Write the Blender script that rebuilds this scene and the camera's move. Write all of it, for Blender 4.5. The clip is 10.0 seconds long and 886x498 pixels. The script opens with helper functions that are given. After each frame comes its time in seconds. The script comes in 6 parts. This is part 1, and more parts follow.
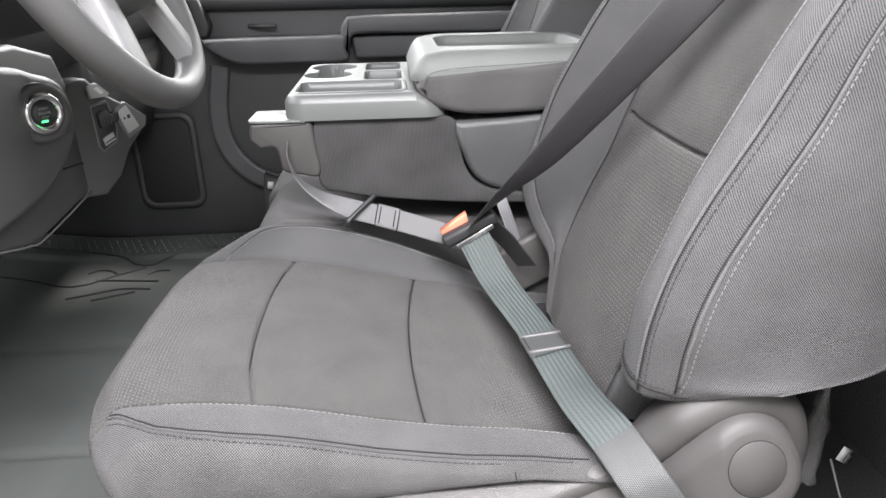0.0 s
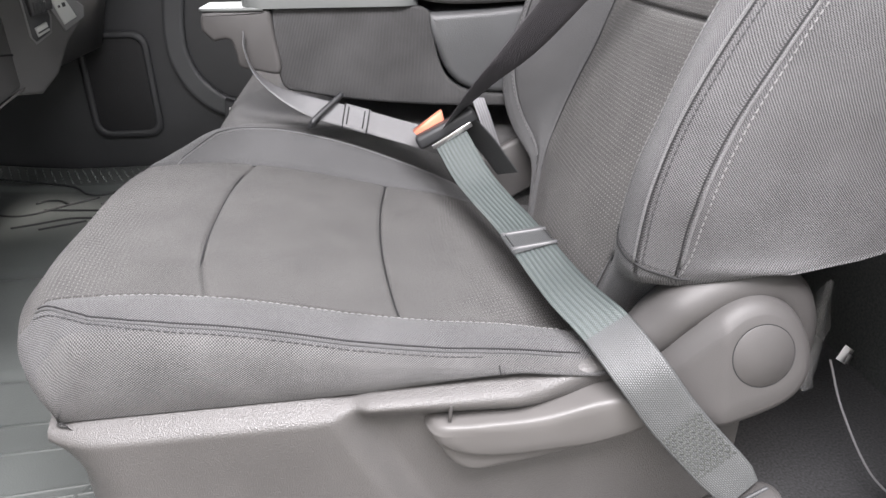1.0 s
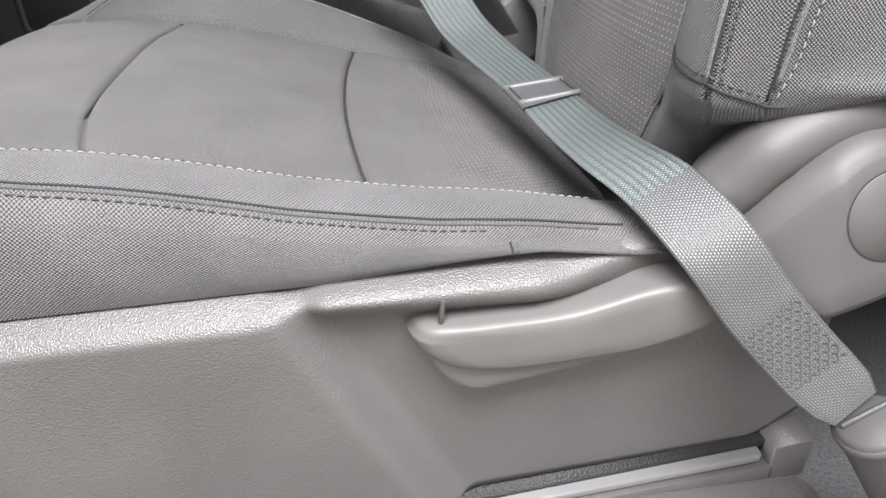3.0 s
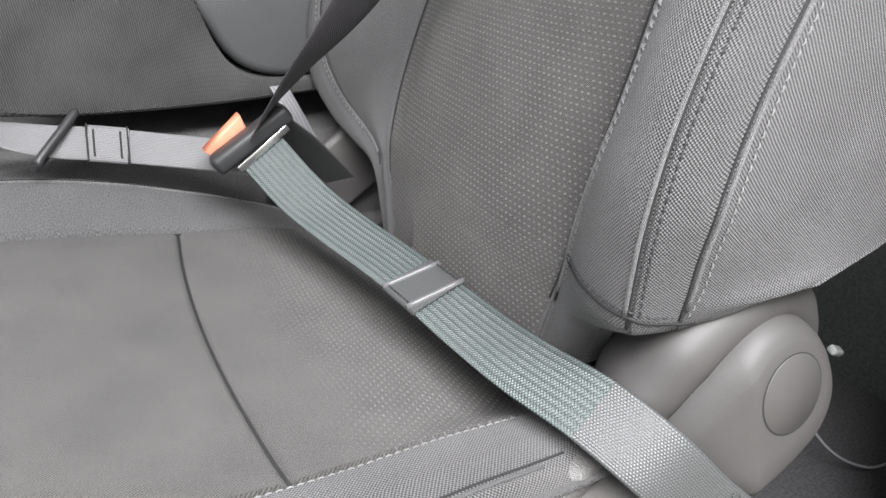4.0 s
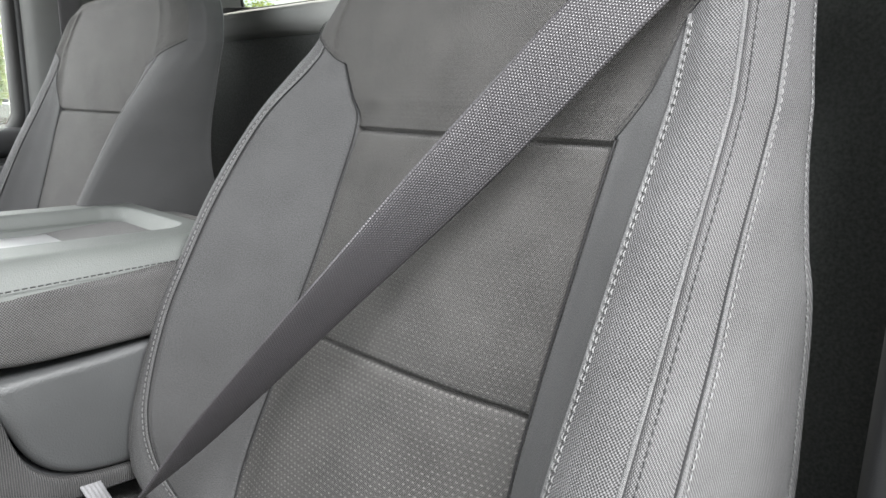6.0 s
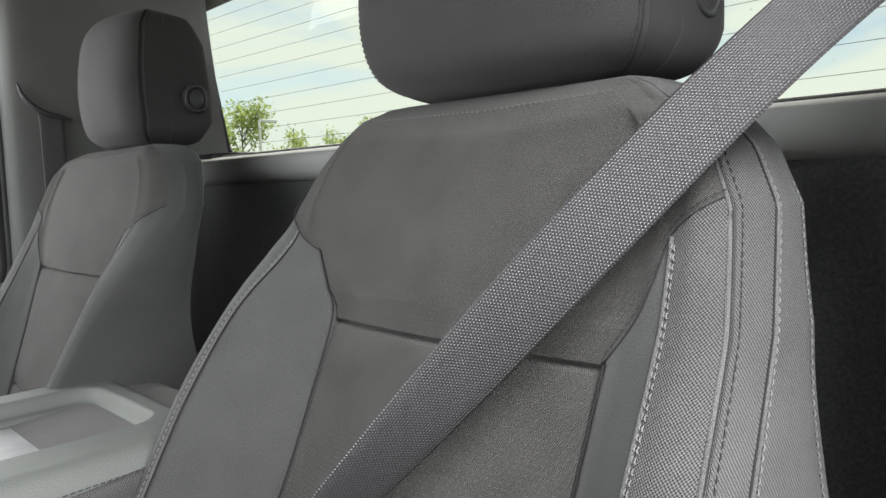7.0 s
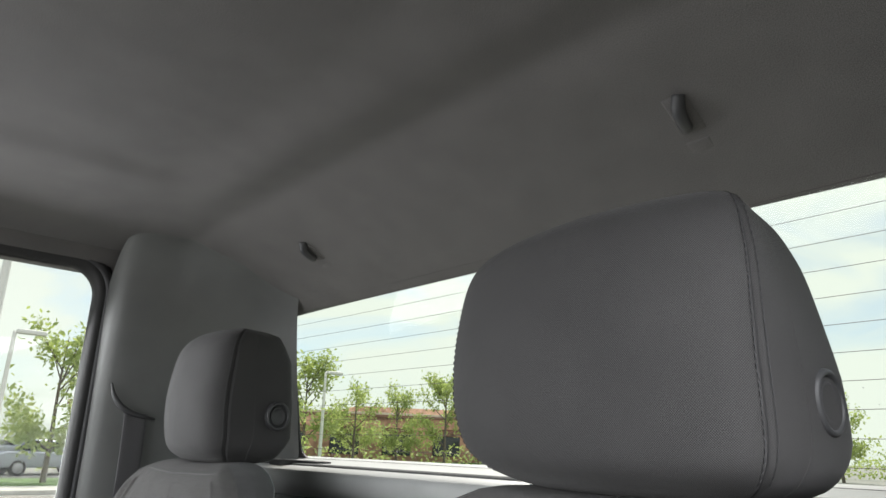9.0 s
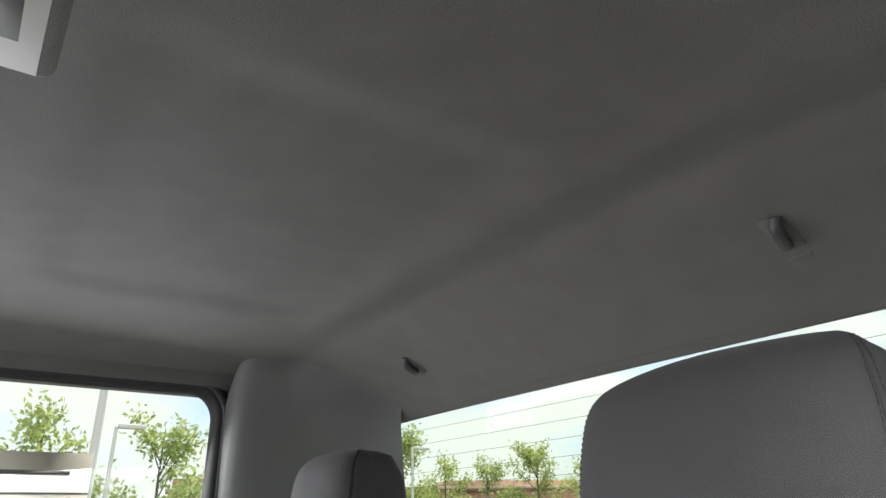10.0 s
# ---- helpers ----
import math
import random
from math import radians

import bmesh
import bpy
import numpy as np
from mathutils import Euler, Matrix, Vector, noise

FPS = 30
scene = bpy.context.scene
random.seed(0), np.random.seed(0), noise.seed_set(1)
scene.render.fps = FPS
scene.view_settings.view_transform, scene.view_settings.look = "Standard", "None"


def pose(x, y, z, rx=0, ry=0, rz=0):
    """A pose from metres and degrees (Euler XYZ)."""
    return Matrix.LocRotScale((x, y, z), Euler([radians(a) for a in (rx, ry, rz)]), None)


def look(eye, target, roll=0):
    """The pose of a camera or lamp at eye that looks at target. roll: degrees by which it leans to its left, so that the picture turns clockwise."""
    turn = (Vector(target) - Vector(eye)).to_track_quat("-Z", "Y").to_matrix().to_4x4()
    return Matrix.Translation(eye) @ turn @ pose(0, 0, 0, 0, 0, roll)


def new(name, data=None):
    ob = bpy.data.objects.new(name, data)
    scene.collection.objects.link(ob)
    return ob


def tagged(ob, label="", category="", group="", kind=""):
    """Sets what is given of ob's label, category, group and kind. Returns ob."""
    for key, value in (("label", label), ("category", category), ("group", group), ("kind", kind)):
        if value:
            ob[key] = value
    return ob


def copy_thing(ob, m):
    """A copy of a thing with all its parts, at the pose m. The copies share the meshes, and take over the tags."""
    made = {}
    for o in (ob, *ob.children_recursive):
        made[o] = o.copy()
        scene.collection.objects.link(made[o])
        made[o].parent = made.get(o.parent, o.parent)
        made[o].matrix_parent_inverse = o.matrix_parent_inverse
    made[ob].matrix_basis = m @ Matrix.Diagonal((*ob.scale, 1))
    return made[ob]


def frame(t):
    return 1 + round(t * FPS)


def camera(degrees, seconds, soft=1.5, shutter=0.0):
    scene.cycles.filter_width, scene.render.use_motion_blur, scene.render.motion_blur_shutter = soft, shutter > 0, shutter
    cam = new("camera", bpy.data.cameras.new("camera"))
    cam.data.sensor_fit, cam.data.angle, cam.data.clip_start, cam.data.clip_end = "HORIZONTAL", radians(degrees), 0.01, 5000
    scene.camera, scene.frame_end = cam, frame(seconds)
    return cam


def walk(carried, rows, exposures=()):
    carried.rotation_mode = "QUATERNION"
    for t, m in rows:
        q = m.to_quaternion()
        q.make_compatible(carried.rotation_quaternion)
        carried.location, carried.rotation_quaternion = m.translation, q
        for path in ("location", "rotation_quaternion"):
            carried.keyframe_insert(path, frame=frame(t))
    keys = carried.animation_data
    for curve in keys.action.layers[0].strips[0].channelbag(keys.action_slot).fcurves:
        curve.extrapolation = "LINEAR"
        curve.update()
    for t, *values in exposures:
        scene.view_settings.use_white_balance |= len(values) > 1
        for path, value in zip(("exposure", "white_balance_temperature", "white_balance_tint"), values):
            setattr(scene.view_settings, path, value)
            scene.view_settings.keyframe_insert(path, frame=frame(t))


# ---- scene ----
from mathutils.bvhtree import BVHTree
cam = camera(67.0, 10.0)
PATH = [
    (0, (0.311, 0.012, 1.384), (0.442, 1.853, 0.612), -1.1),
    (0.5, (0.313, 0.029, 1.346), (0.519, 1.853, 0.552), -0.4),
    (1, (0.31, 0.051, 1.273), (0.515, 1.836, 0.394), -0.4),
    (1.5, (0.309, 0.07, 1.187), (0.52, 1.828, 0.257), 0.2),
    (2, (0.315, 0.107, 1.121), (0.513, 1.835, 0.135), 0.7),
    (2.2, (0.322, 0.132, 1.104), (0.511, 1.852, 0.102), 0.6),
    (3.3, (0.327, 0.226, 1.137), (0.629, 1.904, 0.091), -3.8),
    (3.5, (0.317, 0.26, 1.164), (0.745, 1.904, 0.109), -4.5),
    (4, (0.289, 0.332, 1.245), (1.091, 1.858, 0.231), -2.7),
    (4.5, (0.253, 0.377, 1.3), (1.337, 1.784, 0.382), 1.0),
    (5, (0.237, 0.397, 1.336), (1.511, 1.728, 0.558), 2.3),
    (5.5, (0.245, 0.411, 1.37), (1.631, 1.715, 0.755), 2.6),
    (5.7, (0.255, 0.416, 1.385), (1.679, 1.722, 0.868), 2.7),
    (6.8, (0.322, 0.441, 1.5), (1.769, 1.799, 1.25), -1.2),
    (7, (0.326, 0.446, 1.514), (1.788, 1.8, 1.34), -1.3),
    (7.5, (0.335, 0.455, 1.546), (1.814, 1.801, 1.57), -1.2),
    (8, (0.336, 0.462, 1.578), (1.799, 1.803, 1.823), -0.2),
    (8.5, (0.325, 0.469, 1.611), (1.728, 1.836, 2.013), 0.5),
    (9, (0.311, 0.476, 1.637), (1.589, 1.904, 2.209), 1.7),
    (9.5, (0.306, 0.487, 1.636), (1.428, 1.964, 2.383), 1.9),
    (10, (0.234, 0.45, 1.707), (1.302, 1.963, 2.464), -1.0),
]
EXPOSURES = [(0, 1.42, 6550, 15), (2.2, 1.59, 6600, 17), (3.5, 1.53, 6550, 13), (4.0, 1.42, 6520, 12), (4.5, 1.53, 6510, 11), (5.5, 1.62, 6500, 10), (7.0, 0.84, 6550, 9), (8.0, 0.84, 6500, 9), (9.0, 0.94, 6430, 11), (10, 1.03, 6380, 11)]
walk(cam, [(t, look(eye, target, roll)) for t, eye, target, roll in PATH], EXPOSURES)

# ---- light ----
world = bpy.data.worlds.new("sky")
scene.world = world
world.use_nodes = True
wn, wl = world.node_tree.nodes, world.node_tree.links
wn.clear()
w_out, w_bg = wn.new("ShaderNodeOutputWorld"), wn.new("ShaderNodeBackground")
w_sky = wn.new("ShaderNodeTexSky")
w_sky.sky_type, w_sky.sun_disc = "NISHITA", False
w_sky.sun_elevation, w_sky.sun_rotation = radians(50), radians(200)
w_sky.dust_density, w_sky.ozone_density = 2.5, 1.0
w_bg.inputs["Strength"].default_value = 0.12
w_tc, w_map, w_noise = (wn.new(k) for k in ("ShaderNodeTexCoord", "ShaderNodeMapping", "ShaderNodeTexNoise"))
w_map.inputs["Scale"].default_value = (1.0, 1.0, 2.6)
w_noise.inputs["Scale"].default_value, w_noise.inputs["Detail"].default_value, w_noise.inputs["Distortion"].default_value = 3.4, 9, 0.5
w_ramp, w_mix = wn.new("ShaderNodeValToRGB"), wn.new("ShaderNodeMix")
w_ramp.color_ramp.elements[0].position, w_ramp.color_ramp.elements[1].position = 0.36, 0.56
w_ramp.color_ramp.elements[0].color = (0.22, 0.22, 0.22, 1)
w_mix.data_type = "RGBA"
w_mix.inputs[7].default_value = (4.4, 4.6, 4.2, 1)
wl.new(w_tc.outputs["Generated"], w_map.inputs[0])
wl.new(w_map.outputs[0], w_noise.inputs["Vector"])
wl.new(w_noise.outputs["Fac"], w_ramp.inputs[0])
wl.new(w_ramp.outputs[0], w_mix.inputs[0])
wl.new(w_sky.outputs[0], w_mix.inputs[6])
wl.new(w_mix.outputs[2], w_bg.inputs[0])
wl.new(w_bg.outputs[0], w_out.inputs[0])
sun = new("sun", bpy.data.lights.new("sun", "SUN"))
sun.data.energy, sun.data.angle, sun.data.color = 3.6, radians(12), (1.0, 0.95, 0.88)
sun.matrix_world = look((0, 0, 30), (-6, -4, 18))
# daylight through the open driver doorway and the windscreen
for name, at, to, sx, sy, power in (("doorway_light", (0.40, -0.16, 2.42), (0.38, 0.75, 0.85), 1.4, 0.7, 44.0), ("windscreen_light", (-0.95, 1.27, 1.80), (0.6, 1.27, 0.95), 1.4, 0.8, 9.0),
                                    ("passenger_window_light", (0.03, 2.16, 1.70), (0.10, 1.3, 1.0), 1.25, 0.6, 9.5)):
    lamp = new(name, bpy.data.lights.new(name, "AREA"))
    lamp.data.shape, lamp.data.size, lamp.data.size_y, lamp.data.energy = "RECTANGLE", sx, sy, power
    lamp.data.color = (0.975, 0.985, 1.0)
    lamp.matrix_world = look(at, to)


# ---- materials ----
def nodes_of(name, rough=0.6, metal=0.0, colour=(0.2, 0.2, 0.2), spec=0.5):
    m = bpy.data.materials.new(name)
    m.use_nodes = True
    n, l = m.node_tree.nodes, m.node_tree.links
    b = n["Principled BSDF"]
    b.inputs["Base Color"].default_value = (*colour, 1)
    b.inputs["Roughness"].default_value = rough
    b.inputs["Metallic"].default_value = metal
    b.inputs["Specular IOR Level"].default_value = spec
    return m, n, l, b


def math_node(n, l, op, a, b=None, clamp=False):
    m = n.new("ShaderNodeMath")
    m.operation, m.use_clamp = op, clamp
    for i, v in enumerate((a, b)):
        if v is None:
            continue
        if isinstance(v, (int, float)):
            m.inputs[i].default_value = v
        else:
            l.new(v, m.inputs[i])
    return m.outputs[0]


def ramp(n, l, source, stops):
    r = n.new("ShaderNodeValToRGB")
    r.color_ramp.elements[0].position, r.color_ramp.elements[0].color = stops[0][0], (*stops[0][1], 1)
    r.color_ramp.elements[1].position, r.color_ramp.elements[1].color = stops[-1][0], (*stops[-1][1], 1)
    for p, c in stops[1:-1]:
        r.color_ramp.elements.new(p).color = (*c, 1)
    l.new(source, r.inputs[0])
    return r.outputs[0]


def grain(n, l, scale, detail=3.0, coord="Object"):
    tc, t = n.new("ShaderNodeTexCoord"), n.new("ShaderNodeTexNoise")
    t.inputs["Scale"].default_value, t.inputs["Detail"].default_value = scale, detail
    l.new(tc.outputs[coord], t.inputs["Vector"])
    return t.outputs["Fac"]


def bump_to(n, l, b, height, distance, strength=1.0):
    u = n.new("ShaderNodeBump")
    u.inputs["Strength"].default_value, u.inputs["Distance"].default_value = strength, distance
    l.new(height, u.inputs["Height"])
    l.new(u.outputs[0], b.inputs["Normal"])


def plastic(name, colour, rough=0.5, bump=0.0002, scale=900, spread=0.12, spec=0.5):
    """Moulded plastic or vinyl with a fine leather grain and faint cloudy wear."""
    m, n, l, b = nodes_of(name, rough, 0, colour, spec)
    big, fine = grain(n, l, 7, 4), grain(n, l, scale, 2)
    lo, hi = [max(0, c * (1 - spread)) for c in colour], [c * (1 + spread) for c in colour]
    l.new(ramp(n, l, big, [(0.3, lo), (0.7, hi)]), b.inputs["Base Color"])
    l.new(math_node(n, l, "ADD", math_node(n, l, "MULTIPLY", big, 0.16), rough - 0.08), b.inputs["Roughness"])
    if bump:
        v, tc = n.new("ShaderNodeTexVoronoi"), n.new("ShaderNodeTexCoord")
        v.inputs["Scale"].default_value = scale
        l.new(tc.outputs["Object"], v.inputs["Vector"])
        bump_to(n, l, b, math_node(n, l, "ADD", v.outputs["Distance"], math_node(n, l, "MULTIPLY", fine, 0.5)), bump)
    return m


def cloth(name, colour, pitch=0.0016, dots=False, rough=0.8, depth=0.0007, twill=0.0, contrast=0.45, mottle=0.30):
    """Woven cloth laid out in metres by the UV map: a lattice of small raised threads, soft mottling, and on the inserts rows of small light dashes."""
    m, n, l, b = nodes_of(name, rough, 0, colour, 0.35)
    b.inputs["Sheen Weight"].default_value = 0.10
    b.inputs["Sheen Roughness"].default_value = 0.4
    tc, sep = n.new("ShaderNodeTexCoord"), n.new("ShaderNodeSeparateXYZ")
    l.new(tc.outputs["UV"], sep.inputs[0])
    u, v = sep.outputs[0], sep.outputs[1]
    k = 2 * math.pi / pitch
    slip = math_node(n, l, "MULTIPLY", grain(n, l, 90, 2, "UV"), 1.6)
    a = math_node(n, l, "COSINE", math_node(n, l, "ADD", slip, math_node(n, l, "MULTIPLY", math_node(n, l, "ADD", u, math_node(n, l, "MULTIPLY", v, twill)), k)))
    c = math_node(n, l, "COSINE", math_node(n, l, "ADD", slip, math_node(n, l, "MULTIPLY", v, k * 0.9)))
    weave = math_node(n, l, "ADD", math_node(n, l, "MULTIPLY", math_node(n, l, "MULTIPLY", a, c), 0.5), 0.5)
    mot, fine = grain(n, l, 14, 4, "UV"), grain(n, l, 1000, 2, "UV")
    mix = math_node(n, l, "ADD", math_node(n, l, "MULTIPLY", weave, contrast), math_node(n, l, "ADD", math_node(n, l, "MULTIPLY", mot, mottle), math_node(n, l, "MULTIPLY", fine, 0.8)))
    centre = 0.5 * contrast + 0.5 * mottle + 0.4
    lo, hi = [x * 0.25 for x in colour], [x * 1.75 for x in colour]
    mix = math_node(n, l, "ADD", mix, 0.5 - centre)
    centre = 0.5
    col = ramp(n, l, mix, [(centre - 0.23, lo), (centre + 0.23, hi)])
    height = weave
    if dots:
        br = n.new("ShaderNodeTexBrick")
        br.offset, br.inputs["Scale"].default_value = 0.5, 1.0
        br.inputs["Brick Width"].default_value, br.inputs["Row Height"].default_value = 0.0062, 0.0048
        br.inputs["Mortar Size"].default_value, br.inputs["Mortar Smooth"].default_value = 0.0021, 0.3
        br.inputs["Color1"].default_value = br.inputs["Color2"].default_value = (1, 1, 1, 1)
        br.inputs["Mortar"].default_value = (0, 0, 0, 1)
        l.new(tc.outputs["UV"], br.inputs["Vector"])
        at = n.new("ShaderNodeAttribute")
        at.attribute_name = "fade"
        uneven = math_node(n, l, "ADD", math_node(n, l, "MULTIPLY", grain(n, l, 260, 3, "UV"), 2.4), -0.55, True)
        amount = math_node(n, l, "MULTIPLY", math_node(n, l, "MULTIPLY", br.outputs["Color"], at.outputs["Fac"]), uneven)
        mx = n.new("ShaderNodeMix")
        mx.data_type = "RGBA"
        l.new(amount, mx.inputs[0])
        l.new(col, mx.inputs[6])
        mx.inputs[7].default_value = (*[min(1, x * 3.4) for x in colour], 1)
        col = mx.outputs[2]
    l.new(col, b.inputs["Base Color"])
    bump_to(n, l, b, height, depth)
    return m


def webbing(name, colour, ribs=7, depth=0.0007, sheen=0.0, weave=27):
    """Seat-belt webbing: a basket weave across the strap (U across 0..1, V along in metres) with long ribs."""
    m, n, l, b = nodes_of(name, 0.42, 0, colour, 0.7)
    b.inputs["Sheen Weight"].default_value, b.inputs["Sheen Roughness"].default_value = sheen, 0.45
    tc, sep = n.new("ShaderNodeTexCoord"), n.new("ShaderNodeSeparateXYZ")
    l.new(tc.outputs["UV"], sep.inputs[0])
    u, v = sep.outputs[0], sep.outputs[1]
    rib = math_node(n, l, "ABSOLUTE", math_node(n, l, "SINE", math_node(n, l, "MULTIPLY", u, ribs * math.pi)))
    step = math_node(n, l, "MULTIPLY", math_node(n, l, "FLOOR", math_node(n, l, "MULTIPLY", u, weave), None), math.pi)
    w = math_node(n, l, "SINE", math_node(n, l, "ADD", step, math_node(n, l, "MULTIPLY", v, 2 * math.pi / 0.0026)))
    w = math_node(n, l, "MULTIPLY", w, math_node(n, l, "ABSOLUTE", math_node(n, l, "SINE", math_node(n, l, "MULTIPLY", u, weave * math.pi))))
    h = math_node(n, l, "ADD", math_node(n, l, "MULTIPLY", rib, 0.42), math_node(n, l, "MULTIPLY", w, 0.23))
    fine = grain(n, l, 900, 2)
    l.new(ramp(n, l, math_node(n, l, "ADD", h, math_node(n, l, "MULTIPLY", fine, 0.4)), [(0.0, [c * 0.42 for c in colour]), (1.15, [c * 1.40 for c in colour])]), b.inputs["Base Color"])
    bump_to(n, l, b, h, depth)
    return m


def simple(name, colour, rough, metal=0.0, spread=0.15, scale=40, spec=0.5):
    m, n, l, b = nodes_of(name, rough, metal, colour, spec)
    g = grain(n, l, scale, 4)
    l.new(ramp(n, l, g, [(0.3, [c * (1 - spread) for c in colour]), (0.7, [min(1, c * (1 + spread)) for c in colour])]), b.inputs["Base Color"])
    l.new(math_node(n, l, "ADD", math_node(n, l, "MULTIPLY", g, 0.15), rough - 0.07), b.inputs["Roughness"])
    return m


M_BOLSTER = cloth("bolster_cloth", (0.086, 0.085, 0.087), 0.0024, contrast=0.72, depth=0.0008)
M_SIDE = cloth("side_cloth", (0.092, 0.090, 0.090), 0.0025, contrast=0.70, depth=0.0008)
M_INSERT = cloth("insert_cloth", (0.066, 0.0635, 0.0615), 0.0017, dots=True, twill=0.35, contrast=0.50, depth=0.0008)
M_PLAIN = cloth("plain_cloth", (0.072, 0.072, 0.0735), 0.0014, contrast=0.16, depth=0.0002, mottle=0.15)
M_CORD = cloth("piping_cloth", (0.150, 0.150, 0.152), 0.0012, contrast=0.3)
M_VINYL = plastic("grey_vinyl", (0.115, 0.115, 0.118), 0.45, 0.00025, 700)
M_THREAD = simple("thread", (0.035, 0.035, 0.037), 0.7)
M_PALE_THREAD = simple("pale_thread", (0.19, 0.19, 0.19), 0.7)
# near-black for thread, and for shade put into seams and gaps
M_DARK_THREAD_SHADE = simple("dark_thread_shade", (0.014, 0.014, 0.015), 0.8)
M_PLASTIC = plastic("grey_plastic", (0.086, 0.082, 0.080), 0.43, 0.00042, 800, spec=0.75)
M_SMOOTH = plastic("smooth_plastic", (0.060, 0.057, 0.056), 0.50, 0.00010, 1300, spec=0.45)
# Recliner's plastic again, paler to put the light on the lever into colour.
M_SMOOTH_LIT = plastic("smooth_plastic_lit", (0.108, 0.103, 0.100), 0.46, 0.00008, 1300, spec=0.5)
M_BLACK = plastic("black_plastic", (0.03, 0.031, 0.033), 0.45, 0.0001, 900)
M_CHARCOAL = plastic("charcoal_plastic", (0.045, 0.046, 0.048), 0.5, 0.00015, 900)
M_DASH = plastic("dash_plastic", (0.078, 0.0765, 0.076), 0.40, 0.0002, 800)
M_RIM = plastic("wheel_leather", (0.072, 0.072, 0.072), 0.42, 0.00006, 1400)
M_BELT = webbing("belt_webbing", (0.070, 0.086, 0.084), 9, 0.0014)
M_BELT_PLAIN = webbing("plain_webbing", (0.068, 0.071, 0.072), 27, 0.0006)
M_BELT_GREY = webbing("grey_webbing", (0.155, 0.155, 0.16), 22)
# Same webbing, darker: shade on the strap is put into its colour.
M_BELT_SHADED = webbing("shaded_webbing", (0.054, 0.0505, 0.056), 27, 0.0010)
M_SEWN = simple("sewing_thread", (0.062, 0.066, 0.062), 0.6)
M_ORANGE = simple("orange_plastic", (0.72, 0.24, 0.15), 0.4)
M_STEEL = simple("steel", (0.6, 0.6, 0.6), 0.25, 1.0)
M_HEADLINER = cloth("headliner_felt", (0.115, 0.111, 0.107), 0.0015, contrast=0.06, depth=0.00012, mottle=0.12)
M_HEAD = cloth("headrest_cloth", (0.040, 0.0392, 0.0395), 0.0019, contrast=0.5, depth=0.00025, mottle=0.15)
M_TRIM = plastic("pillar_trim", (0.125, 0.129, 0.125), 0.55, 0.0002, 700)
M_MAT = plastic("rubber_mat", (0.105, 0.114, 0.110), 0.34, 0.0002, 500)
M_CARPET = simple("carpet", (0.06, 0.06, 0.062), 0.95, 0, 0.4, 300)
M_FELT = simple("rear_felt", (0.088, 0.092, 0.090), 0.95, 0, 0.3, 260)
M_RUBBER = simple("seal_rubber", (0.02, 0.02, 0.02), 0.6)
M_WHITE = simple("white_paper", (0.75, 0.75, 0.74), 0.7, 0, 0.04)
M_PRINT = simple("print_grey", (0.12, 0.12, 0.12), 0.7)


def ribbed(name, colour, pitch):
    """Cloth with fine upright ribs."""
    m, n, l, b = nodes_of(name, 0.75, 0, colour, 0.35)
    tc, sep = n.new("ShaderNodeTexCoord"), n.new("ShaderNodeSeparateXYZ")
    l.new(tc.outputs["UV"], sep.inputs[0])
    rib = math_node(n, l, "SINE", math_node(n, l, "MULTIPLY", sep.outputs[0], 2 * math.pi / pitch))
    mix = math_node(n, l, "ADD", math_node(n, l, "MULTIPLY", rib, 0.16), math_node(n, l, "MULTIPLY", math_node(n, l, "ADD", grain(n, l, 900, 2, "UV"), grain(n, l, 12, 3, "UV")), 0.5))
    l.new(ramp(n, l, mix, [(0.25, [c * 0.45 for c in colour]), (0.75, [c * 1.55 for c in colour])]), b.inputs["Base Color"])
    bump_to(n, l, b, rib, 0.0004)
    return m


M_RIBBED = ribbed("ribbed_cloth", (0.062, 0.0615, 0.062), 0.0022)
M_BLACKVINYL = plastic("black_vinyl", (0.07, 0.072, 0.074), 0.42, 0.0003, 600)
M_TRAY = plastic("tray_plastic", (0.115, 0.122, 0.119), 0.36, 0.0001, 900)
M_ARM = plastic("armrest_vinyl", (0.128, 0.137, 0.131), 0.5, 0.0003, 700)
M_SILVER = simple("satin_silver", (0.35, 0.35, 0.36), 0.4, 0.6)
M_PALE_WEB = webbing("pale_webbing", (0.22, 0.22, 0.23), 5)
M_BODY = simple("white_paint", (0.7, 0.7, 0.7), 0.3)
M_LEDGE = plastic("ledge_plastic", (0.42, 0.43, 0.42), 0.5, 0.0002, 700)
M_WIRE = simple("heating_wire", (0.06, 0.05, 0.05), 0.6)
M_DROP = simple("water_drop", (0.75, 0.78, 0.8), 0.15)
M_SHEET = simple("cream_paper", (0.72, 0.70, 0.58), 0.8, 0, 0.05)


M_DOORPAD = plastic("door_vinyl", (0.075, 0.077, 0.08), 0.45, 0.0003, 700)
M_MESH = plastic("speaker_mesh", (0.012, 0.012, 0.013), 0.6, 0.0006, 500)
M_CHROME = simple("chrome", (0.7, 0.7, 0.7), 0.12, 1.0)
M_SILVERGREY = plastic("satin_grey", (0.27, 0.27, 0.273), 0.35, 0.0, 900)
M_SPOKE = plastic("spoke_paint", (0.15, 0.15, 0.152), 0.42, 0.0, 900)
M_PRINT_PALE = simple("pale_print", (0.35, 0.35, 0.35), 0.6)
M_ASPHALT = simple("concrete_lot", (0.19, 0.186, 0.175), 0.9, 0, 0.2, 0.6)
M_CONCRETE = simple("kerb_concrete", (0.40, 0.39, 0.36), 0.9, 0, 0.15, 3)
M_ROAD = simple("road_asphalt", (0.07, 0.07, 0.07), 0.9, 0, 0.25, 2)
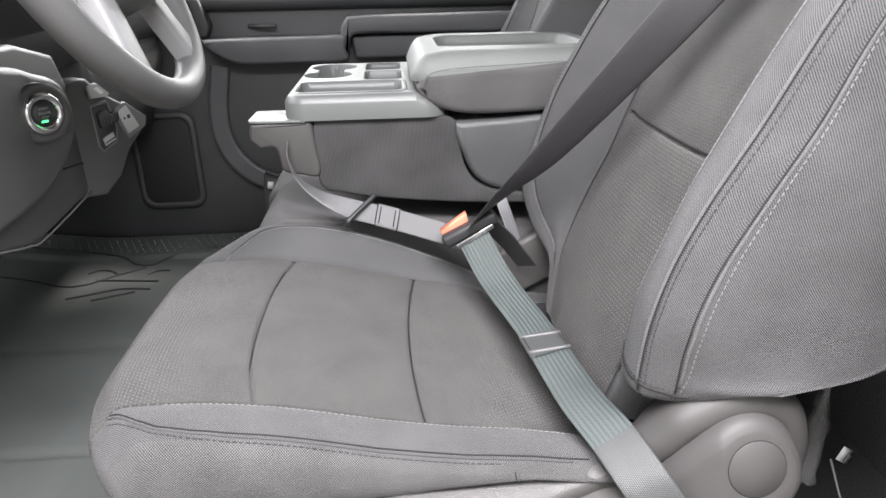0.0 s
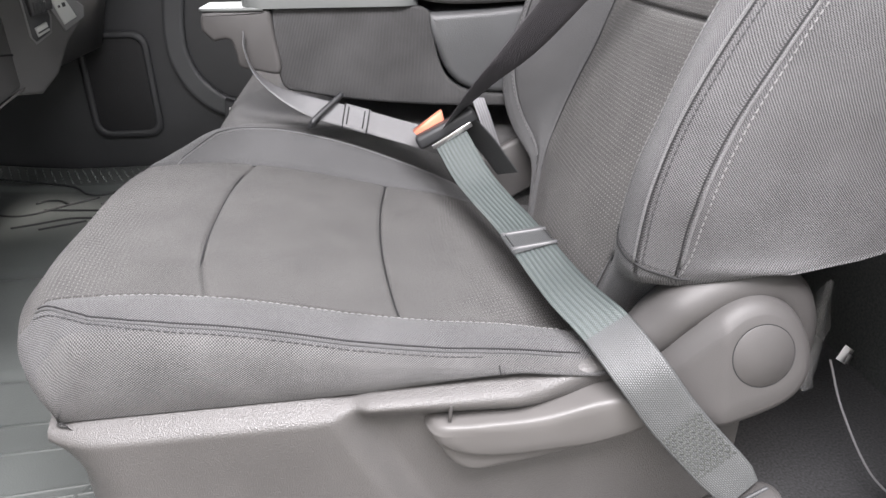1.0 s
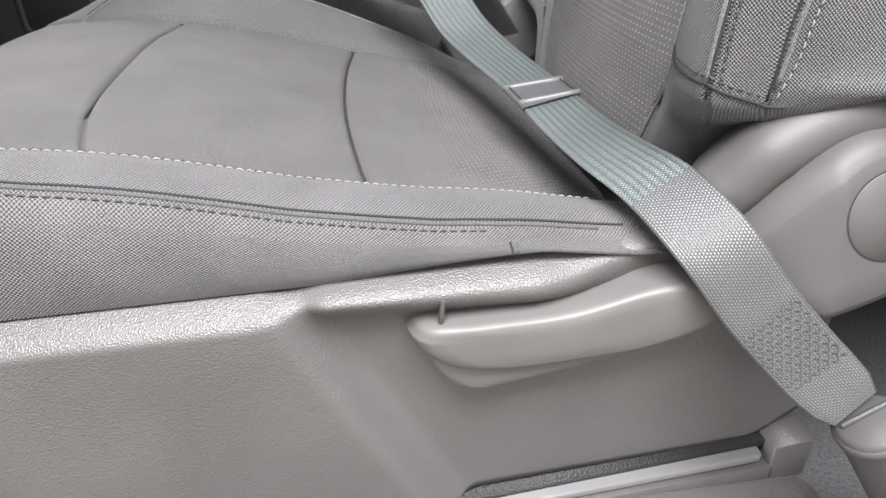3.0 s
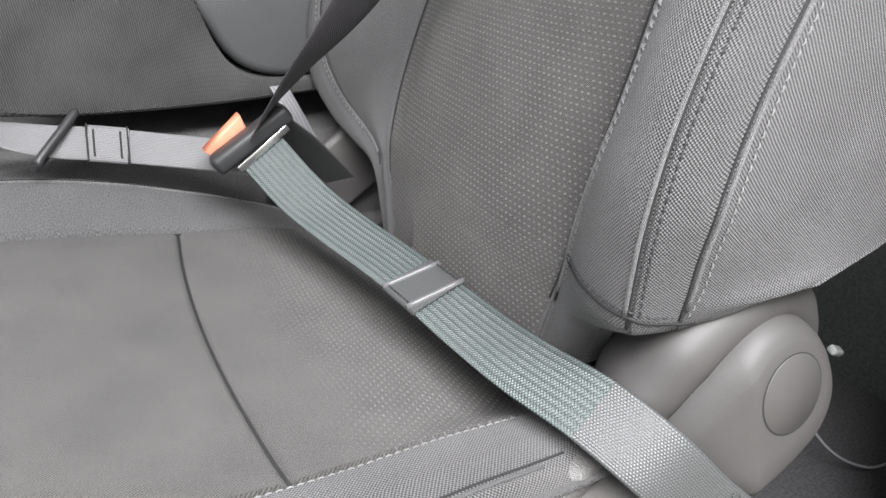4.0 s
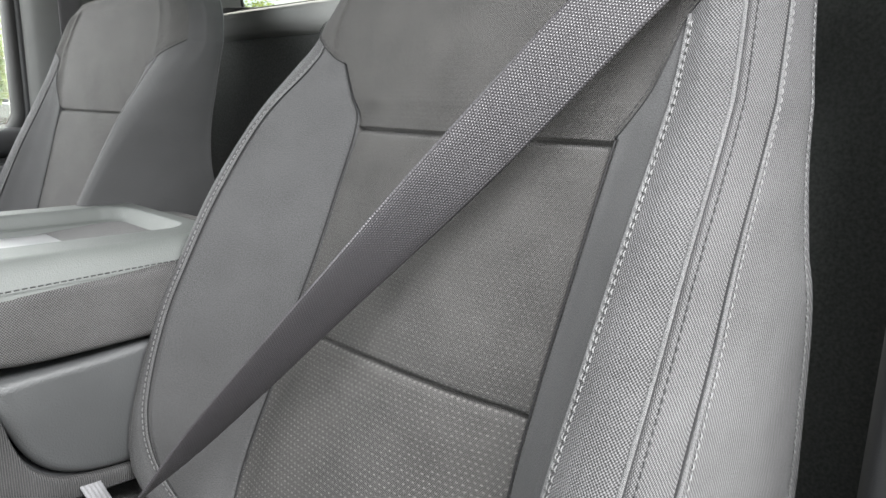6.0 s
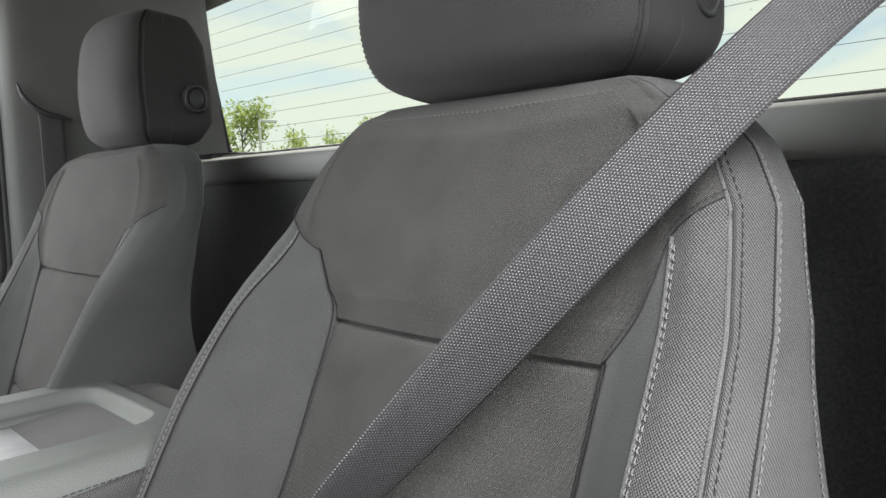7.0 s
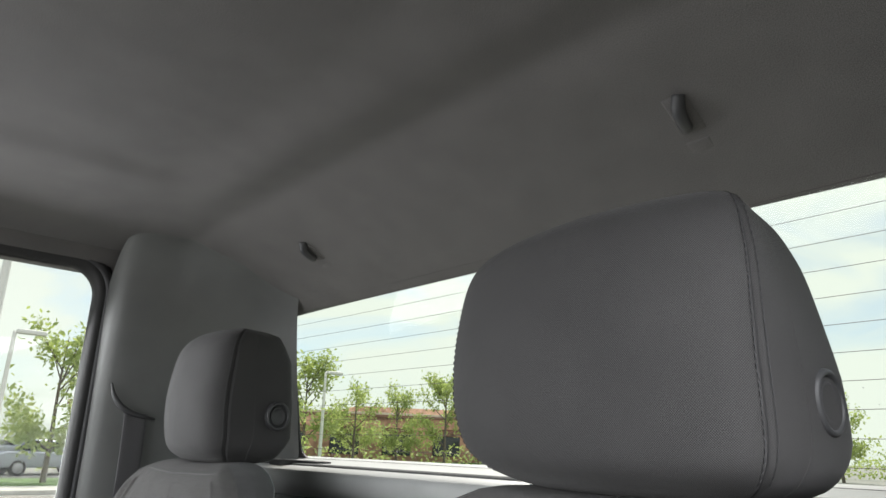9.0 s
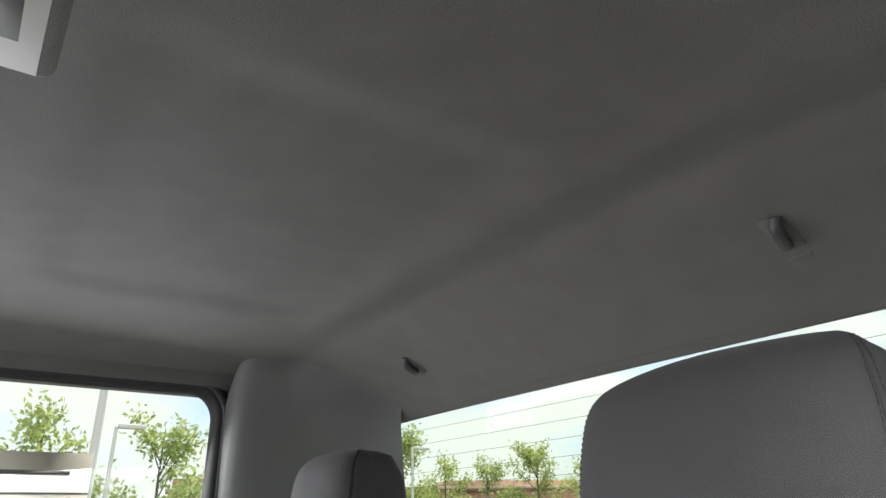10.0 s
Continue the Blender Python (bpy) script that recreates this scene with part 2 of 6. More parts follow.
M_GRASS = simple("grass", (0.07, 0.13, 0.03), 0.95, 0, 0.5, 6)
M_BARK = simple("bark", (0.13, 0.11, 0.09), 0.9, 0, 0.4, 20)
M_BRICK = simple("red_brick", (0.45, 0.26, 0.18), 0.9, 0, 0.3, 1.5)
M_STUCCO = simple("stucco", (0.5, 0.42, 0.33), 0.9, 0, 0.1, 2)
M_ROOF = simple("roof_brown", (0.20, 0.11, 0.08), 0.8, 0, 0.2, 2)
M_DARKGLASS = simple("dark_glass", (0.03, 0.035, 0.04), 0.1)
M_REDGLASS = simple("red_lens", (0.4, 0.02, 0.02), 0.2)
M_POLE = simple("pole_paint", (0.62, 0.62, 0.60), 0.5)
M_CARSILVER = simple("silver_paint", (0.35, 0.37, 0.42), 0.25, 0.4)
M_CARWHITE = simple("white_car_paint", (0.75, 0.75, 0.75), 0.25)


def leaf_mat():
    m, n, l, b = nodes_of("leaf", 0.6, 0, (0.09, 0.13, 0.03), 0.3)
    geo = n.new("ShaderNodeNewGeometry")
    l.new(ramp(n, l, geo.outputs["Random Per Island"], [(0.0, (0.16, 0.22, 0.08)), (0.6, (0.27, 0.34, 0.13)), (1.0, (0.42, 0.45, 0.21))]), b.inputs["Base Color"])
    tr, mx = n.new("ShaderNodeBsdfTranslucent"), n.new("ShaderNodeMixShader")
    tr.inputs[0].default_value = (0.50, 0.58, 0.18, 1)
    mx.inputs[0].default_value = 0.4
    l.new(b.outputs[0], mx.inputs[1]); l.new(tr.outputs[0], mx.inputs[2])
    l.new(mx.outputs[0], n["Material Output"].inputs[0])
    return m


def glow_mat(name, colour, strength):
    m, n, l, b = nodes_of(name, 0.4, 0, colour)
    b.inputs["Emission Color"].default_value = (*colour, 1)
    b.inputs["Emission Strength"].default_value = strength
    return m


def wrap_mat():
    m, n, l, b = nodes_of("clear_wrap", 0.15, 0, (0.8, 0.8, 0.8))
    t, mx = n.new("ShaderNodeBsdfTransparent"), n.new("ShaderNodeMixShader")
    mx.inputs[0].default_value = 0.16
    l.new(t.outputs[0], mx.inputs[1]); l.new(b.outputs[0], mx.inputs[2])
    l.new(mx.outputs[0], n["Material Output"].inputs[0])
    return m


M_LEAF = leaf_mat()
M_GREEN = glow_mat("green_lamp", (0.05, 0.9, 0.2), 1.5)
M_WRAP = wrap_mat()


def glass_mat(name, tint=(1, 1, 1)):
    m, n, l, b = nodes_of(name, 0.0)
    n.remove(b)
    g, t, mx, f = n.new("ShaderNodeBsdfGlossy"), n.new("ShaderNodeBsdfTransparent"), n.new("ShaderNodeMixShader"), n.new("ShaderNodeFresnel")
    g.inputs["Roughness"].default_value = 0.02
    t.inputs[0].default_value = (*tint, 1)
    f.inputs[0].default_value = 1.45
    l.new(math_node(n, l, "MULTIPLY", f.outputs[0], 0.4), mx.inputs[0]); l.new(t.outputs[0], mx.inputs[1]); l.new(g.outputs[0], mx.inputs[2])
    l.new(mx.outputs[0], n["Material Output"].inputs[0])
    return m


M_GLASS = glass_mat("window_glass", (0.87, 0.92, 0.86))
M_CLEAR = glass_mat("clear_glass", (0.97, 0.99, 0.97))


# ---- builders ----
def thing(name, at=(0, 0, 0), label="", category="", group="", kind=""):
    ob = new(name)
    ob.matrix_basis = pose(*at)
    ob.empty_display_size = 0.05
    return tagged(ob, label, category, group, kind)


def flat_layout(me):
    """Lays the cloth on each face in metres, along the two axes it faces least."""
    if not len(me.polygons):
        return
    lay = me.uv_layers.new(name="UVMap")
    co = np.empty(len(me.vertices) * 3)
    me.vertices.foreach_get("co", co)
    co = co.reshape(-1, 3)
    nrm = np.empty(len(me.polygons) * 3)
    me.polygons.foreach_get("normal", nrm)
    axis = np.argmax(np.abs(nrm.reshape(-1, 3)), 1)
    total, start = np.empty(len(me.polygons), int), np.empty(len(me.loops), int)
    me.polygons.foreach_get("loop_total", total)
    me.loops.foreach_get("vertex_index", start)
    per = np.repeat(axis, total)
    p = co[start]
    lay.data.foreach_set("uv", np.stack([np.where(per == 0, p[:, 1], p[:, 0]), np.where(per == 2, p[:, 1], p[:, 2])], 1).ravel())


def part(name, data, mats, parent=None, label="", smooth=True):
    """Links a mesh or bmesh as one object; it is given in world places and hangs under parent without moving."""
    if isinstance(data, bmesh.types.BMesh):
        me = bpy.data.meshes.new(name)
        data.to_mesh(me)
        data.free()
    else:
        me = data
    for m in mats if isinstance(mats, (list, tuple)) else [mats]:
        me.materials.append(m)
    if not me.uv_layers:
        flat_layout(me)
    if smooth:
        me.shade_smooth()
    ob = new(name, me)
    if parent is not None:
        ob.parent = parent
        base = Matrix.Identity(4)
        up = parent
        while up is not None:
            base = up.matrix_basis @ base
            up = up.parent
        ob.matrix_basis = base.inverted()
    if label:
        ob["label"] = label
    return ob


def sheet(P, uv=None, mats=None, closed=False, flip=False, fade=None):
    """A mesh from an n x m grid of points. closed: columns wrap round. mats: an (n-1) x m' array of material slots."""
    P = np.asarray(P, float)
    n, m = P.shape[:2]
    mm = m if closed else m - 1
    i, j = np.meshgrid(np.arange(n - 1), np.arange(mm), indexing="ij")
    k = (j + 1) % m
    q = np.stack([i * m + j, i * m + k, (i + 1) * m + k, (i + 1) * m + j], -1).reshape(-1, 4)
    if flip:
        q = q[:, ::-1]
    me = bpy.data.meshes.new("sheet")
    me.from_pydata(P.reshape(-1, 3).tolist(), [], q.tolist())
    wrap = None
    if uv is None:
        wrap = float(np.linalg.norm(P[n // 2, 0] - P[n // 2, -1]) + np.linalg.norm(np.diff(P[n // 2], axis=0), axis=1).sum())
        du = np.zeros((n, m)); dv = np.zeros((n, m))
        du[:, 1:] = np.cumsum(np.linalg.norm(np.diff(P, axis=1), axis=2), 1)
        dv[1:] = np.cumsum(np.linalg.norm(np.diff(P, axis=0), axis=2), 0)
        mid = du[n // 2][None].repeat(n, 0)
        uv = np.stack([mid, dv.mean(1)[:, None].repeat(m, 1)], -1)
    uv = np.asarray(uv, float).reshape(-1, 2)
    lay = me.uv_layers.new(name="UVMap")
    loops = np.empty(len(me.loops), int)
    me.loops.foreach_get("vertex_index", loops)
    per_loop = uv[loops]
    if closed and wrap is not None:
        last = (q % m == m - 1).any(1)[:, None] & (q % m == 0)
        per_loop[last.ravel(), 0] += wrap
    lay.data.foreach_set("uv", per_loop.ravel())
    if mats is not None:
        me.polygons.foreach_set("material_index", np.asarray(mats, int).ravel())
    if fade is not None:
        me.attributes.new("fade", "FLOAT", "POINT").data.foreach_set("value", np.asarray(fade, float).ravel())
    me.update()
    return me


def box(size, at=(0, 0, 0), bevel=0.005, segments=3, turn=(0, 0, 0)):
    bm = bmesh.new()
    bmesh.ops.create_cube(bm, size=1)
    bmesh.ops.scale(bm, vec=size, verts=bm.verts)
    if bevel:
        bmesh.ops.bevel(bm, geom=bm.edges[:], offset=bevel, segments=segments, affect="EDGES", profile=0.5)
    bmesh.ops.transform(bm, matrix=pose(*at, *turn), verts=bm.verts)
    return bm


def prism(outline, axis, lo, hi, bevel=0.004, segments=2):
    """A flat outline, drawn in the two other axes, stretched along axis from lo to hi, with rounded edges."""
    bm = bmesh.new()
    ring = []
    for a, b in outline:
        v = [a, b]
        v.insert("xyz".index(axis), lo)
        ring.append(bm.verts.new(v))
    face = bm.faces.new(ring)
    ex = bmesh.ops.extrude_face_region(bm, geom=[face])
    d = Vector((0, 0, 0))
    d["xyz".index(axis)] = hi - lo
    bmesh.ops.translate(bm, vec=d, verts=[g for g in ex["geom"] if isinstance(g, bmesh.types.BMVert)])
    bmesh.ops.recalc_face_normals(bm, faces=bm.faces[:])
    if bevel:
        caps = [e for e in bm.edges if abs(e.verts[0].co["xyz".index(axis)] - e.verts[1].co["xyz".index(axis)]) < 1e-6]
        bmesh.ops.bevel(bm, geom=caps, offset=bevel, segments=segments, affect="EDGES", profile=0.5)
    return bm


def smooth_line(pts, n):
    """n points along a soft curve (Catmull-Rom) through pts."""
    p = np.asarray(pts, float)
    p = np.vstack([2 * p[0] - p[1], p, 2 * p[-1] - p[-2]])
    out = []
    for s in np.linspace(0, len(pts) - 1, n):
        i = min(int(s), len(pts) - 2)
        t = s - i
        a, b, c, d = p[i:i + 4]
        out.append(0.5 * ((2 * b) + (c - a) * t + (2 * a - 5 * b + 4 * c - d) * t * t + (3 * b - a - 3 * c + d) * t ** 3))
    return np.array(out)


def tube(pts, radius, n=24, sides=10, closed=False):
    line = smooth_line(pts, n) if n else np.asarray(pts, float)
    rows = []
    up = np.array([0.3, 0.2, 0.93])
    for i in range(len(line)):
        a = line[min(i + 1, len(line) - 1)] - line[max(i - 1, 0)]
        a = a / np.linalg.norm(a)
        s = np.cross(a, up); s /= np.linalg.norm(s)
        o = np.cross(s, a)
        r = radius[i] if hasattr(radius, "__len__") else radius
        rows.append([line[i] + r * (math.cos(q) * s + math.sin(q) * o) for q in np.linspace(0, 2 * math.pi, sides, endpoint=False)])
    rows = [[line[0]] * sides] + rows + [[line[-1]] * sides]
    return sheet(rows, closed=True)


def strap(line, across, width, thick=0.0016):
    """Webbing along a line; across gives the strap's crosswise direction at each point."""
    line, across = np.asarray(line, float), np.asarray(across, float)
    rows, uvs, run = [], [], 0.0
    for i in range(len(line)):
        a = line[min(i + 1, len(line) - 1)] - line[max(i - 1, 0)]
        a /= np.linalg.norm(a)
        c = across[i] - a * np.dot(across[i], a)
        c /= np.linalg.norm(c)
        nrm = np.cross(a, c)
        if i:
            run += np.linalg.norm(line[i] - line[i - 1])
        w = width[i] if hasattr(width, "__len__") else width
        row, uv = [], []
        for s, k in [(-.5, 0), (-.47, .5), (-.3, .5), (0, .5), (.3, .5), (.47, .5), (.5, 0), (.47, -.5), (.3, -.5), (0, -.5), (-.3, -.5), (-.47, -.5)]:
            row.append(line[i] + c * s * w + nrm * k * thick)
            uv.append((s + .5, run))
        rows.append(row); uvs.append(uv)
    return sheet(rows, uvs, closed=True)


def stitches(line, normals, length=0.0045, gap=0.0022, r=0.0007):
    """A row of thread stitches that follows a line, lying on the surface."""
    line, normals = np.asarray(line, float), np.asarray(normals, float)
    seg = np.linalg.norm(np.diff(line, axis=0), axis=1)
    run = np.concatenate([[0], np.cumsum(seg)])
    V, F = [], []
    for s in np.arange(gap, run[-1] - length, length + gap):
        ends = []
        for q in (s, s + length * 0.5, s + length):
            ends.append([np.interp(q, run, line[:, k]) for k in range(3)])
        nrm = np.array([np.interp(s, run, normals[:, k]) for k in range(3)])
        nrm /= np.linalg.norm(nrm)
        a = np.array(ends[2]) - ends[0]
        a /= np.linalg.norm(a)
        c = np.cross(a, nrm)
        b = len(V)
        for k, e in enumerate(ends):
            e = np.array(e) + nrm * (0.0006 if k == 1 else -0.0004)
            for x, y in ((-1, 0), (0, 1), (1, 0), (0, -1)):
                V.append(e + r * (x * c + y * nrm))
        for k in (0, 4):
            for j in range(4):
                F.append((b + k + j, b + k + (j + 1) % 4, b + k + 4 + (j + 1) % 4, b + k + 4 + j))
    me = bpy.data.meshes.new("stitches")
    me.from_pydata([tuple(v) for v in V], [], F)
    return me


def lerp(x, xs, ys):
    return np.interp(x, xs, ys)


def spline(x, xs, ys):
    """Soft interpolation through (xs, ys)."""
    x = np.atleast_1d(np.asarray(x, float))
    pts = smooth_line(list(zip(xs, ys)), 40 * len(xs))
    return np.interp(x, pts[:, 0], pts[:, 1])


# ---- seats ----
YC = 0.83          # middle of the driver's seat
SEATS_APART = 0.88

# front face of the backrest insert, by height
BACK_Z = [0.86, 0.93, 0.954, 1.0, 1.07, 1.12, 1.19, 1.25, 1.32, 1.392, 1.45, 1.50, 1.56, 1.62]
BACK_X = [0.530, 0.556, 0.567, 0.588, 0.618, 0.640, 0.664, 0.684, 0.707, 0.730, 0.747, 0.762, 0.780, 0.795]


SEAT_TABLE = smooth_line(list(zip(BACK_Z, BACK_X)), 600)


def back_x(z):
    return np.interp(z, SEAT_TABLE[:, 0], SEAT_TABLE[:, 1])


def table(*pairs):
    """Soft interpolation by height through (height, value) pairs."""
    line = smooth_line(pairs, 40 * len(pairs))
    return lambda z: float(np.interp(z, line[:, 0], line[:, 1]))


# seams of the outboard half: distance from the middle and depth in front of (-) the insert
NEAR_V3 = table((0.86, 0.150), (0.954, 0.150), (1.0, 0.145), (1.12, 0.136), (1.19, 0.138), (1.25, 0.142), (1.392, 0.155), (1.44, 0.166), (1.50, 0.176), (1.56, 0.180))
NEAR_V5 = table((0.86, 0.153), (0.93, 0.155), (0.954, 0.159), (0.98, 0.165), (1.0, 0.170), (1.03, 0.176), (1.07, 0.186), (1.12, 0.191), (1.25, 0.196), (1.483, 0.199), (1.56, 0.2))
NEAR_D5 = table((0.86, 0.012), (0.93, 0.008), (0.954, 0.000), (0.98, -0.012), (1.0, -0.022), (1.03, -0.033), (1.07, -0.046), (1.12, -0.052), (1.18, -0.052), (1.25, -0.044), (1.32, -0.033), (1.392, -0.017), (1.46, -0.003), (1.52, 0.0), (1.6, 0.0))
NEAR_V7 = table((0.86, 0.165), (0.93, 0.195), (0.95, 0.222), (0.965, 0.240), (0.98, 0.247), (1.07, 0.248), (1.18, 0.246), (1.25, 0.244), (1.39, 0.241), (1.508, 0.237), (1.6, 0.235))
NEAR_D7 = table((0.86, 0.05), (0.93, 0.022), (0.95, 0.004), (0.965, -0.014), (0.98, -0.027), (1.03, -0.046), (1.07, -0.056), (1.12, -0.063), (1.18, -0.056), (1.25, -0.040), (1.32, -0.028), (1.392, -0.012), (1.45, 0.0), (1.508, 0.006), (1.6, 0.008))
NEAR_V8 = table((0.86, 0.17), (0.93, 0.20), (0.95, 0.230), (0.967, 0.255), (1.03, 0.265), (1.07, 0.268), (1.18, 0.263), (1.25, 0.260), (1.39, 0.256), (1.50, 0.254), (1.6, 0.252))
NEAR_D8 = table((0.86, 0.07), (0.93, 0.045), (0.967, 0.016), (1.0, 0.0), (1.03, -0.012), (1.07, -0.023), (1.12, -0.027), (1.18, -0.016), (1.25, 0.0), (1.32, 0.008), (1.39, 0.022), (1.50, 0.040), (1.6, 0.045))
REAR = table((0.86, 0.07), (0.93, 0.05), (0.95, 0.046), (0.965, 0.048), (0.978, 0.070), (0.987, 0.110), (0.996, 0.155), (1.008, 0.182), (1.03, 0.196), (1.07, 0.196), (1.12, 0.178), (1.19, 0.146), (1.25, 0.120), (1.32, 0.088), (1.40, 0.072), (1.52, 0.075), (1.58, 0.085), (1.607, 0.08))
NEAR_V10 = table((0.86, 0.18), (0.93, 0.21), (0.95, 0.238), (0.967, 0.262), (0.985, 0.280), (1.0, 0.285), (1.25, 0.284), (1.32, 0.277), (1.40, 0.267), (1.50, 0.260), (1.6, 0.258))
# seams of the inboard half: one wide plain panel and a roll
FAR_V3 = table((0.86, 0.08), (0.90, 0.108), (0.93, 0.136), (0.954, 0.159), (0.98, 0.174), (1.03, 0.183), (1.12, 0.180), (1.19, 0.174), (1.25, 0.163), (1.32, 0.154), (1.392, 0.147), (1.42, 0.165), (1.45, 0.187), (1.48, 0.205), (1.56, 0.22))
FAR_V5 = table((0.86, 0.10), (0.90, 0.137), (0.93, 0.162), (0.954, 0.186), (0.975, 0.212), (1.0, 0.240), (1.03, 0.258), (1.07, 0.267), (1.12, 0.270), (1.25, 0.268), (1.32, 0.264), (1.392, 0.252), (1.45, 0.232), (1.48, 0.232), (1.56, 0.235))
FAR_D5 = table((0.86, 0.004), (0.93, 0.004), (0.954, 0.001), (0.975, -0.012), (1.0, -0.032), (1.03, -0.052), (1.07, -0.072), (1.12, -0.086), (1.19, -0.088), (1.25, -0.079), (1.32, -0.064), (1.392, -0.042), (1.45, -0.010), (1.48, 0.002), (1.56, 0.008))
FAR_V9 = table((0.86, 0.13), (0.90, 0.165), (0.93, 0.192), (0.954, 0.225), (0.975, 0.252), (1.0, 0.272), (1.03, 0.284), (1.07, 0.289), (1.25, 0.290), (1.45, 0.288), (1.6, 0.280))
FAR_D9 = table((0.86, 0.03), (0.93, 0.012), (0.954, -0.012), (0.975, -0.034), (1.0, -0.052), (1.03, -0.068), (1.07, -0.080), (1.12, -0.088), (1.19, -0.086), (1.25, -0.076), (1.32, -0.060), (1.392, -0.030), (1.45, 0.004), (1.50, 0.032), (1.6, 0.04))


def back_knots(z, far=False):
    """Half cross-section of the backrest at height z: distances from the middle and depths behind the insert's face."""
    w = lerp(z, [1.42, 1.50, 1.54, 1.57, 1.59, 1.60, 1.605, 1.607], [1.0, 0.965, 0.89, 0.78, 0.66, 0.56, 0.46, 0.30])
    rear = REAR(z)
    nose = lerp(z, [1.50, 1.55, 1.585, 1.60, 1.605, 1.607], [-0.2, -0.01, 0.010, 0.030, 0.05, 0.08])
    if far:
        v3, v5, v9, d5, d9 = FAR_V3(z), FAR_V5(z), FAR_V9(z), FAR_D5(z), FAR_D9(z)
        v = [0, 0.05, v3 - 0.05, v3, (v3 + v5) / 2, v5, v5 * 0.6 + v9 * 0.4, v5 * 0.2 + v9 * 0.8, v9, v9 + 0.004, v9 + 0.002, v9 - 0.02, 0.10, 0]
        d = [-0.004, -0.003, 0.0, 0.004, d5 * 0.46, d5, d5 * 0.6 + d9 * 0.4 - 0.006, d5 * 0.1 + d9 * 0.9 - 0.003, d9 + 0.012, 0.5 * rear + 0.5 * d9, rear, rear + 0.012, rear + 0.02, rear + 0.02]
    else:
        v3, v5, v7, v8, v10, d5, d7, d8 = NEAR_V3(z), NEAR_V5(z), NEAR_V7(z), NEAR_V8(z), NEAR_V10(z), NEAR_D5(z), NEAR_D7(z), NEAR_D8(z)
        v = [0, 0.05, v3 - 0.05, v3, v3 * 0.35 + v5 * 0.65, v5, (v5 + v7) / 2, v7, v8, v8 * 0.4 + v10 * 0.6, v10, v10 - 0.017, 0.10, 0]
        d = [-0.004, -0.003, 0.0, 0.004, 0.5 * d5, d5, (d5 + d7) / 2 - 0.009, d7, d8, 0.45 * rear + 0.55 * d8, rear, rear + 0.012, rear + 0.02, rear + 0.02]
    d = [min(max(x, nose), rear + 0.02) for x in d]
    return np.array(v) * w, np.array(d)


COLS = []          # positions along the half cross-section, close together at the seams
for k in range(13):
    steps = np.linspace(k, k + 1, 9 if 2 <= k <= 8 else 6)[:-1]
    COLS += list(steps)
COLS.append(13)
for s in (3, 5, 7, 8):
    COLS += [s - 0.10, s - 0.05, s + 0.05, s + 0.10]
COLS = np.array(sorted(set(np.round(COLS, 3))))


def half_section(z, far=False):
    v, d = back_knots(z, far)
    pts = smooth_line(np.stack([v, d], 1), 13 * 16 + 1)
    q = np.linspace(0, 13, 13 * 16 + 1)
    return np.interp(COLS, q, pts[:, 0]), np.interp(COLS, q, pts[:, 1])


def seam_dent(x, at, half, depth):
    return depth * np.maximum(0, 1 - np.abs(np.asarray(x) - at) / half)


NEAR_YOKE = smooth_line([(2.9, 1.384), (3.0, 1.392), (3.4, 1.416), (4.0, 1.447), (4.5, 1.466), (5.0, 1.480), (6.0, 1.497), (7.0, 1.507)], 120)


def yoke_z(q, far=False):
    """Height of the curved yoke seam at each position along the half cross-section."""
    return np.interp(q, [3, 4, 5, 6, 7], [1.455, 1.466, 1.474, 1.486, 1.502]) if far else np.interp(q, NEAR_YOKE[:, 0], NEAR_YOKE[:, 1])


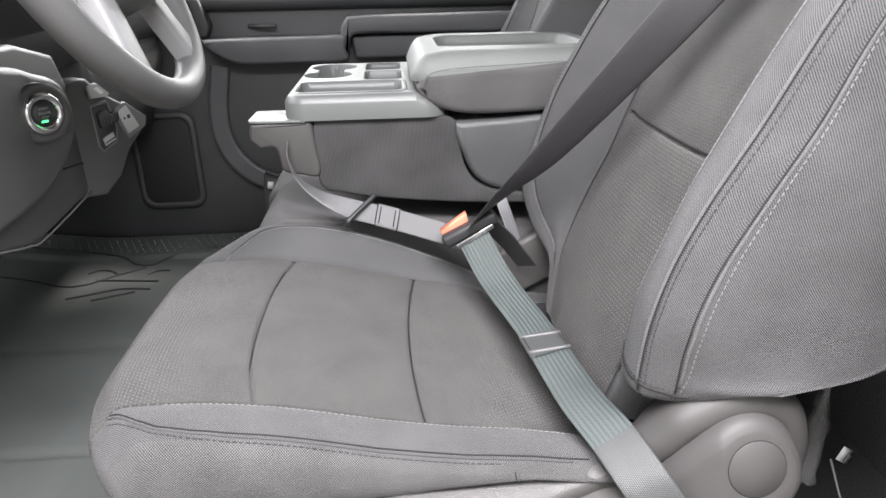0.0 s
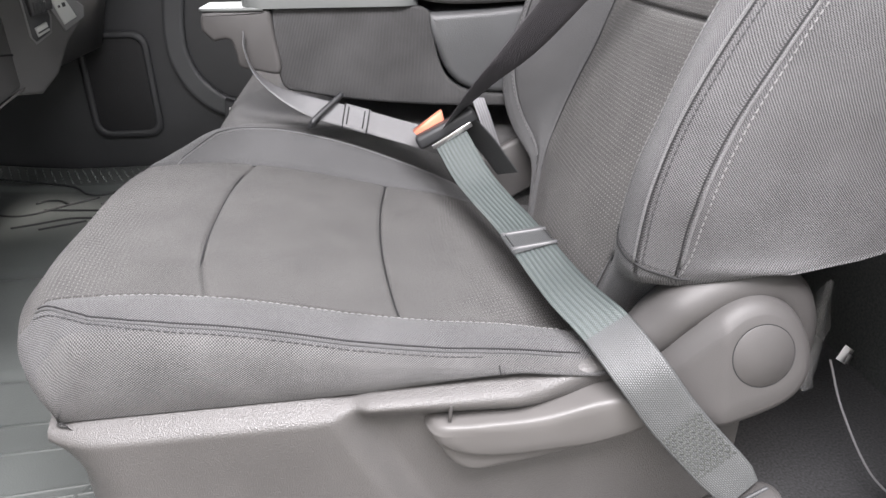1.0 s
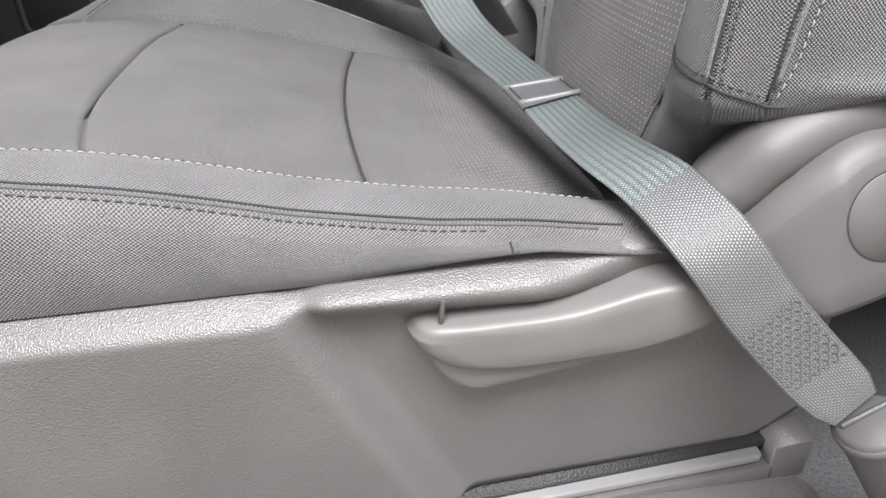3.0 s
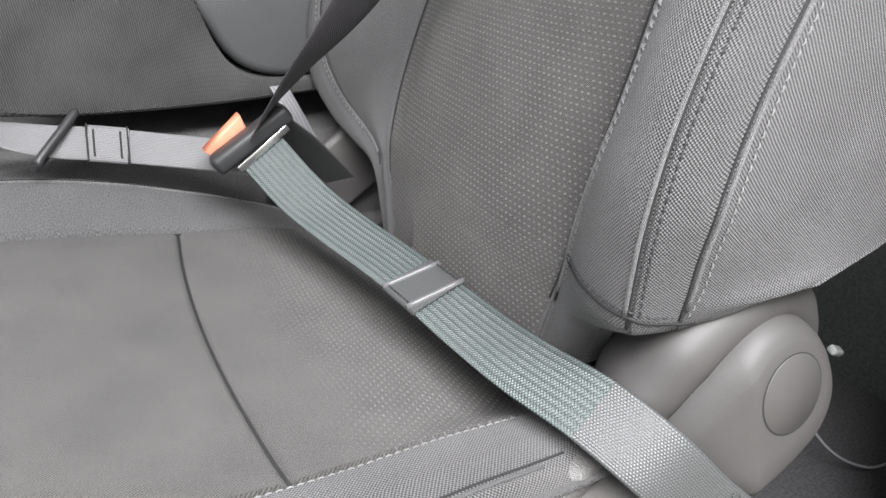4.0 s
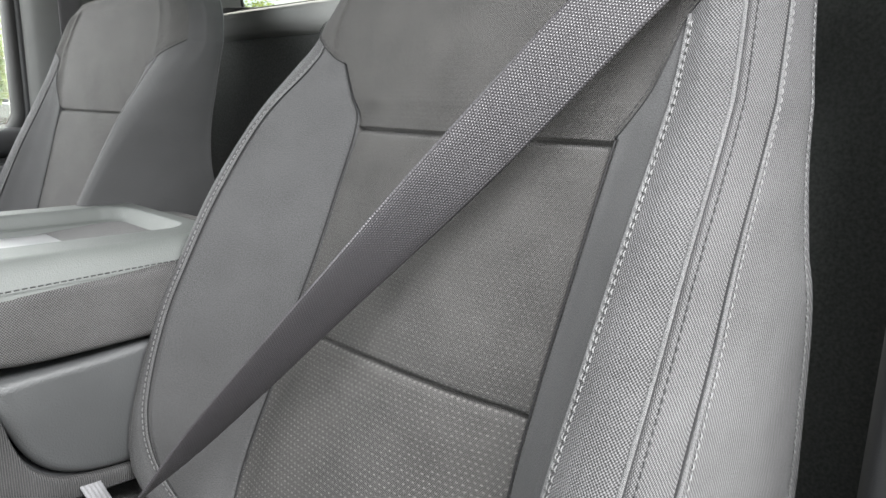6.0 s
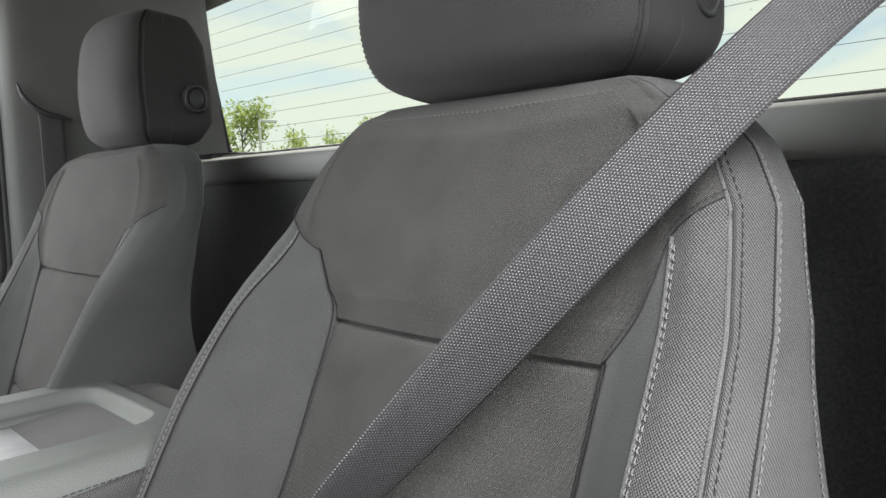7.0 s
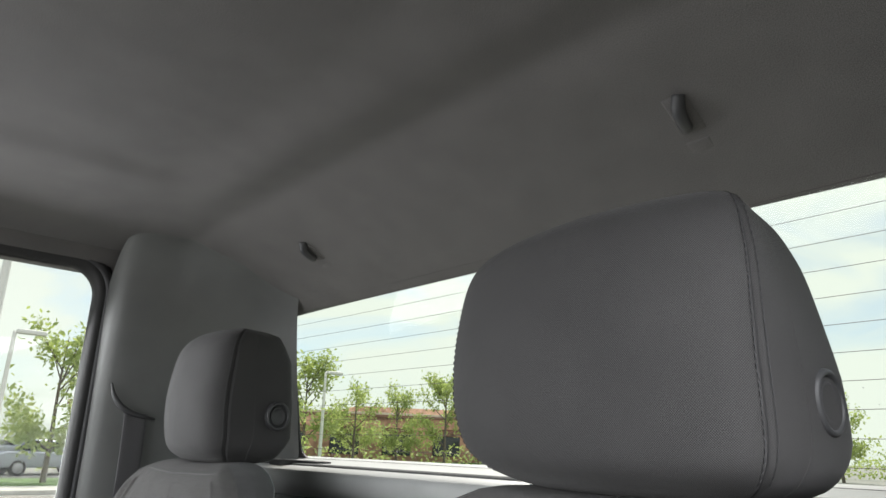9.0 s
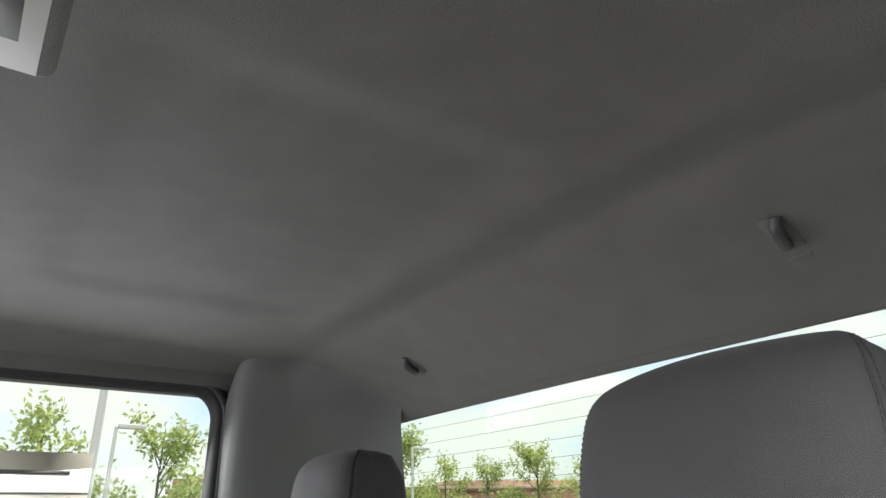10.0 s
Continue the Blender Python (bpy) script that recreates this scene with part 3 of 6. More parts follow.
def seat_back(parent, yc, m):
    """A backrest; m is -1 where it is mirrored, so that the plain panel always lies towards the console."""
    zs = list(np.linspace(0.88, 1.0, 24)) + list(np.linspace(1.0, 1.56, 64)[1:]) + list(np.linspace(1.56, 1.607, 14)[1:])
    for s in (1.179, 1.386):
        zs += [s - 0.03, s - 0.015, s - 0.0045, s - 0.0015, s, s + 0.0015, s + 0.0045, s + 0.015, s + 0.03]
    zs += list(np.arange(1.390, 1.512, 0.002))
    zs = np.array(sorted(set(np.round(zs, 4))))
    rows, fades, out, inn = [], [], [], []
    nc = len(COLS)
    for z in zs:
        sides = []
        for far in (False, True):
            v, d = half_section(z, far)
            run_out = np.concatenate([[0], np.cumsum(np.hypot(np.diff(v), np.diff(d)))])
            (inn if far else out).append(-run_out[::-1][1:-1] if far else run_out)
            for s, dep in ((3, 0.005 if z < yoke_z(3, far) else 0), (5, 0.0024 if z < yoke_z(5, far) else 0), (7, 0 if far else 0.003), (8, 0 if far else 0.003)):
                d = d + seam_dent(COLS, s, 0.09, dep) * (1 if z > 0.93 else 0)
            ins = COLS < 2.97
            for s in (1.179, 1.386):
                d = d + np.where(ins, seam_dent(z, s, 0.004, 0.008) + seam_dent(z, s, 0.03, 0.004), 0)
            sides.append(np.stack([back_x(z) + d, yc + m * (v if far else -v), np.full(nc, z)], 1))
        rows.append(np.vstack([sides[0], sides[1][::-1][1:-1]]))
        f = lerp(z, [0.98, 1.10, 1.25, 1.36, 1.40, 1.45, 1.56, 1.60], [1.0, 0.9, 0.35, 0.08, 0.22, 0.10, 0.15, 0.5])
        fades.append(np.full(2 * nc - 2, f))
    full = np.concatenate([COLS, COLS[::-1][1:-1]])
    nxt = np.roll(full, -1)
    mid = (full + nxt) / 2
    is_far = np.arange(len(mid)) >= nc
    slot = np.where(mid < 3, 0, np.where((mid < 5) | (is_far & (mid < 10.4)), 1, np.where(mid < 10.4, 2, 3)))
    slots = np.tile(slot, (len(zs) - 1, 1))
    # the yoke cloth runs out over the bolsters above a curved seam
    for k in range(len(zs) - 1):
        z = (zs[k] + zs[k + 1]) / 2
        slots[k] = np.where((mid < 7) & (z > np.where(is_far, yoke_z(mid, True), yoke_z(mid))), 0, slots[k])
        if z < 0.972:
            slots[k] = np.where((mid > 5) & (mid < 7) & ~is_far, 1, slots[k])
    P = np.array(rows)
    up = np.concatenate([[0], np.cumsum(np.linalg.norm(np.diff(P[:, int(np.argmin(np.abs(COLS - 6.5)))], axis=0), axis=1))])
    uv = np.stack([np.concatenate([np.array(out), np.array(inn)], 1), np.repeat(up[:, None], P.shape[1], 1)], -1)
    me = sheet(P, uv, mats=slots, closed=True, flip=m > 0, fade=np.array(fades))
    ob = part("backrest", me, [M_INSERT, M_PLAIN, M_BOLSTER, M_VINYL], parent, "grey cloth backrest with dotted dark insert")

    def on(q, z, far, lift=0.0):
        """A place on the cover and the way it faces."""
        v, d = half_section(z, far)
        sgn = m if far else -m
        at = np.array((back_x(z) + np.interp(q, COLS, d), yc + sgn * np.interp(q, COLS, v), z))
        dv, dd = np.interp(q + 0.15, COLS, v) - np.interp(q - 0.15, COLS, v), np.interp(q + 0.15, COLS, d) - np.interp(q - 0.15, COLS, d)
        n = np.array((-abs(dv) - 1e-6, sgn * dd, 0.0))
        n /= np.linalg.norm(n)
        return at + n * lift, n

    def run(q, z0, z1, far, count, lift=0.0):
        both = [on(q, z, far, lift) for z in np.linspace(z0, z1, count)]
        return np.array([p for p, _ in both]), np.array([n for _, n in both])

    for s, off, z0, z1, far, thread in ((5, 0.14, 0.965, 1.478, False, M_PALE_THREAD), (5, 0.26, 0.965, 1.478, False, M_PALE_THREAD), (7, 0.22, 0.985, 1.565, False, M_THREAD), (8, 0.16, 0.975, 1.57, False, M_PALE_THREAD),
                                        (10, 0.0, 1.03, 1.52, False, M_PALE_THREAD), (5, 0.20, 0.97, 1.468, True, M_PALE_THREAD)):
        line, nrm = run(s + off, z0, z1, far, 70, 0.0007)
        part("stitching", stitches(line, nrm, 0.0042, 0.0024, 0.0007), thread, ob)
    # Dark tubes put the shade down in the seam grooves into colour.
    for s, far in ((3, False), (5, False), (7, False), (8, False), (3, True), (5, True)):
        top = float(yoke_z(s, far)) if s < 7 else 1.572
        part("seam_thread", tube(run(s, 0.94 if s < 7 else 0.975, top, far, 80, -0.0012 if s == 3 else 0.0)[0], 0.0009, 0, 6), M_DARK_THREAD_SHADE, ob)
    for s, far, q in ((5, False, 5.05), (7, False, 6.93), (8, False, 8.06), (5, True, 5.06)):
        top = float(yoke_z(s, far)) if s < 7 else 1.572
        part("piping", tube(run(q, 0.95 if s < 7 else 0.985, top, far, 80, 0.0)[0], 0.0017, 0, 8), M_CORD, ob)
    # sewn hem below the headrest
    for far in (False, True):
        both = [on(q, 1.583 + 0.006 * min(1.0, q / 4), far, 0.0008) for q in np.linspace(0.0, 4.6, 60)]
        line, nrm = np.array([p for p, _ in both]), np.array([n for _, n in both])
        part("stitching", stitches(line, nrm, 0.0030, 0.0030, 0.0006), M_PALE_THREAD, ob)
    # sewn hem at the foot of the outboard bolster
    both = [on(q, 0.985 if q < 7 else 0.985 - 0.014 * min(1, q - 7), False, 0.0002) for q in np.linspace(5.1, 8.6, 50)]
    hem, out = np.array([p for p, _ in both]), np.array([n for _, n in both])
    part("seam_thread", tube(hem, 0.0012, 0, 6), M_DARK_THREAD_SHADE, ob)
    part("stitching", stitches(hem + out * 0.0006 + (0, 0, 0.0055), out), M_THREAD, ob)
    for far in (False, True):
        both = [on(q, float(yoke_z(q, far)), far, 0.0002) for q in np.linspace(3.0, 7.0, 40)]
        line, nrm = np.array([p for p, _ in both]), np.array([n for _, n in both])
        part("seam_thread", tube(line, 0.0007, 0, 6), M_DARK_THREAD_SHADE, ob)
        part("stitching", stitches(line + nrm * 0.0005 + (0, 0, 0.005), nrm, 0.004, 0.0024, 0.0005), M_THREAD, ob)
    return ob


CUSH = smooth_line([(-0.10, 0.925), (-0.05, 0.945), (0.0, 0.955), (0.07, 0.956), (0.13, 0.951), (0.2, 0.939), (0.326, 0.909), (0.42, 0.888), (0.48, 0.868), (0.54, 0.848), (0.64, 0.835)], 400)


RIM = smooth_line([(-0.10, -0.03), (-0.02, -0.012), (0.028, 0.010), (0.084, 0.038), (0.154, 0.047), (0.225, 0.048), (0.296, 0.042), (0.37, 0.027), (0.437, 0.010), (0.50, 0.0), (0.64, 0.0)], 300)


def cushion_z(x, v):
    """Height of the cushion's upper face at x and at v metres from its middle line; the inboard bolster stands higher."""
    v = np.asarray(v, float)
    base = np.interp(x, CUSH[:, 0], CUSH[:, 1]) + np.interp(np.abs(v), [0.0, 0.12, 0.19, 0.208, 0.228, 0.245, 0.262], [0.0, 0.002, 0.0, 0.004, 0.003, -0.001, -0.010])
    k = np.interp(v, [0.17, 0.195, 0.215, 0.235, 0.245, 0.255, 0.265], [0.0, 0.06, 0.42, 0.90, 1.0, 0.92, 0.70])
    lift = np.interp(v, [-0.262, -0.24, -0.195, -0.165], [1.0, 1.0, 0.75, 0.0]) * np.interp(x, [0.28, 0.376, 0.42, 0.49, 0.55, 0.62], [0.0, 0.006, 0.012, 0.026, 0.042, 0.050])
    return base + lift + k * np.interp(x, RIM[:, 0], RIM[:, 1])


CUSHION_SEAMS = (0.135, 0.333)


def cushion_front(v):
    return np.where(np.asarray(v) > 0, -0.052 + 0.072 * (np.minimum(np.abs(v), 0.27) / 0.27) ** 4.0, -0.052 + 0.090 * (np.minimum(np.abs(v), 0.27) / 0.27) ** 3.2)


def seat_cushion(parent):
    half = 0.262
    edge = [(-half - 0.003, -1.0), (-half - 0.007, -0.8), (-half - 0.008, -0.55), (-half - 0.006, -0.3), (-half - 0.001, -0.10), (-half + 0.004, -0.03)]
    tops = sorted(set(np.round(list(np.linspace(-0.250, 0.250, 64)) + [s + e for s in (-0.250, -0.195, 0.195, 0.250) for e in (-0.005, -0.0035, -0.0012, 0, 0.0012, 0.0035, 0.005)], 4)))
    tops = [t for t in tops if abs(t) <= 0.255]
    cols = edge + [(v, 0.0) for v in tops] + [(-a, b) for a, b in edge[::-1]]
    V, D = np.array([c[0] for c in cols]), np.array([c[1] for c in cols])
    base = list(np.linspace(-0.05, 0.60, 84))
    for s in CUSHION_SEAMS:
        base = [x for x in base if abs(x - s) > 0.012] + [s + e for e in (-0.011, -0.007, -0.004, -0.0013, 0, 0.0013, 0.004, 0.007, 0.011)]
    base = sorted(base)
    rows, fades = [], []
    for k, X in enumerate(base):
        bow = 0.014 * (1 - np.minimum(1, np.abs(V) / 0.195) ** 2) * np.interp(X, [0.0, 0.13, 0.33, 0.5], [0, 1, 1, 0])
        x0 = cushion_front(V)
        x = X - bow
        x = x0 + (x + 0.05) * (0.60 - x0) / 0.65 if X < 0.08 else x + np.clip((0.2 + 0.2 * np.clip((np.abs(V) - 0.195) / 0.05, 0, 1) - X) / (0.12 + 0.2 * np.clip((np.abs(V) - 0.195) / 0.05, 0, 1)), 0, 1) * ((x0 + (x + 0.05) * (0.60 - x0) / 0.65) - x)
        z = cushion_z(x, V)
        ins = np.abs(V) < 0.1945
        for s in CUSHION_SEAMS:
            z = z - np.where(ins, seam_dent(X, s, 0.0022, 0.006) + 0.0016 * np.exp(-((X - s) / 0.014) ** 2), 0)
        z = z - seam_dent(np.abs(V), 0.195, 0.0036, 0.006) - seam_dent(V, 0.250, 0.0036, 0.004)
        z = z - 0.022 * max(0, 1 - (X + 0.05) / 0.03) ** 2
        low = np.interp(x, [-0.06, 0.3, 0.42, 0.5, 0.6], [0.862, 0.870, 0.880, 0.884, 0.880])
        z = z + D * np.maximum(0.003, z - 0.003 - low)
        rows.append(np.stack([x, YC + V, z], 1))
        # Raised dashes pale only front and rear: grazing gleam put into their colour.
        fades.append(np.interp(x, [-0.06, 0.02, 0.075, 0.36, 0.42, 0.5], [1, 0.85, 0.0, 0.0, 0.7, 1.0]))
    lead = []
    for dx, t in ((0.012, 1.05), (-0.008, 1.0), (-0.018, 0.75), (-0.019, 0.45), (-0.012, 0.15)):
        q = rows[0].copy()
        q[:, 0] += dx
        q[:, 2] = q[:, 2] - t * np.maximum(0.0, q[:, 2] - 0.860)
        lead.append(q)
    rows = lead + rows
    fades = [fades[0]] * len(lead) + fades
    mid = np.abs((V[:-1] + V[1:]) / 2)
    flat = (D[:-1] == 0) & (D[1:] == 0)
    slot = np.where(flat & (mid < 0.195), 0, np.where(V[:-1] + V[1:] > 0, 3, np.where(flat & (mid < 0.251), 1, 2)))
    P = np.array(rows)
    across = np.cumsum(np.concatenate([[0], np.hypot(np.diff(V), np.diff(D) * 0.075)]))
    run = np.concatenate([np.zeros((1, P.shape[1])), np.cumsum(np.linalg.norm(np.diff(P, axis=0), axis=2), 0)])
    run = run - run[60]
    uv = np.stack([np.tile(across, (len(P), 1)), run], -1)
    me = sheet(P, uv, mats=np.tile(slot, (len(rows) - 1, 1)), fade=np.array(fades))
    ob = part("cushion", me, [M_INSERT, M_BOLSTER, M_SIDE, M_PLAIN], parent, "grey cloth seat cushion with sewn dark insert")
    skin = BVHTree.FromPolygons([tuple(v.co) for v in me.vertices], [tuple(f.vertices) for f in me.polygons])
    for side in (-1, 1):
        for v, x0, x1, dz in ((0.200, 0.05, 0.50, 0.0),):
            xs = np.linspace(x0, x1, 50)
            if side > 0:
                continue
            line = np.stack([xs, np.full(50, YC + side * v), cushion_z(xs, side * v) + 0.0005 + dz], 1)
            part("stitching", stitches(line, [(0, side * (0.7 if v > 0.25 else 0.2), 1)] * 50), M_THREAD if v > 0.25 else M_PALE_THREAD, ob)
        # seam, cord and stitches along the upper side edge, drawn in towards the insert at the front
        plan_x, plan_v = ([-0.005, 0.010, 0.030, 0.055, 0.09, 0.13, 0.20, 0.52], [0.200, 0.211, 0.224, 0.235, 0.241, 0.244, 0.244, 0.246]) if side < 0 else ([0.03, 0.04, 0.06, 0.085, 0.12, 0.17, 0.52], [0.196, 0.206, 0.222, 0.233, 0.239, 0.242, 0.244])

        def along(shift, x1, lift):
            xs = np.concatenate([np.linspace(plan_x[0], 0.15, 40), np.linspace(0.15, x1, 60)[1:]])
            line = []
            for x in xs:
                slope = np.interp(x + 0.004, plan_x, plan_v) - np.interp(x - 0.004, plan_x, plan_v)
                n = np.array([-slope, 0.008]) / math.hypot(slope, 0.008)
                at, up, _, _ = skin.ray_cast(Vector((x + n[0] * shift, YC + side * (np.interp(x, plan_x, plan_v) + n[1] * shift), 1.3)), Vector((0, 0, -1)))
                if at is not None:
                    line.append(np.array(at) + np.array(up if up.z > 0 else -up) * lift)
            return smooth_line(np.array(line)[::3], 110)

        # dark tube in place of the shade inside this seam
        part("seam_thread", tube(along(0.0, 0.52, 0.0004), 0.0009, 0, 6), M_DARK_THREAD_SHADE, ob)
        part("piping", tube(along(0.0032 if side < 0 else -0.003, 0.50, 0.0002), 0.0015, 0, 8), M_PLAIN if side < 0 else M_CORD, ob)
        if side < 0:
            hem = along(0.0085, 0.42, 0.0006)
            part("stitching", stitches(hem, [(0, side * 0.7, 1)] * len(hem)), M_THREAD, ob)
        xs = np.linspace(0.06, 0.56, 70)
        part("seam_thread", tube(np.stack([xs, np.full(70, YC + side * 0.195), cushion_z(xs, side * 0.195) - 0.0052], 1), 0.0011, 0, 6), M_DARK_THREAD_SHADE, ob)
        # sewn patch that ends the side cloth
        if side < 0:
            for dx, is_seam in ((0.0, True), (0.004, False)):
                hits = [skin.ray_cast(Vector((0.423 + dx, YC - 0.4, z)), Vector((0, 1, 0)))[0] for z in np.linspace(0.880, float(cushion_z(0.423, -0.25)) - 0.006, 20)]
                edge_line = [(p.x, p.y - 0.0006, p.z) for p in hits if p is not None and p.y < YC - 0.2]
                if is_seam:
                    part("seam_thread", tube(edge_line, 0.0009, 0, 6), M_DARK_THREAD_SHADE, ob)
                else:
                    part("stitching", stitches(edge_line, [(0, -1, 0.1)] * len(edge_line)), M_THREAD, ob)
    for s in CUSHION_SEAMS:
        vs = np.linspace(-0.193, 0.193, 60)
        xs = s - 0.014 * (1 - (vs / 0.195) ** 2)
        part("seam_thread", tube(np.stack([xs, YC + vs, cushion_z(xs, vs) - 0.0044], 1), 0.0013, 0, 6), M_DARK_THREAD_SHADE, ob)
    return ob


def pillow(parent, yc, m, size, bow):
    """Headrest: a padded block with a seam round its front face; m mirrors it, size scales it from its foot."""
    rows = []
    zs = [1.600, 1.602, 1.608, 1.62, 1.64, 1.67, 1.70, 1.74, 1.77, 1.79, 1.81, 1.825, 1.837, 1.845, 1.850, 1.853, 1.854]
    zs = np.unique(np.concatenate([np.linspace(a, b, 4) for a, b in zip(zs, zs[1:])]))
    cols = np.linspace(0, 2 * math.pi, 240, endpoint=False)
    for z in zs:
        near = float(spline(z, [1.600, 1.604, 1.612, 1.628, 1.65, 1.70, 1.76, 1.79, 1.815, 1.832, 1.842, 1.849, 1.853, 1.854], [0.06, 0.112, 0.134, 0.148, 0.153, 0.153, 0.147, 0.142, 0.135, 0.126, 0.115, 0.095, 0.06, 0.02])[0])
        wide = float(spline(z, [1.600, 1.604, 1.612, 1.625, 1.645, 1.68, 1.715, 1.768, 1.80, 1.823, 1.838, 1.848, 1.853, 1.854], [0.06, 0.105, 0.143, 0.176, 0.200, 0.212, 0.210, 0.198, 0.188, 0.175, 0.154, 0.115, 0.06, 0.02])[0])
        f = float(spline(z, [1.600, 1.604, 1.615, 1.64, 1.72, 1.79, 1.82, 1.838, 1.849, 1.854], [0.87, 0.825, 0.802, 0.788, 0.780, 0.786, 0.796, 0.812, 0.836, 0.880])[0])
        r = lerp(z, [1.600, 1.61, 1.65, 1.79, 1.84, 1.854], [0.89, 0.93, 0.955, 0.955, 0.935, 0.895])
        cx, hx = (f + r) / 2, (r - f) / 2
        row = []
        for a in cols:
            c, s = math.cos(a), math.sin(a)
            p = 6.0 if c < 0 else 9.0
            q = (abs(c) ** p + abs(s) ** p) ** (-1 / p)
            w = wide if s > 0 else near
            x, y = c * q * hx, s * q * w * (1 + float(np.interp(z, [1.62, 1.70, 1.80, 1.85], [0.08, 0.06, -0.03, -0.08])) * c * q)
            x += (bow if s > 0 else 0.012) * (y / w) ** 2 * (1 if c < 0 else 0) * max(0, -c * q) ** 0.5
            x -= 0.002 * max(0, 1 - (y / w) ** 2) * (1 if c < 0 else 0)
            row.append((cx + x, y, z))
        rows.append(row)
    P = np.array(rows)
    P[:, :, 2] += 0.012 * np.clip((P[:, :, 2] - 1.66) / 0.16, 0, 1)
    seams = []
    for a in (radians(126), radians(236)):
        seams.append(int(np.argmin(np.abs(cols - a))))
    mid = np.array([0.87, 0.0])
    for k in seams:
        for o, dep in ((-1, 0.0012), (0, 0.0036), (1, 0.0012)):
            d = P[6:-4, k + o, :2] - mid
            P[6:-4, k + o, :2] -= d / np.linalg.norm(d, axis=1)[:, None] * dep
    foot = np.array([0.87, 0.0, 1.60])

    def put(q):
        q = foot + (np.asarray(q) - foot) * size
        return q * (1, m, 1) + (0, yc, 0)

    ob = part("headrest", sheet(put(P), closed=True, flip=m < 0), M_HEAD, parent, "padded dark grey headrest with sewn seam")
    for k, o in zip(seams, (2, -2)):
        for extra, r in ((o, 0.0008), (-o, 0.0006)):
            line = P[8:-5, k + extra]
            nrm = np.concatenate([(line[:, :2] - mid), np.zeros((len(line), 1))], 1)
            nrm /= np.linalg.norm(nrm, axis=1)[:, None]
            part("stitching", stitches(put(line + nrm * 0.0006), nrm * (1, m, 1), 0.0045, 0.0022, r), M_THREAD, ob)
        part("seam_thread", tube(put(P[6:-4, k]), 0.0012, 0, 6), M_DARK_THREAD_SHADE, ob)
    hem = [put(P[8, j] + (0, 0, 0.012)) for j in range(80, 162)]
    part("hem", tube(np.array(hem), 0.0009, 0, 6), M_DARK_THREAD_SHADE, ob)
    return ob


def ring_disc(y, at, r, mats, parent, name):
    """A round push button that faces the driver's door, with a raised rim and a dished middle."""
    prof = [(r * 1.32, 0.006), (r * 1.32, 0.0), (r * 1.27, -0.003), (r * 1.16, -0.0045), (r * 1.04, -0.003), (r * 0.97, 0.003), (r * 0.88, 0.003), (r * 0.84, -0.001), (r * 0.74, -0.002), (r * 0.66, 0.0003), (r * 0.4, 0.0012), (0.0005, 0.0015)]
    rows = [[(at[0] + q * math.cos(a), y + d - 0.10 * q * math.cos(a), at[1] + q * 1.15 * math.sin(a)) for a in np.linspace(0, 2 * math.pi, 32, endpoint=False)] for q, d in prof]
    return part(name, sheet(rows, closed=True), mats, parent)


driver_seat = thing("front_seat", (0.3, YC, 0.62), "dark grey cloth driver seat with raised bolsters and plastic side trim", "car seat", "front seats")
cushion = seat_cushion(driver_seat)
backrest = seat_back(driver_seat, YC, 1)


def add_headrest(seat, yc, m, size, bow, button):
    rest = pillow(seat, yc, m, size, bow)
    ring_disc(button[1], (button[0], button[2]), 0.0180 * size[2], M_CHARCOAL, rest, "release_button")
    for dy in (-0.06, 0.06):
        part("headrest_post", tube([(0.87, yc + dy, 1.55), (0.875, yc + dy, 1.63)], 0.006, 4), M_STEEL, rest)


passenger_seat = thing("front_seat", (0.3, YC + SEATS_APART, 0.62), "dark grey cloth passenger seat with raised bolsters and headrest", "car seat", "front seats")
seat_back(passenger_seat, YC + SEATS_APART, -1)
part("cushion", box((0.56, 0.52, 0.12), (0.30, YC + SEATS_APART, 0.86), 0.03, 4, (0, 4, 0)), M_SIDE, passenger_seat)
part("seat_riser", box((0.50, 0.42, 0.22), (0.34, YC + SEATS_APART, 0.74), 0.02), M_CHARCOAL, passenger_seat)
add_headrest(driver_seat, YC, 1, (1, 1, 1), 0.032, (0.905, YC - 0.156, 1.681))
add_headrest(passenger_seat, YC + SEATS_APART, 1, (0.92, 0.90, 0.91), 0.060, (0.908, YC + SEATS_APART - 0.1475, 1.683))


# ---- seat base ----
def base_y(x, z):
    """How far out the base trim stands, as a y value."""
    edge = 0.268 + (0.862 - z) * 0.49
    k = np.clip((x - edge + 0.012) / 0.035, 0, 1)
    k = k * k * (3 - 2 * k)
    y = 0.545 * (1 - k) + 0.570 * k
    ridge = np.exp(-((z - np.interp(x, [0.28, 0.33, 0.46, 0.50, 0.54], [0.869, 0.867, 0.862, 0.868, 0.884])) / 0.020) ** 2) * np.clip((x - 0.265) / 0.03, 0, 1) * np.clip((0.54 - x) / 0.10, 0, 1)
    return y - 0.024 * ridge


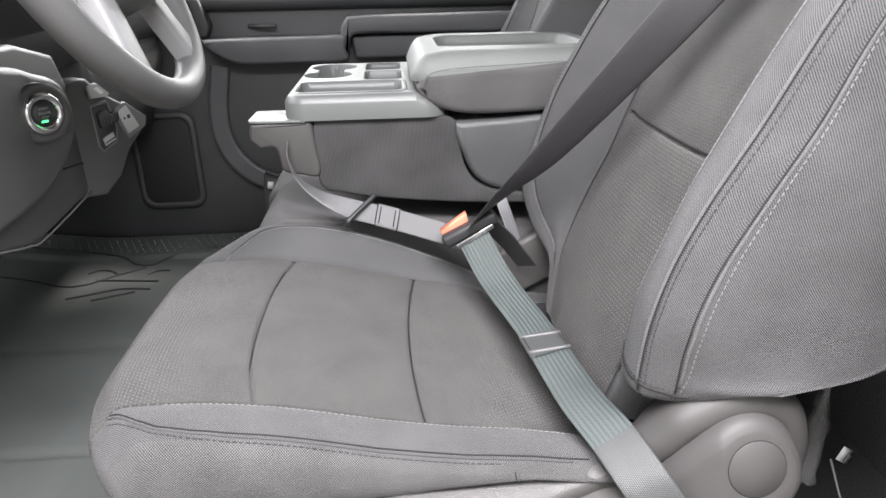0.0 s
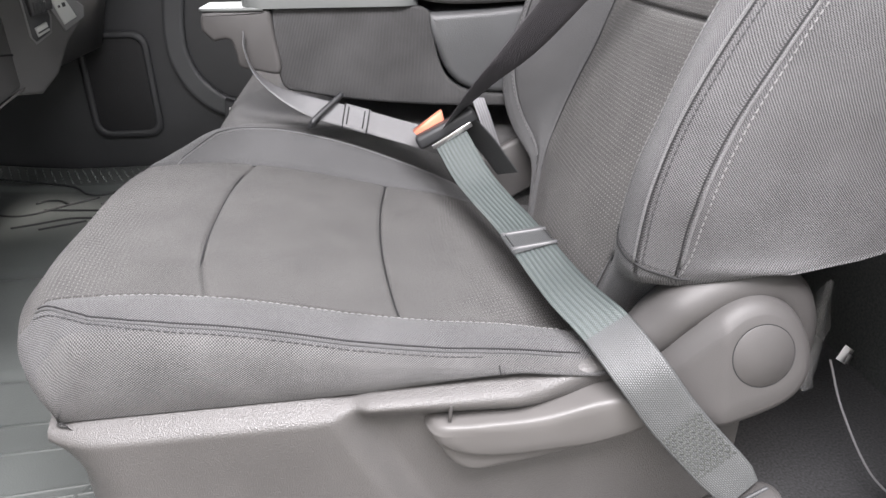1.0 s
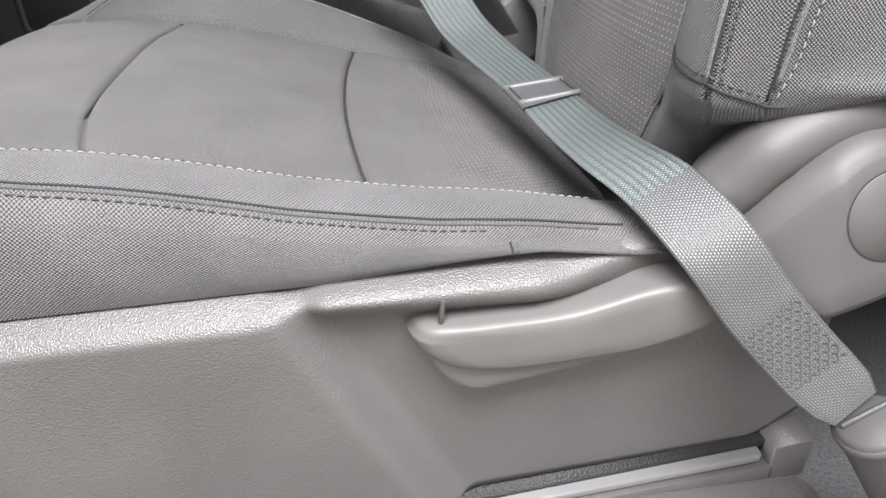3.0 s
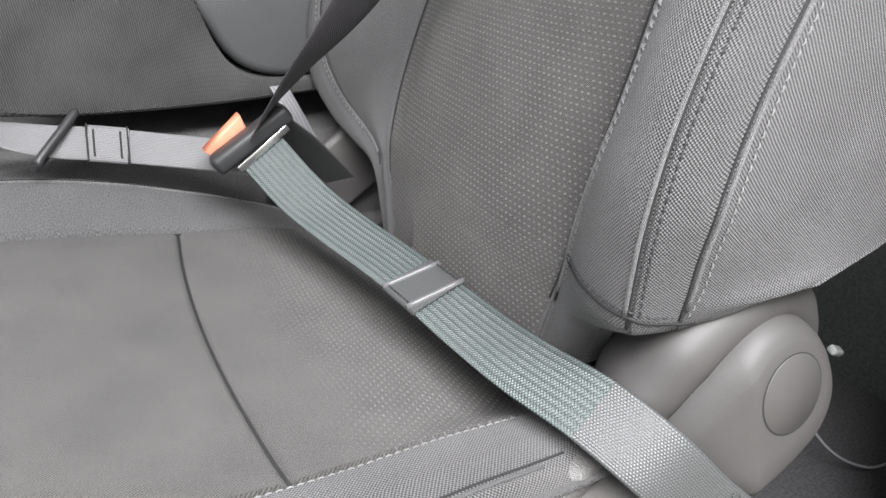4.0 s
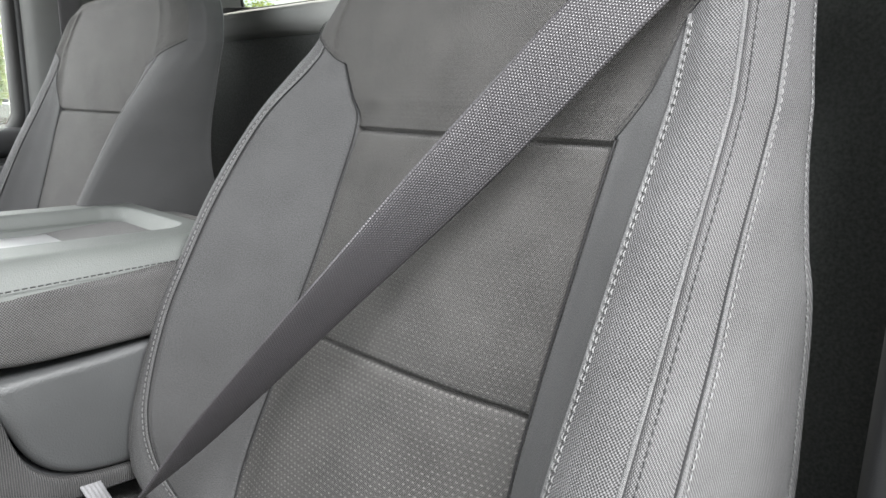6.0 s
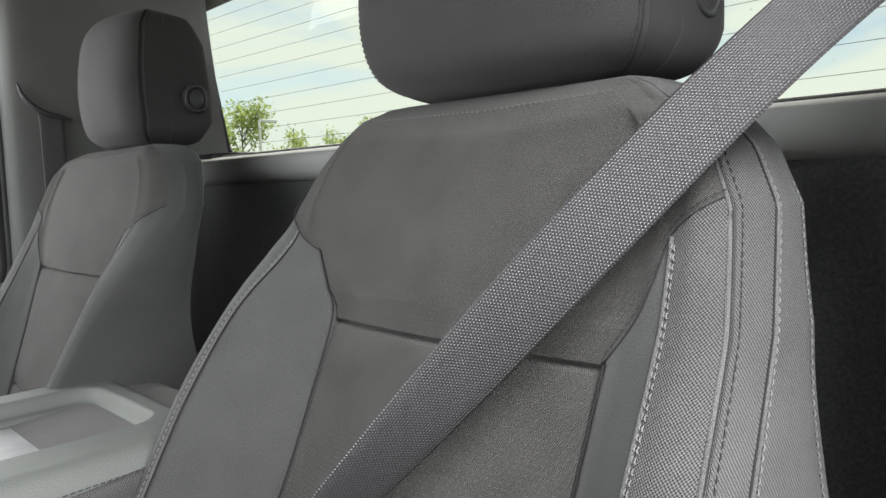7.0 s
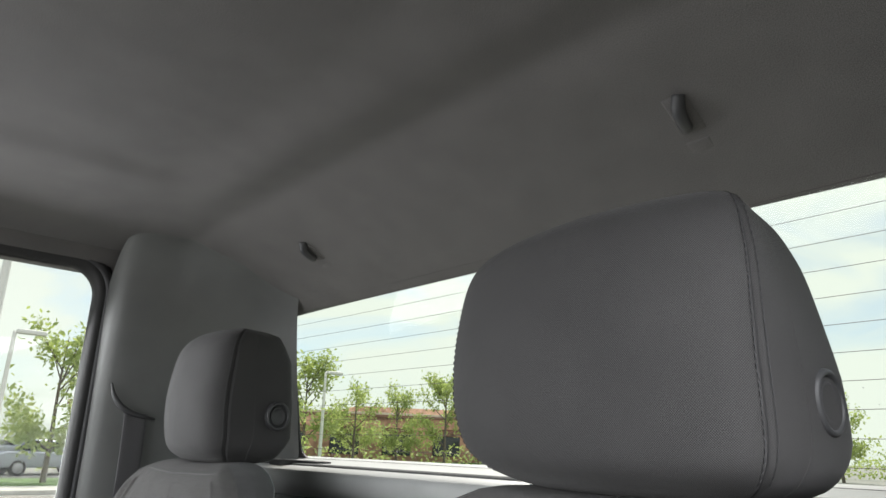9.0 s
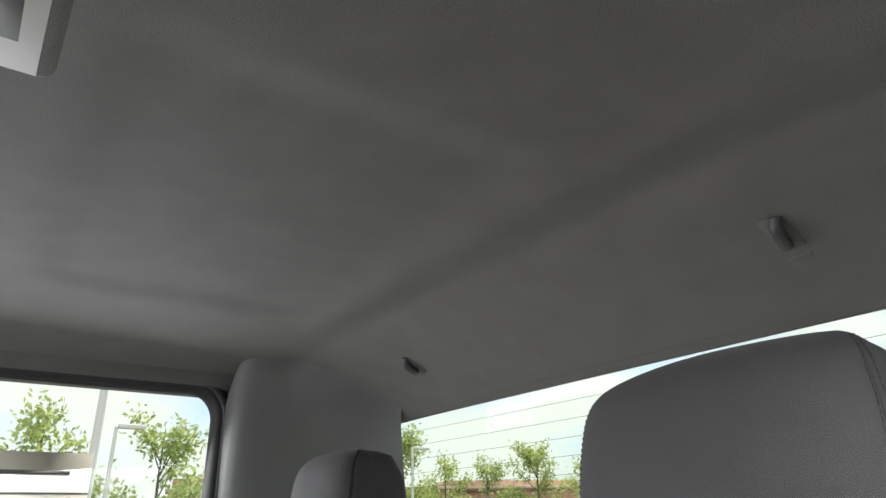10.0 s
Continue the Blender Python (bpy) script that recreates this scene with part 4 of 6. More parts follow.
def base_panel(parent):
    us = np.linspace(0, 1, 110)
    ts = np.concatenate([np.linspace(0, 0.70, 26), np.linspace(0.70, 1, 30)[1:]])
    rows = []
    for t in ts:
        row = []
        for u in us:
            x = 0.006 + 0.68 * u
            bottom = float(np.interp(x, [0.006, 0.035, 0.066, 0.376, 0.40, 0.645, 0.686], [0.785, 0.716, 0.628, 0.632, 0.652, 0.668, 0.70]))
            top = float(np.interp(x, [0.006, 0.30, 0.42, 0.49, 0.55, 0.69], [0.870, 0.877, 0.886, 0.890, 0.888, 0.880]))
            z = bottom + (top - bottom) * t
            crest = float(np.interp(x, [0.006, 0.25, 0.30, 0.46, 0.54, 0.7], [0.848, 0.853, 0.867, 0.868, 0.880, 0.875]))
            y = float(base_y(x, z))
            if z > crest:
                y += 0.036 * ((z - crest) / max(0.008, top - crest)) ** 1.7
            y += 0.06 * max(0, 1 - u / 0.10) ** 2.4 * min(1, max(0.12, (0.868 - z) / 0.07))
            row.append((x, y, z))
        rows.append(row)
    rows = [[(x, y + 0.03, z) for x, y, z in rows[0]]] + rows + [[(x, y + float(np.interp(x, [0.36, 0.44], [0.03, 0.008])), z + float(np.interp(x, [0.36, 0.44], [0.001, -0.004]))) for x, y, z in rows[-1]], [(x + 0.02 * max(0, 1 - x / 0.12), y + float(np.interp(x, [0.12, 0.30], [0.12, 0.05])), z + float(np.interp(x, [0.12, 0.30], [0.004, -0.09]))) for x, y, z in rows[-1]]]
    return part("side_trim", sheet(rows, flip=True), M_PLASTIC, parent, "grey moulded plastic seat side trim")


trim = base_panel(driver_seat)


def pod(outline, y0, y1, dome, name, mats, parent, turned=True, steps=((1.0, 0.0), (1.0, 0.30), (0.99, 0.52), (0.965, 0.72), (0.93, 0.86), (0.87, 0.96), (0.75, 1.0), (0.4, 1.0), (0.001, 1.0))):
    """A soft-edged plastic cover: an outline in x, z that domes out towards the driver's door."""
    out = smooth_line(outline + [outline[0]], 110)[:-1]
    c = out.mean(0)
    rows = []
    for s, d in steps:
        y = y0 + (y1 - y0) * d - (dome if s < 0.5 else 0)
        rows.append([(c[0] + (p[0] - c[0]) * s, y, c[1] + (p[1] - c[1]) * s) for p in out])
    return part(name, sheet(rows, closed=True), mats, parent)


def inset(ring, amount):
    """Moves a closed outline inwards along its normals."""
    t = np.roll(ring, -1, 0) - np.roll(ring, 1, 0)
    n = np.stack([-t[:, 1], t[:, 0]], 1) / np.linalg.norm(t, axis=1)[:, None]
    area = np.sum(ring[:, 0] * np.roll(ring[:, 1], -1) - np.roll(ring[:, 0], -1) * ring[:, 1])
    return ring + n * amount * np.sign(area)


def boss_y(x, z):
    """The leaning plane of the recliner's round cover; it turns inwards towards the lever."""
    return 0.5285 + 0.26 * (z - 0.908) + 0.55 * np.maximum(0, 0.628 - x) ** 1.0


# the textured roll that climbs from the trim's ridge over the recliner
roll = smooth_line([(0.40, 0.858), (0.44, 0.856), (0.48, 0.857), (0.512, 0.862), (0.54, 0.876), (0.56, 0.893), (0.58, 0.913), (0.60, 0.937), (0.62, 0.950), (0.645, 0.961), (0.668, 0.964), (0.692, 0.959), (0.712, 0.943), (0.724, 0.918), (0.728, 0.885), (0.722, 0.85)], 90)
roll_rows = []
for i in range(90):
    t = roll[min(i + 1, 89)] - roll[max(i - 1, 0)]
    t /= np.linalg.norm(t)
    nx, nz = -t[1], t[0]
    x0, z0 = roll[i]
    shift = float(np.interp(x0, [0.40, 0.46, 0.52, 0.56, 0.60], [0.020, 0.012, 0.012, 0.008, 0.0]))
    size = float(np.interp(x0, [0.40, 0.46, 0.50, 0.60], [0.6, 0.85, 0.9, 1.0]))
    tuck = float(np.interp(x0, [0.52, 0.58], [1.0, 0.0]))
    roll_rows.append([(x0 + nx * q * size, y + shift, z0 + nz * q * size) for q, y in ((-0.034, 0.600), (-0.026, 0.572), (-0.020, 0.563), (-0.013, 0.5575), (-0.004, 0.5555), (0.006, 0.558), (0.014, 0.565), (0.019, 0.575), (0.0195, 0.586), (0.012, 0.606 - 0.010 * tuck), (-0.004 - 0.02 * tuck, 0.630 - 0.028 * tuck), (-0.03, 0.65 - 0.045 * tuck))])
recliner = part("recliner_cover", sheet(roll_rows), M_SMOOTH, driver_seat)
out = smooth_line([(0.500, 0.842), (0.530, 0.851), (0.56, 0.873), (0.58, 0.895), (0.60, 0.919), (0.62, 0.939), (0.645, 0.955), (0.672, 0.957), (0.698, 0.944), (0.715, 0.918), (0.719, 0.888), (0.706, 0.863), (0.68, 0.848), (0.63, 0.834), (0.58, 0.826), (0.53, 0.820), (0.50, 0.824), (0.49, 0.833), (0.500, 0.842)], 160)[:-1]
boss_rows = []
for amount, back in ((0.0, 0.045), (0.0, 0.018), (0.0008, 0.013), (0.0022, 0.0085), (0.0045, 0.005), (0.0075, 0.0022), (0.011, 0.0006), (0.0145, 0.0)):
    r_ = inset(out, min(amount, 0.012) if amount < 0.0145 else 0.0120)
    boss_rows.append([(p[0], float(boss_y(p[0], p[1])) + back, p[1]) for p in r_])
spine = np.stack([np.interp(out[:, 0], [0.49, 0.72], [0.515, 0.69]), np.interp(out[:, 0], [0.49, 0.56, 0.60, 0.65, 0.72], [0.833, 0.848, 0.872, 0.900, 0.905])], 1)
for k in (0.35, 0.7, 1.0):
    q = np.array([(p[0], p[2]) for p in boss_rows[7]]) * (1 - k) + spine * k
    boss_rows.append([(p[0], float(boss_y(p[0], p[1])), p[1]) for p in q])
part("recliner_boss", sheet(boss_rows, closed=True), M_SMOOTH, recliner)


def cap_point(r, a, lift):
    x, z = 0.6647 + r * math.cos(a), 0.908 + r * math.sin(a) * 0.968
    return (x, 0.5285 + 0.26 * (z - 0.908) - lift, z)


turn = np.linspace(0, 2 * math.pi, 60, endpoint=False)
part("cap", sheet([[cap_point(r, a, d) for a in turn] for r, d in ((0.0302, -0.003), (0.0302, 0.0003), (0.0298, 0.0008), (0.0005, 0.0008))], closed=True), M_SMOOTH, recliner)
part("cap_gap", sheet([[cap_point(r, a, 0.0003) for a in turn] for r in (0.0312, 0.0301)], closed=True), M_DARK_THREAD_SHADE, recliner)
lever = pod([(0.349, 0.834), (0.360, 0.844), (0.40, 0.8455), (0.46, 0.848), (0.52, 0.861), (0.575, 0.864), (0.605, 0.845), (0.578, 0.822), (0.530, 0.8075), (0.49, 0.8035), (0.42, 0.8005), (0.378, 0.806), (0.356, 0.820)],
            0.580, 0.538, 0.001, "recline_lever", M_SMOOTH_LIT, driver_seat, False)
pod([(0.356, 0.820), (0.366, 0.800), (0.378, 0.786), (0.394, 0.7795), (0.421, 0.7825), (0.492, 0.795), (0.540, 0.808), (0.48, 0.815), (0.40, 0.813)],
    0.580, 0.5465, 0.001, "finger_dish", M_SMOOTH_LIT, driver_seat, False)
part("seat_rail", prism([(0.380, 0.639), (0.648, 0.665), (0.648, 0.656), (0.362, 0.631)], "y", 0.552, 0.60, 0.002), M_SPOKE, driver_seat)
# Dark solid strip put in for the shade of the deep recess.
part("rail_gap", prism([(0.385, 0.6455), (0.655, 0.6715), (0.655, 0.660), (0.370, 0.636)], "y", 0.562, 0.60, 0.0), M_MESH, driver_seat)
part("rail_base", prism([(0.06, 0.622), (0.36, 0.630), (0.66, 0.655), (0.66, 0.635), (0.06, 0.606)], "y", 0.548, 0.61, 0.002), M_PLASTIC, driver_seat)
part("rail_end_cap", prism([(0.655, 0.676), (0.690, 0.680), (0.690, 0.638), (0.655, 0.636)], "y", 0.548, 0.60, 0.002), M_PLASTIC, driver_seat)
part("seat_riser", box((0.56, 0.42, 0.22), (0.36, 0.83, 0.74), 0.02), M_CHARCOAL, driver_seat)
part("guide_notch", box((0.0035, 0.005, 0.019), (0.373, 0.5480, 0.855), 0.0012, 2, (0, 6, 0)), M_SMOOTH, driver_seat)
part("inner_trim", box((0.16, 0.02, 0.09), (0.54, 1.092, 0.90), 0.008, 3, (0, -28, 0)), M_PLASTIC, driver_seat)

# ---- centre seat and console ----
def relief(x0, x1, y0, y1, nx, ny, height, drop, mats, parent, name, label=""):
    """A moulded top: heights over a rectangle, with sides that fall by drop."""
    xs, ys = np.linspace(x0, x1, nx), np.linspace(y0, y1, ny)
    X, Y = np.meshgrid(xs, ys, indexing="ij")
    P = np.stack([X, Y, height(X, Y)], -1)
    P = np.concatenate([P[:1] - (0, 0, drop), P, P[-1:] - (0, 0, drop)], 0)
    P = np.concatenate([P[:, :1] - (0, 0, drop), P, P[:, -1:] - (0, 0, drop)], 1)
    return part(name, sheet(P), mats, parent, label)


def soft_step(d, w=0.004):
    t = np.clip(d / w + 0.5, 0, 1)
    return t * t * (3 - 2 * t)


def rounded_box_dist(X, Y, x0, x1, y0, y1, r):
    """Signed distance to a rounded rectangle, positive inside."""
    qx, qy = np.abs(X - (x0 + x1) / 2) - (x1 - x0) / 2 + r, np.abs(Y - (y0 + y1) / 2) - (y1 - y0) / 2 + r
    return -(np.hypot(np.maximum(qx, 0), np.maximum(qy, 0)) + np.minimum(np.maximum(qx, qy), 0) - r)


centre_seat = thing("centre_seat_cushion", (0.3, 1.27, 0.62), "grey cloth centre seat cushion under the folded console", "car seat")
rows = []
for u in np.linspace(0, 1, 40):
    row = []
    for a, d in ((1.103, -0.20), (1.103, -0.03), (1.106, -0.010), (1.116, -0.001), (1.124, 0.002), (1.128, -0.001), (1.132, 0.002), (1.2, 0.004), (1.34, 0.004), (1.41, 0), (1.422, -0.008), (1.425, -0.03), (1.425, -0.20)):
        x = 0.04 + 0.55 * u
        z = 0.990 + d - 0.045 * u - 0.075 * max(0, 1 - u / 0.12) ** 2.2
        row.append((x + 0.03 * abs((a - 1.264) / 0.16) ** 4, a, z))
    rows.append(row)
rows = [[(p[0] + 0.01, p[1], 0.70) for p in rows[0]]] + rows
part("pad", sheet(rows), M_SIDE, centre_seat)
part("stitching", stitches([(x, 1.136, 0.9925 - 0.045 * (x - 0.04) / 0.55) for x in np.linspace(0.12, 0.5, 30)], [(0, 0, 1)] * 30), M_DARK_THREAD_SHADE, centre_seat)

console = thing("centre_console", (0.35, 1.27, 1.02), "folded grey console with cup holders, trays and padded armrest", "console")
body_out = smooth_line([(0.18, 1.160), (0.30, 1.160), (0.404, 1.157), (0.418, 1.12), (0.43, 1.075), (0.447, 1.045), (0.48, 1.027), (0.54, 1.020), (0.60, 1.018), (0.60, 1.0), (0.52, 1.001), (0.42, 1.006), (0.30, 1.018), (0.22, 1.032), (0.185, 1.045), (0.176, 1.10)], 90)
part("core", prism([(p[0], min(p[1], 1.112)) for p in body_out], "y", 1.134, 1.51, 0.0), M_BLACK, console)
part("body", prism([tuple(p) for p in body_out], "y", 1.12, 1.134, 0.005, 3), M_RIBBED, console, "ribbed grey cloth console side")
line = smooth_line([(0.19, 1.1192, 1.050), (0.225, 1.1192, 1.036), (0.30, 1.1192, 1.0225), (0.42, 1.1192, 1.011), (0.52, 1.1192, 1.0055), (0.585, 1.1192, 1.004)], 60)
part("stitching", stitches(line, [(0, -1, 0)] * 60), M_THREAD, console)
part("hinge_cover", prism([tuple(p) for p in smooth_line([(0.409, 1.147), (0.50, 1.151), (0.62, 1.155), (0.625, 1.10), (0.62, 1.019), (0.56, 1.020), (0.50, 1.0245), (0.463, 1.038), (0.440, 1.062), (0.423, 1.10)], 60)], "y", 1.122, 1.415, 0.012, 4), M_BLACKVINYL, console, "black vinyl hinge cover")


def round_plan(X, Y, x0, x1, y0, y1, r):
    """Bends the corners of a rectangular grid into rounded ones."""
    cx, cy, hx, hy = (x0 + x1) / 2, (y0 + y1) / 2, (x1 - x0) / 2, (y1 - y0) / 2
    dx, dy = np.abs(X - cx) - hx + r, np.abs(Y - cy) - hy + r
    m = (dx > 0) & (dy > 0)
    k = np.where(m, np.maximum(dx, dy) / np.maximum(1e-9, np.hypot(dx, dy)), 1.0)
    nx, ny = np.where(m, dx * k, dx), np.where(m, dy * k, dy)
    return cx + np.sign(X - cx) * (nx + hx - r), cy + np.sign(Y - cy) * (ny + hy - r)


def moulding(x0, x1, y0, y1, r, nx, ny, height, bottom, mats, parent, name, label=""):
    """A moulded block with rounded plan corners: heights on top, sides down to bottom."""
    X, Y = np.meshgrid(np.linspace(x0, x1, nx), np.linspace(y0, y1, ny), indexing="ij")
    X, Y = round_plan(X, Y, x0, x1, y0, y1, r)
    P = np.stack([X, Y, height(X, Y)], -1)
    low = lambda q: np.stack([q[..., 0], q[..., 1], np.full(q.shape[:-1], bottom)], -1)
    P = np.concatenate([low(P[:1]), P, low(P[-1:])], 0)
    P = np.concatenate([low(P[:, :1]), P, low(P[:, -1:])], 1)
    return part(name, sheet(P), mats, parent, label)


TRAY = (0.134, 0.400, 1.110, 1.520)


def tray_height(X, Y):
    z = 1.200 + 0 * X
    rim = rounded_box_dist(X, Y, *TRAY, 0.035)
    z = z - 0.014 * np.clip(1 - rim / 0.012, 0, 1) ** 2
    z = z - 0.028 * np.clip((X - 0.350) / 0.05, 0, 1)
    z = z + 0.002 * soft_step(rounded_box_dist(X, Y, 0.146, 0.336, 1.128, 1.252, 0.018), 0.003)
    z = z - 0.046 * soft_step(rounded_box_dist(X, Y, 0.153, 0.328, 1.136, 1.244, 0.014), 0.003)
    a, b = 0.044 - np.hypot(X - 0.190, Y - 1.345), 0.044 - np.hypot(X - 0.196, Y - 1.452)
    cup = np.maximum(np.maximum(a, b), np.minimum(0.024 - np.abs(X - 0.193), 0.055 - np.abs(Y - 1.40)))
    z = z - 0.075 * soft_step(cup, 0.003)
    for y0, y1 in ((1.272, 1.380), (1.400, 1.500)):
        z = z - 0.045 * soft_step(rounded_box_dist(X, Y, 0.262, 0.330, y0, y1, 0.010), 0.004)
    return z


moulding(*TRAY, 0.035, 220, 300, tray_height, 1.1595, M_TRAY, console, "tray_top", "grey plastic tray top with cup holders")


def arm_height(X, Y):
    z = 1.262 + 0 * X
    rim = rounded_box_dist(X, Y, 0.344, 0.700, 1.116, 1.470, 0.03)
    z = z - 0.034 * np.clip(1 - rim / 0.030, 0, 1) ** 2.4
    z = z - 0.010 * np.clip((0.42 - X) / 0.07, 0, 1) ** 2
    dish = rounded_box_dist(X, Y, 0.400, 0.650, 1.202, 1.400, 0.03)
    z = z - 0.018 * soft_step(dish, 0.014)
    z = z - 0.010 * soft_step(rounded_box_dist(X, Y, 0.412, 0.640, 1.217, 1.385, 0.02), 0.006)
    return z


arm = moulding(0.344, 0.700, 1.116, 1.470, 0.035, 160, 150, arm_height, 1.215, M_ARM, console, "armrest", "padded grey vinyl armrest")
side_out = smooth_line([(0.352, 1.205), (0.362, 1.222), (0.39, 1.229), (0.52, 1.236), (0.745, 1.242), (0.745, 1.168), (0.60, 1.163), (0.46, 1.160), (0.40, 1.168), (0.365, 1.185)], 70)
part("side_pad", prism([tuple(p) for p in side_out], "y", 1.113, 1.473, 0.012, 4), M_SIDE, arm, "grey cloth side of the armrest")
line = smooth_line([(0.362, 1.1105, 1.190), (0.366, 1.1105, 1.214), (0.39, 1.1125, 1.233), (0.52, 1.1125, 1.240), (0.74, 1.1125, 1.246)], 60)
part("stitching", stitches(line, [(0, -1, 0.4)] * 60), M_THREAD, arm)
part("tray_liner", box((0.216, 0.156, 0.003), (0.526, 1.301, 1.2360), 0.001), M_SILVER, arm, "satin silver tray liner")
bez = part("belt_bezel", prism([tuple(p) for p in smooth_line([(0.075, 1.130), (0.077, 1.150), (0.09, 1.157), (0.155, 1.158), (0.176, 1.157), (0.181, 1.12), (0.184, 1.067), (0.15, 1.069), (0.124, 1.076), (0.120, 1.098), (0.113, 1.116), (0.09, 1.114)], 60)], "y", 1.114, 1.205, 0.006, 3), M_SMOOTH, console, "grey plastic belt outlet")
part("top_plate", prism([tuple(p) for p in smooth_line([(0.074, 1.125), (0.077, 1.117), (0.09, 1.113), (0.16, 1.111), (0.168, 1.118), (0.168, 1.20), (0.16, 1.204), (0.082, 1.204), (0.074, 1.196)], 50)], "z", 1.1565, 1.1615, 0.002, 3), M_TRAY, bez, "pale top of the belt outlet")

# ---- seat belts ----
driver_belt = thing("seat_belt", (0.43, 1.0, 1.0), "dark grey woven driver seat belt, buckled across the seat", "seat belt")
shoulder = smooth_line([(0.432, 1.000, 1.012), (0.472, 0.955, 1.075), (0.526, 0.922, 1.14), (0.600, 0.840, 1.262), (0.665, 0.754, 1.380), (0.718, 0.664, 1.495), (0.786, 0.580, 1.602), (0.875, 0.487, 1.709), (0.905, 0.455, 1.745)], 90)
across = smooth_line([(-0.15, -0.95, 0.30), (-0.42, -0.78, 0.40), (-0.72, -0.40, 0.50), (-0.78, 0.0, 0.52), (-0.55, 0.45, 0.60), (-0.20, 0.76, 0.56), (0.0, 0.81, 0.52), (-0.05, 0.81, 0.50), (-0.1, 0.8, 0.5)], 90)
part("shoulder_strap", strap(shoulder, across, 0.052), M_BELT_SHADED, driver_belt)
lap_pts = [(0.431, 0.988, 0.988), (0.452, 0.94, 0.953), (0.470, 0.88, 0.938), (0.487, 0.82, 0.929), (0.498, 0.76, 0.924), (0.508, 0.70, 0.918), (0.516, 0.643, 0.918), (0.5315, 0.5855, 0.9145), (0.551, 0.538, 0.894), (0.5785, 0.5165, 0.856), (0.612, 0.500, 0.818), (0.642, 0.480, 0.789)]
lap = smooth_line(lap_pts, 120)
lap_across = smooth_line([(0.8, 0.15, 0.55), (0.95, 0.1, 0.3), (1, 0.05, 0.15), (1, 0, 0.1), (1, 0, 0.12), (0.98, 0, 0.19), (0.95, 0, 0.28), (0.92, 0, 0.37), (0.88, 0, 0.45), (0.85, 0, 0.50), (0.85, 0, 0.52), (0.85, 0, 0.52)], 120)
lap_width = np.interp(np.arange(120), [0, 60, 112, 116, 119], [0.051, 0.053, 0.050, 0.047, 0.036])
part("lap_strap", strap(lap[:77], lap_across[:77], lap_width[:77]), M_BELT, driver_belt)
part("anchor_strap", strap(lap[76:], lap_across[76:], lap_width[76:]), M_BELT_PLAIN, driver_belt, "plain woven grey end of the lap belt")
part("keeper", strap(lap[38:47] + (0, 0, 0.001), lap_across[38:47], 0.056, 0.005), M_BELT_PLAIN, driver_belt, "grey sewn belt keeper")
for q in (39, 45):
    c, a = lap[q], lap_across[q] / np.linalg.norm(lap_across[q])
    part("keeper_hem", tube([c - a * 0.0278 + np.array([0, 0, 0.0035]), c + a * 0.0278 + np.array([0, 0, 0.0035])], 0.0026, 6, 8), M_BELT_GREY, driver_belt)
for edge in (-0.024, 0.024):
    line = np.array([lap[q] + lap_across[q] / np.linalg.norm(lap_across[q]) * edge + np.array([0, 0, 0.0046]) for q in range(39, 46)])
    part("keeper_stitching", stitches(smooth_line(line, 24), [(0, 0, 1)] * 24, 0.003, 0.0015, 0.0005), M_DARK_THREAD_SHADE, driver_belt)
# sewn patch near the anchor
V, F = [], []
for i in range(11):
    for j in range(12):
        q = 100 + i * 1.05
        c = np.array([np.interp(q, np.arange(120), lap[:, k]) for k in range(3)])
        d = lap[105] - lap[100]
        d = d / np.linalg.norm(d)
        a = lap_across[104] - d * np.dot(lap_across[104], d)
        a /= np.linalg.norm(a)
        nn = np.cross(a, d)
        nn = nn if nn[1] < 0 else -nn
        p = c + a * (j - 5.5) * 0.0037 + nn * 0.0012
        t = (0.0019 if (i + j) % 2 else -0.0019) * a + 0.0024 * d
        s_ = np.cross(t / np.linalg.norm(t), nn) * 0.0006
        b = len(V)
        V += [p - t + s_, p - t - s_, p + t - s_, p + t + s_, p + nn * 0.0011]
        F += [(b, b + 1, b + 4), (b + 1, b + 2, b + 4), (b + 2, b + 3, b + 4), (b + 3, b, b + 4)]
me = bpy.data.meshes.new("sewn")
me.from_pydata([tuple(v) for v in V], [], F)
part("sewn_patch", me, M_SEWN, driver_belt, "dense dark sewn zigzag")
buckle = part("buckle", box((0.096, 0.024, 0.021), (0.425, 1.004, 1.001), 0.007, 4, (0, -27, 0)), M_BLACK, driver_belt, "black buckle")
part("release_button", prism([(0.378, 0.994), (0.387, 0.984), (0.424, 1.010), (0.420, 1.024)], "y", 1.013, 1.029, 0.002, 2), M_ORANGE, buckle, "orange release button")
part("tongue", box((0.066, 0.003, 0.008), (0.432, 0.987, 0.994), 0.001, 2, (0, -31, 0)), M_STEEL, buckle)
part("stalk", strap(smooth_line([(0.455, 1.015, 1.005), (0.49, 1.035, 0.965), (0.53, 1.05, 0.91)], 16), [(0.3, -0.6, 0.5)] * 16, 0.044), M_BELT_PLAIN, buckle)
anchor = thing("belt_anchor", (0.66, 0.47, 0.75), "grey plastic belt anchor sleeve on the door sill", "belt anchor")
axis0, axis1 = np.array([0.647, 0.472, 0.786]), np.array([0.722, 0.468, 0.672])
prof = [(0.0, 0.019), (0.02, 0.022), (0.05, 0.0235), (0.10, 0.0225), (0.5, 0.0225), (0.9, 0.0225), (0.92, 0.0245), (0.97, 0.0245), (1.0, 0.022), (1.001, 0.001)]
ln = [axis0 + (axis1 - axis0) * t for t, _ in prof]
part("sleeve", tube(ln, [r for _, r in prof], 0, 24), M_SMOOTH, anchor)
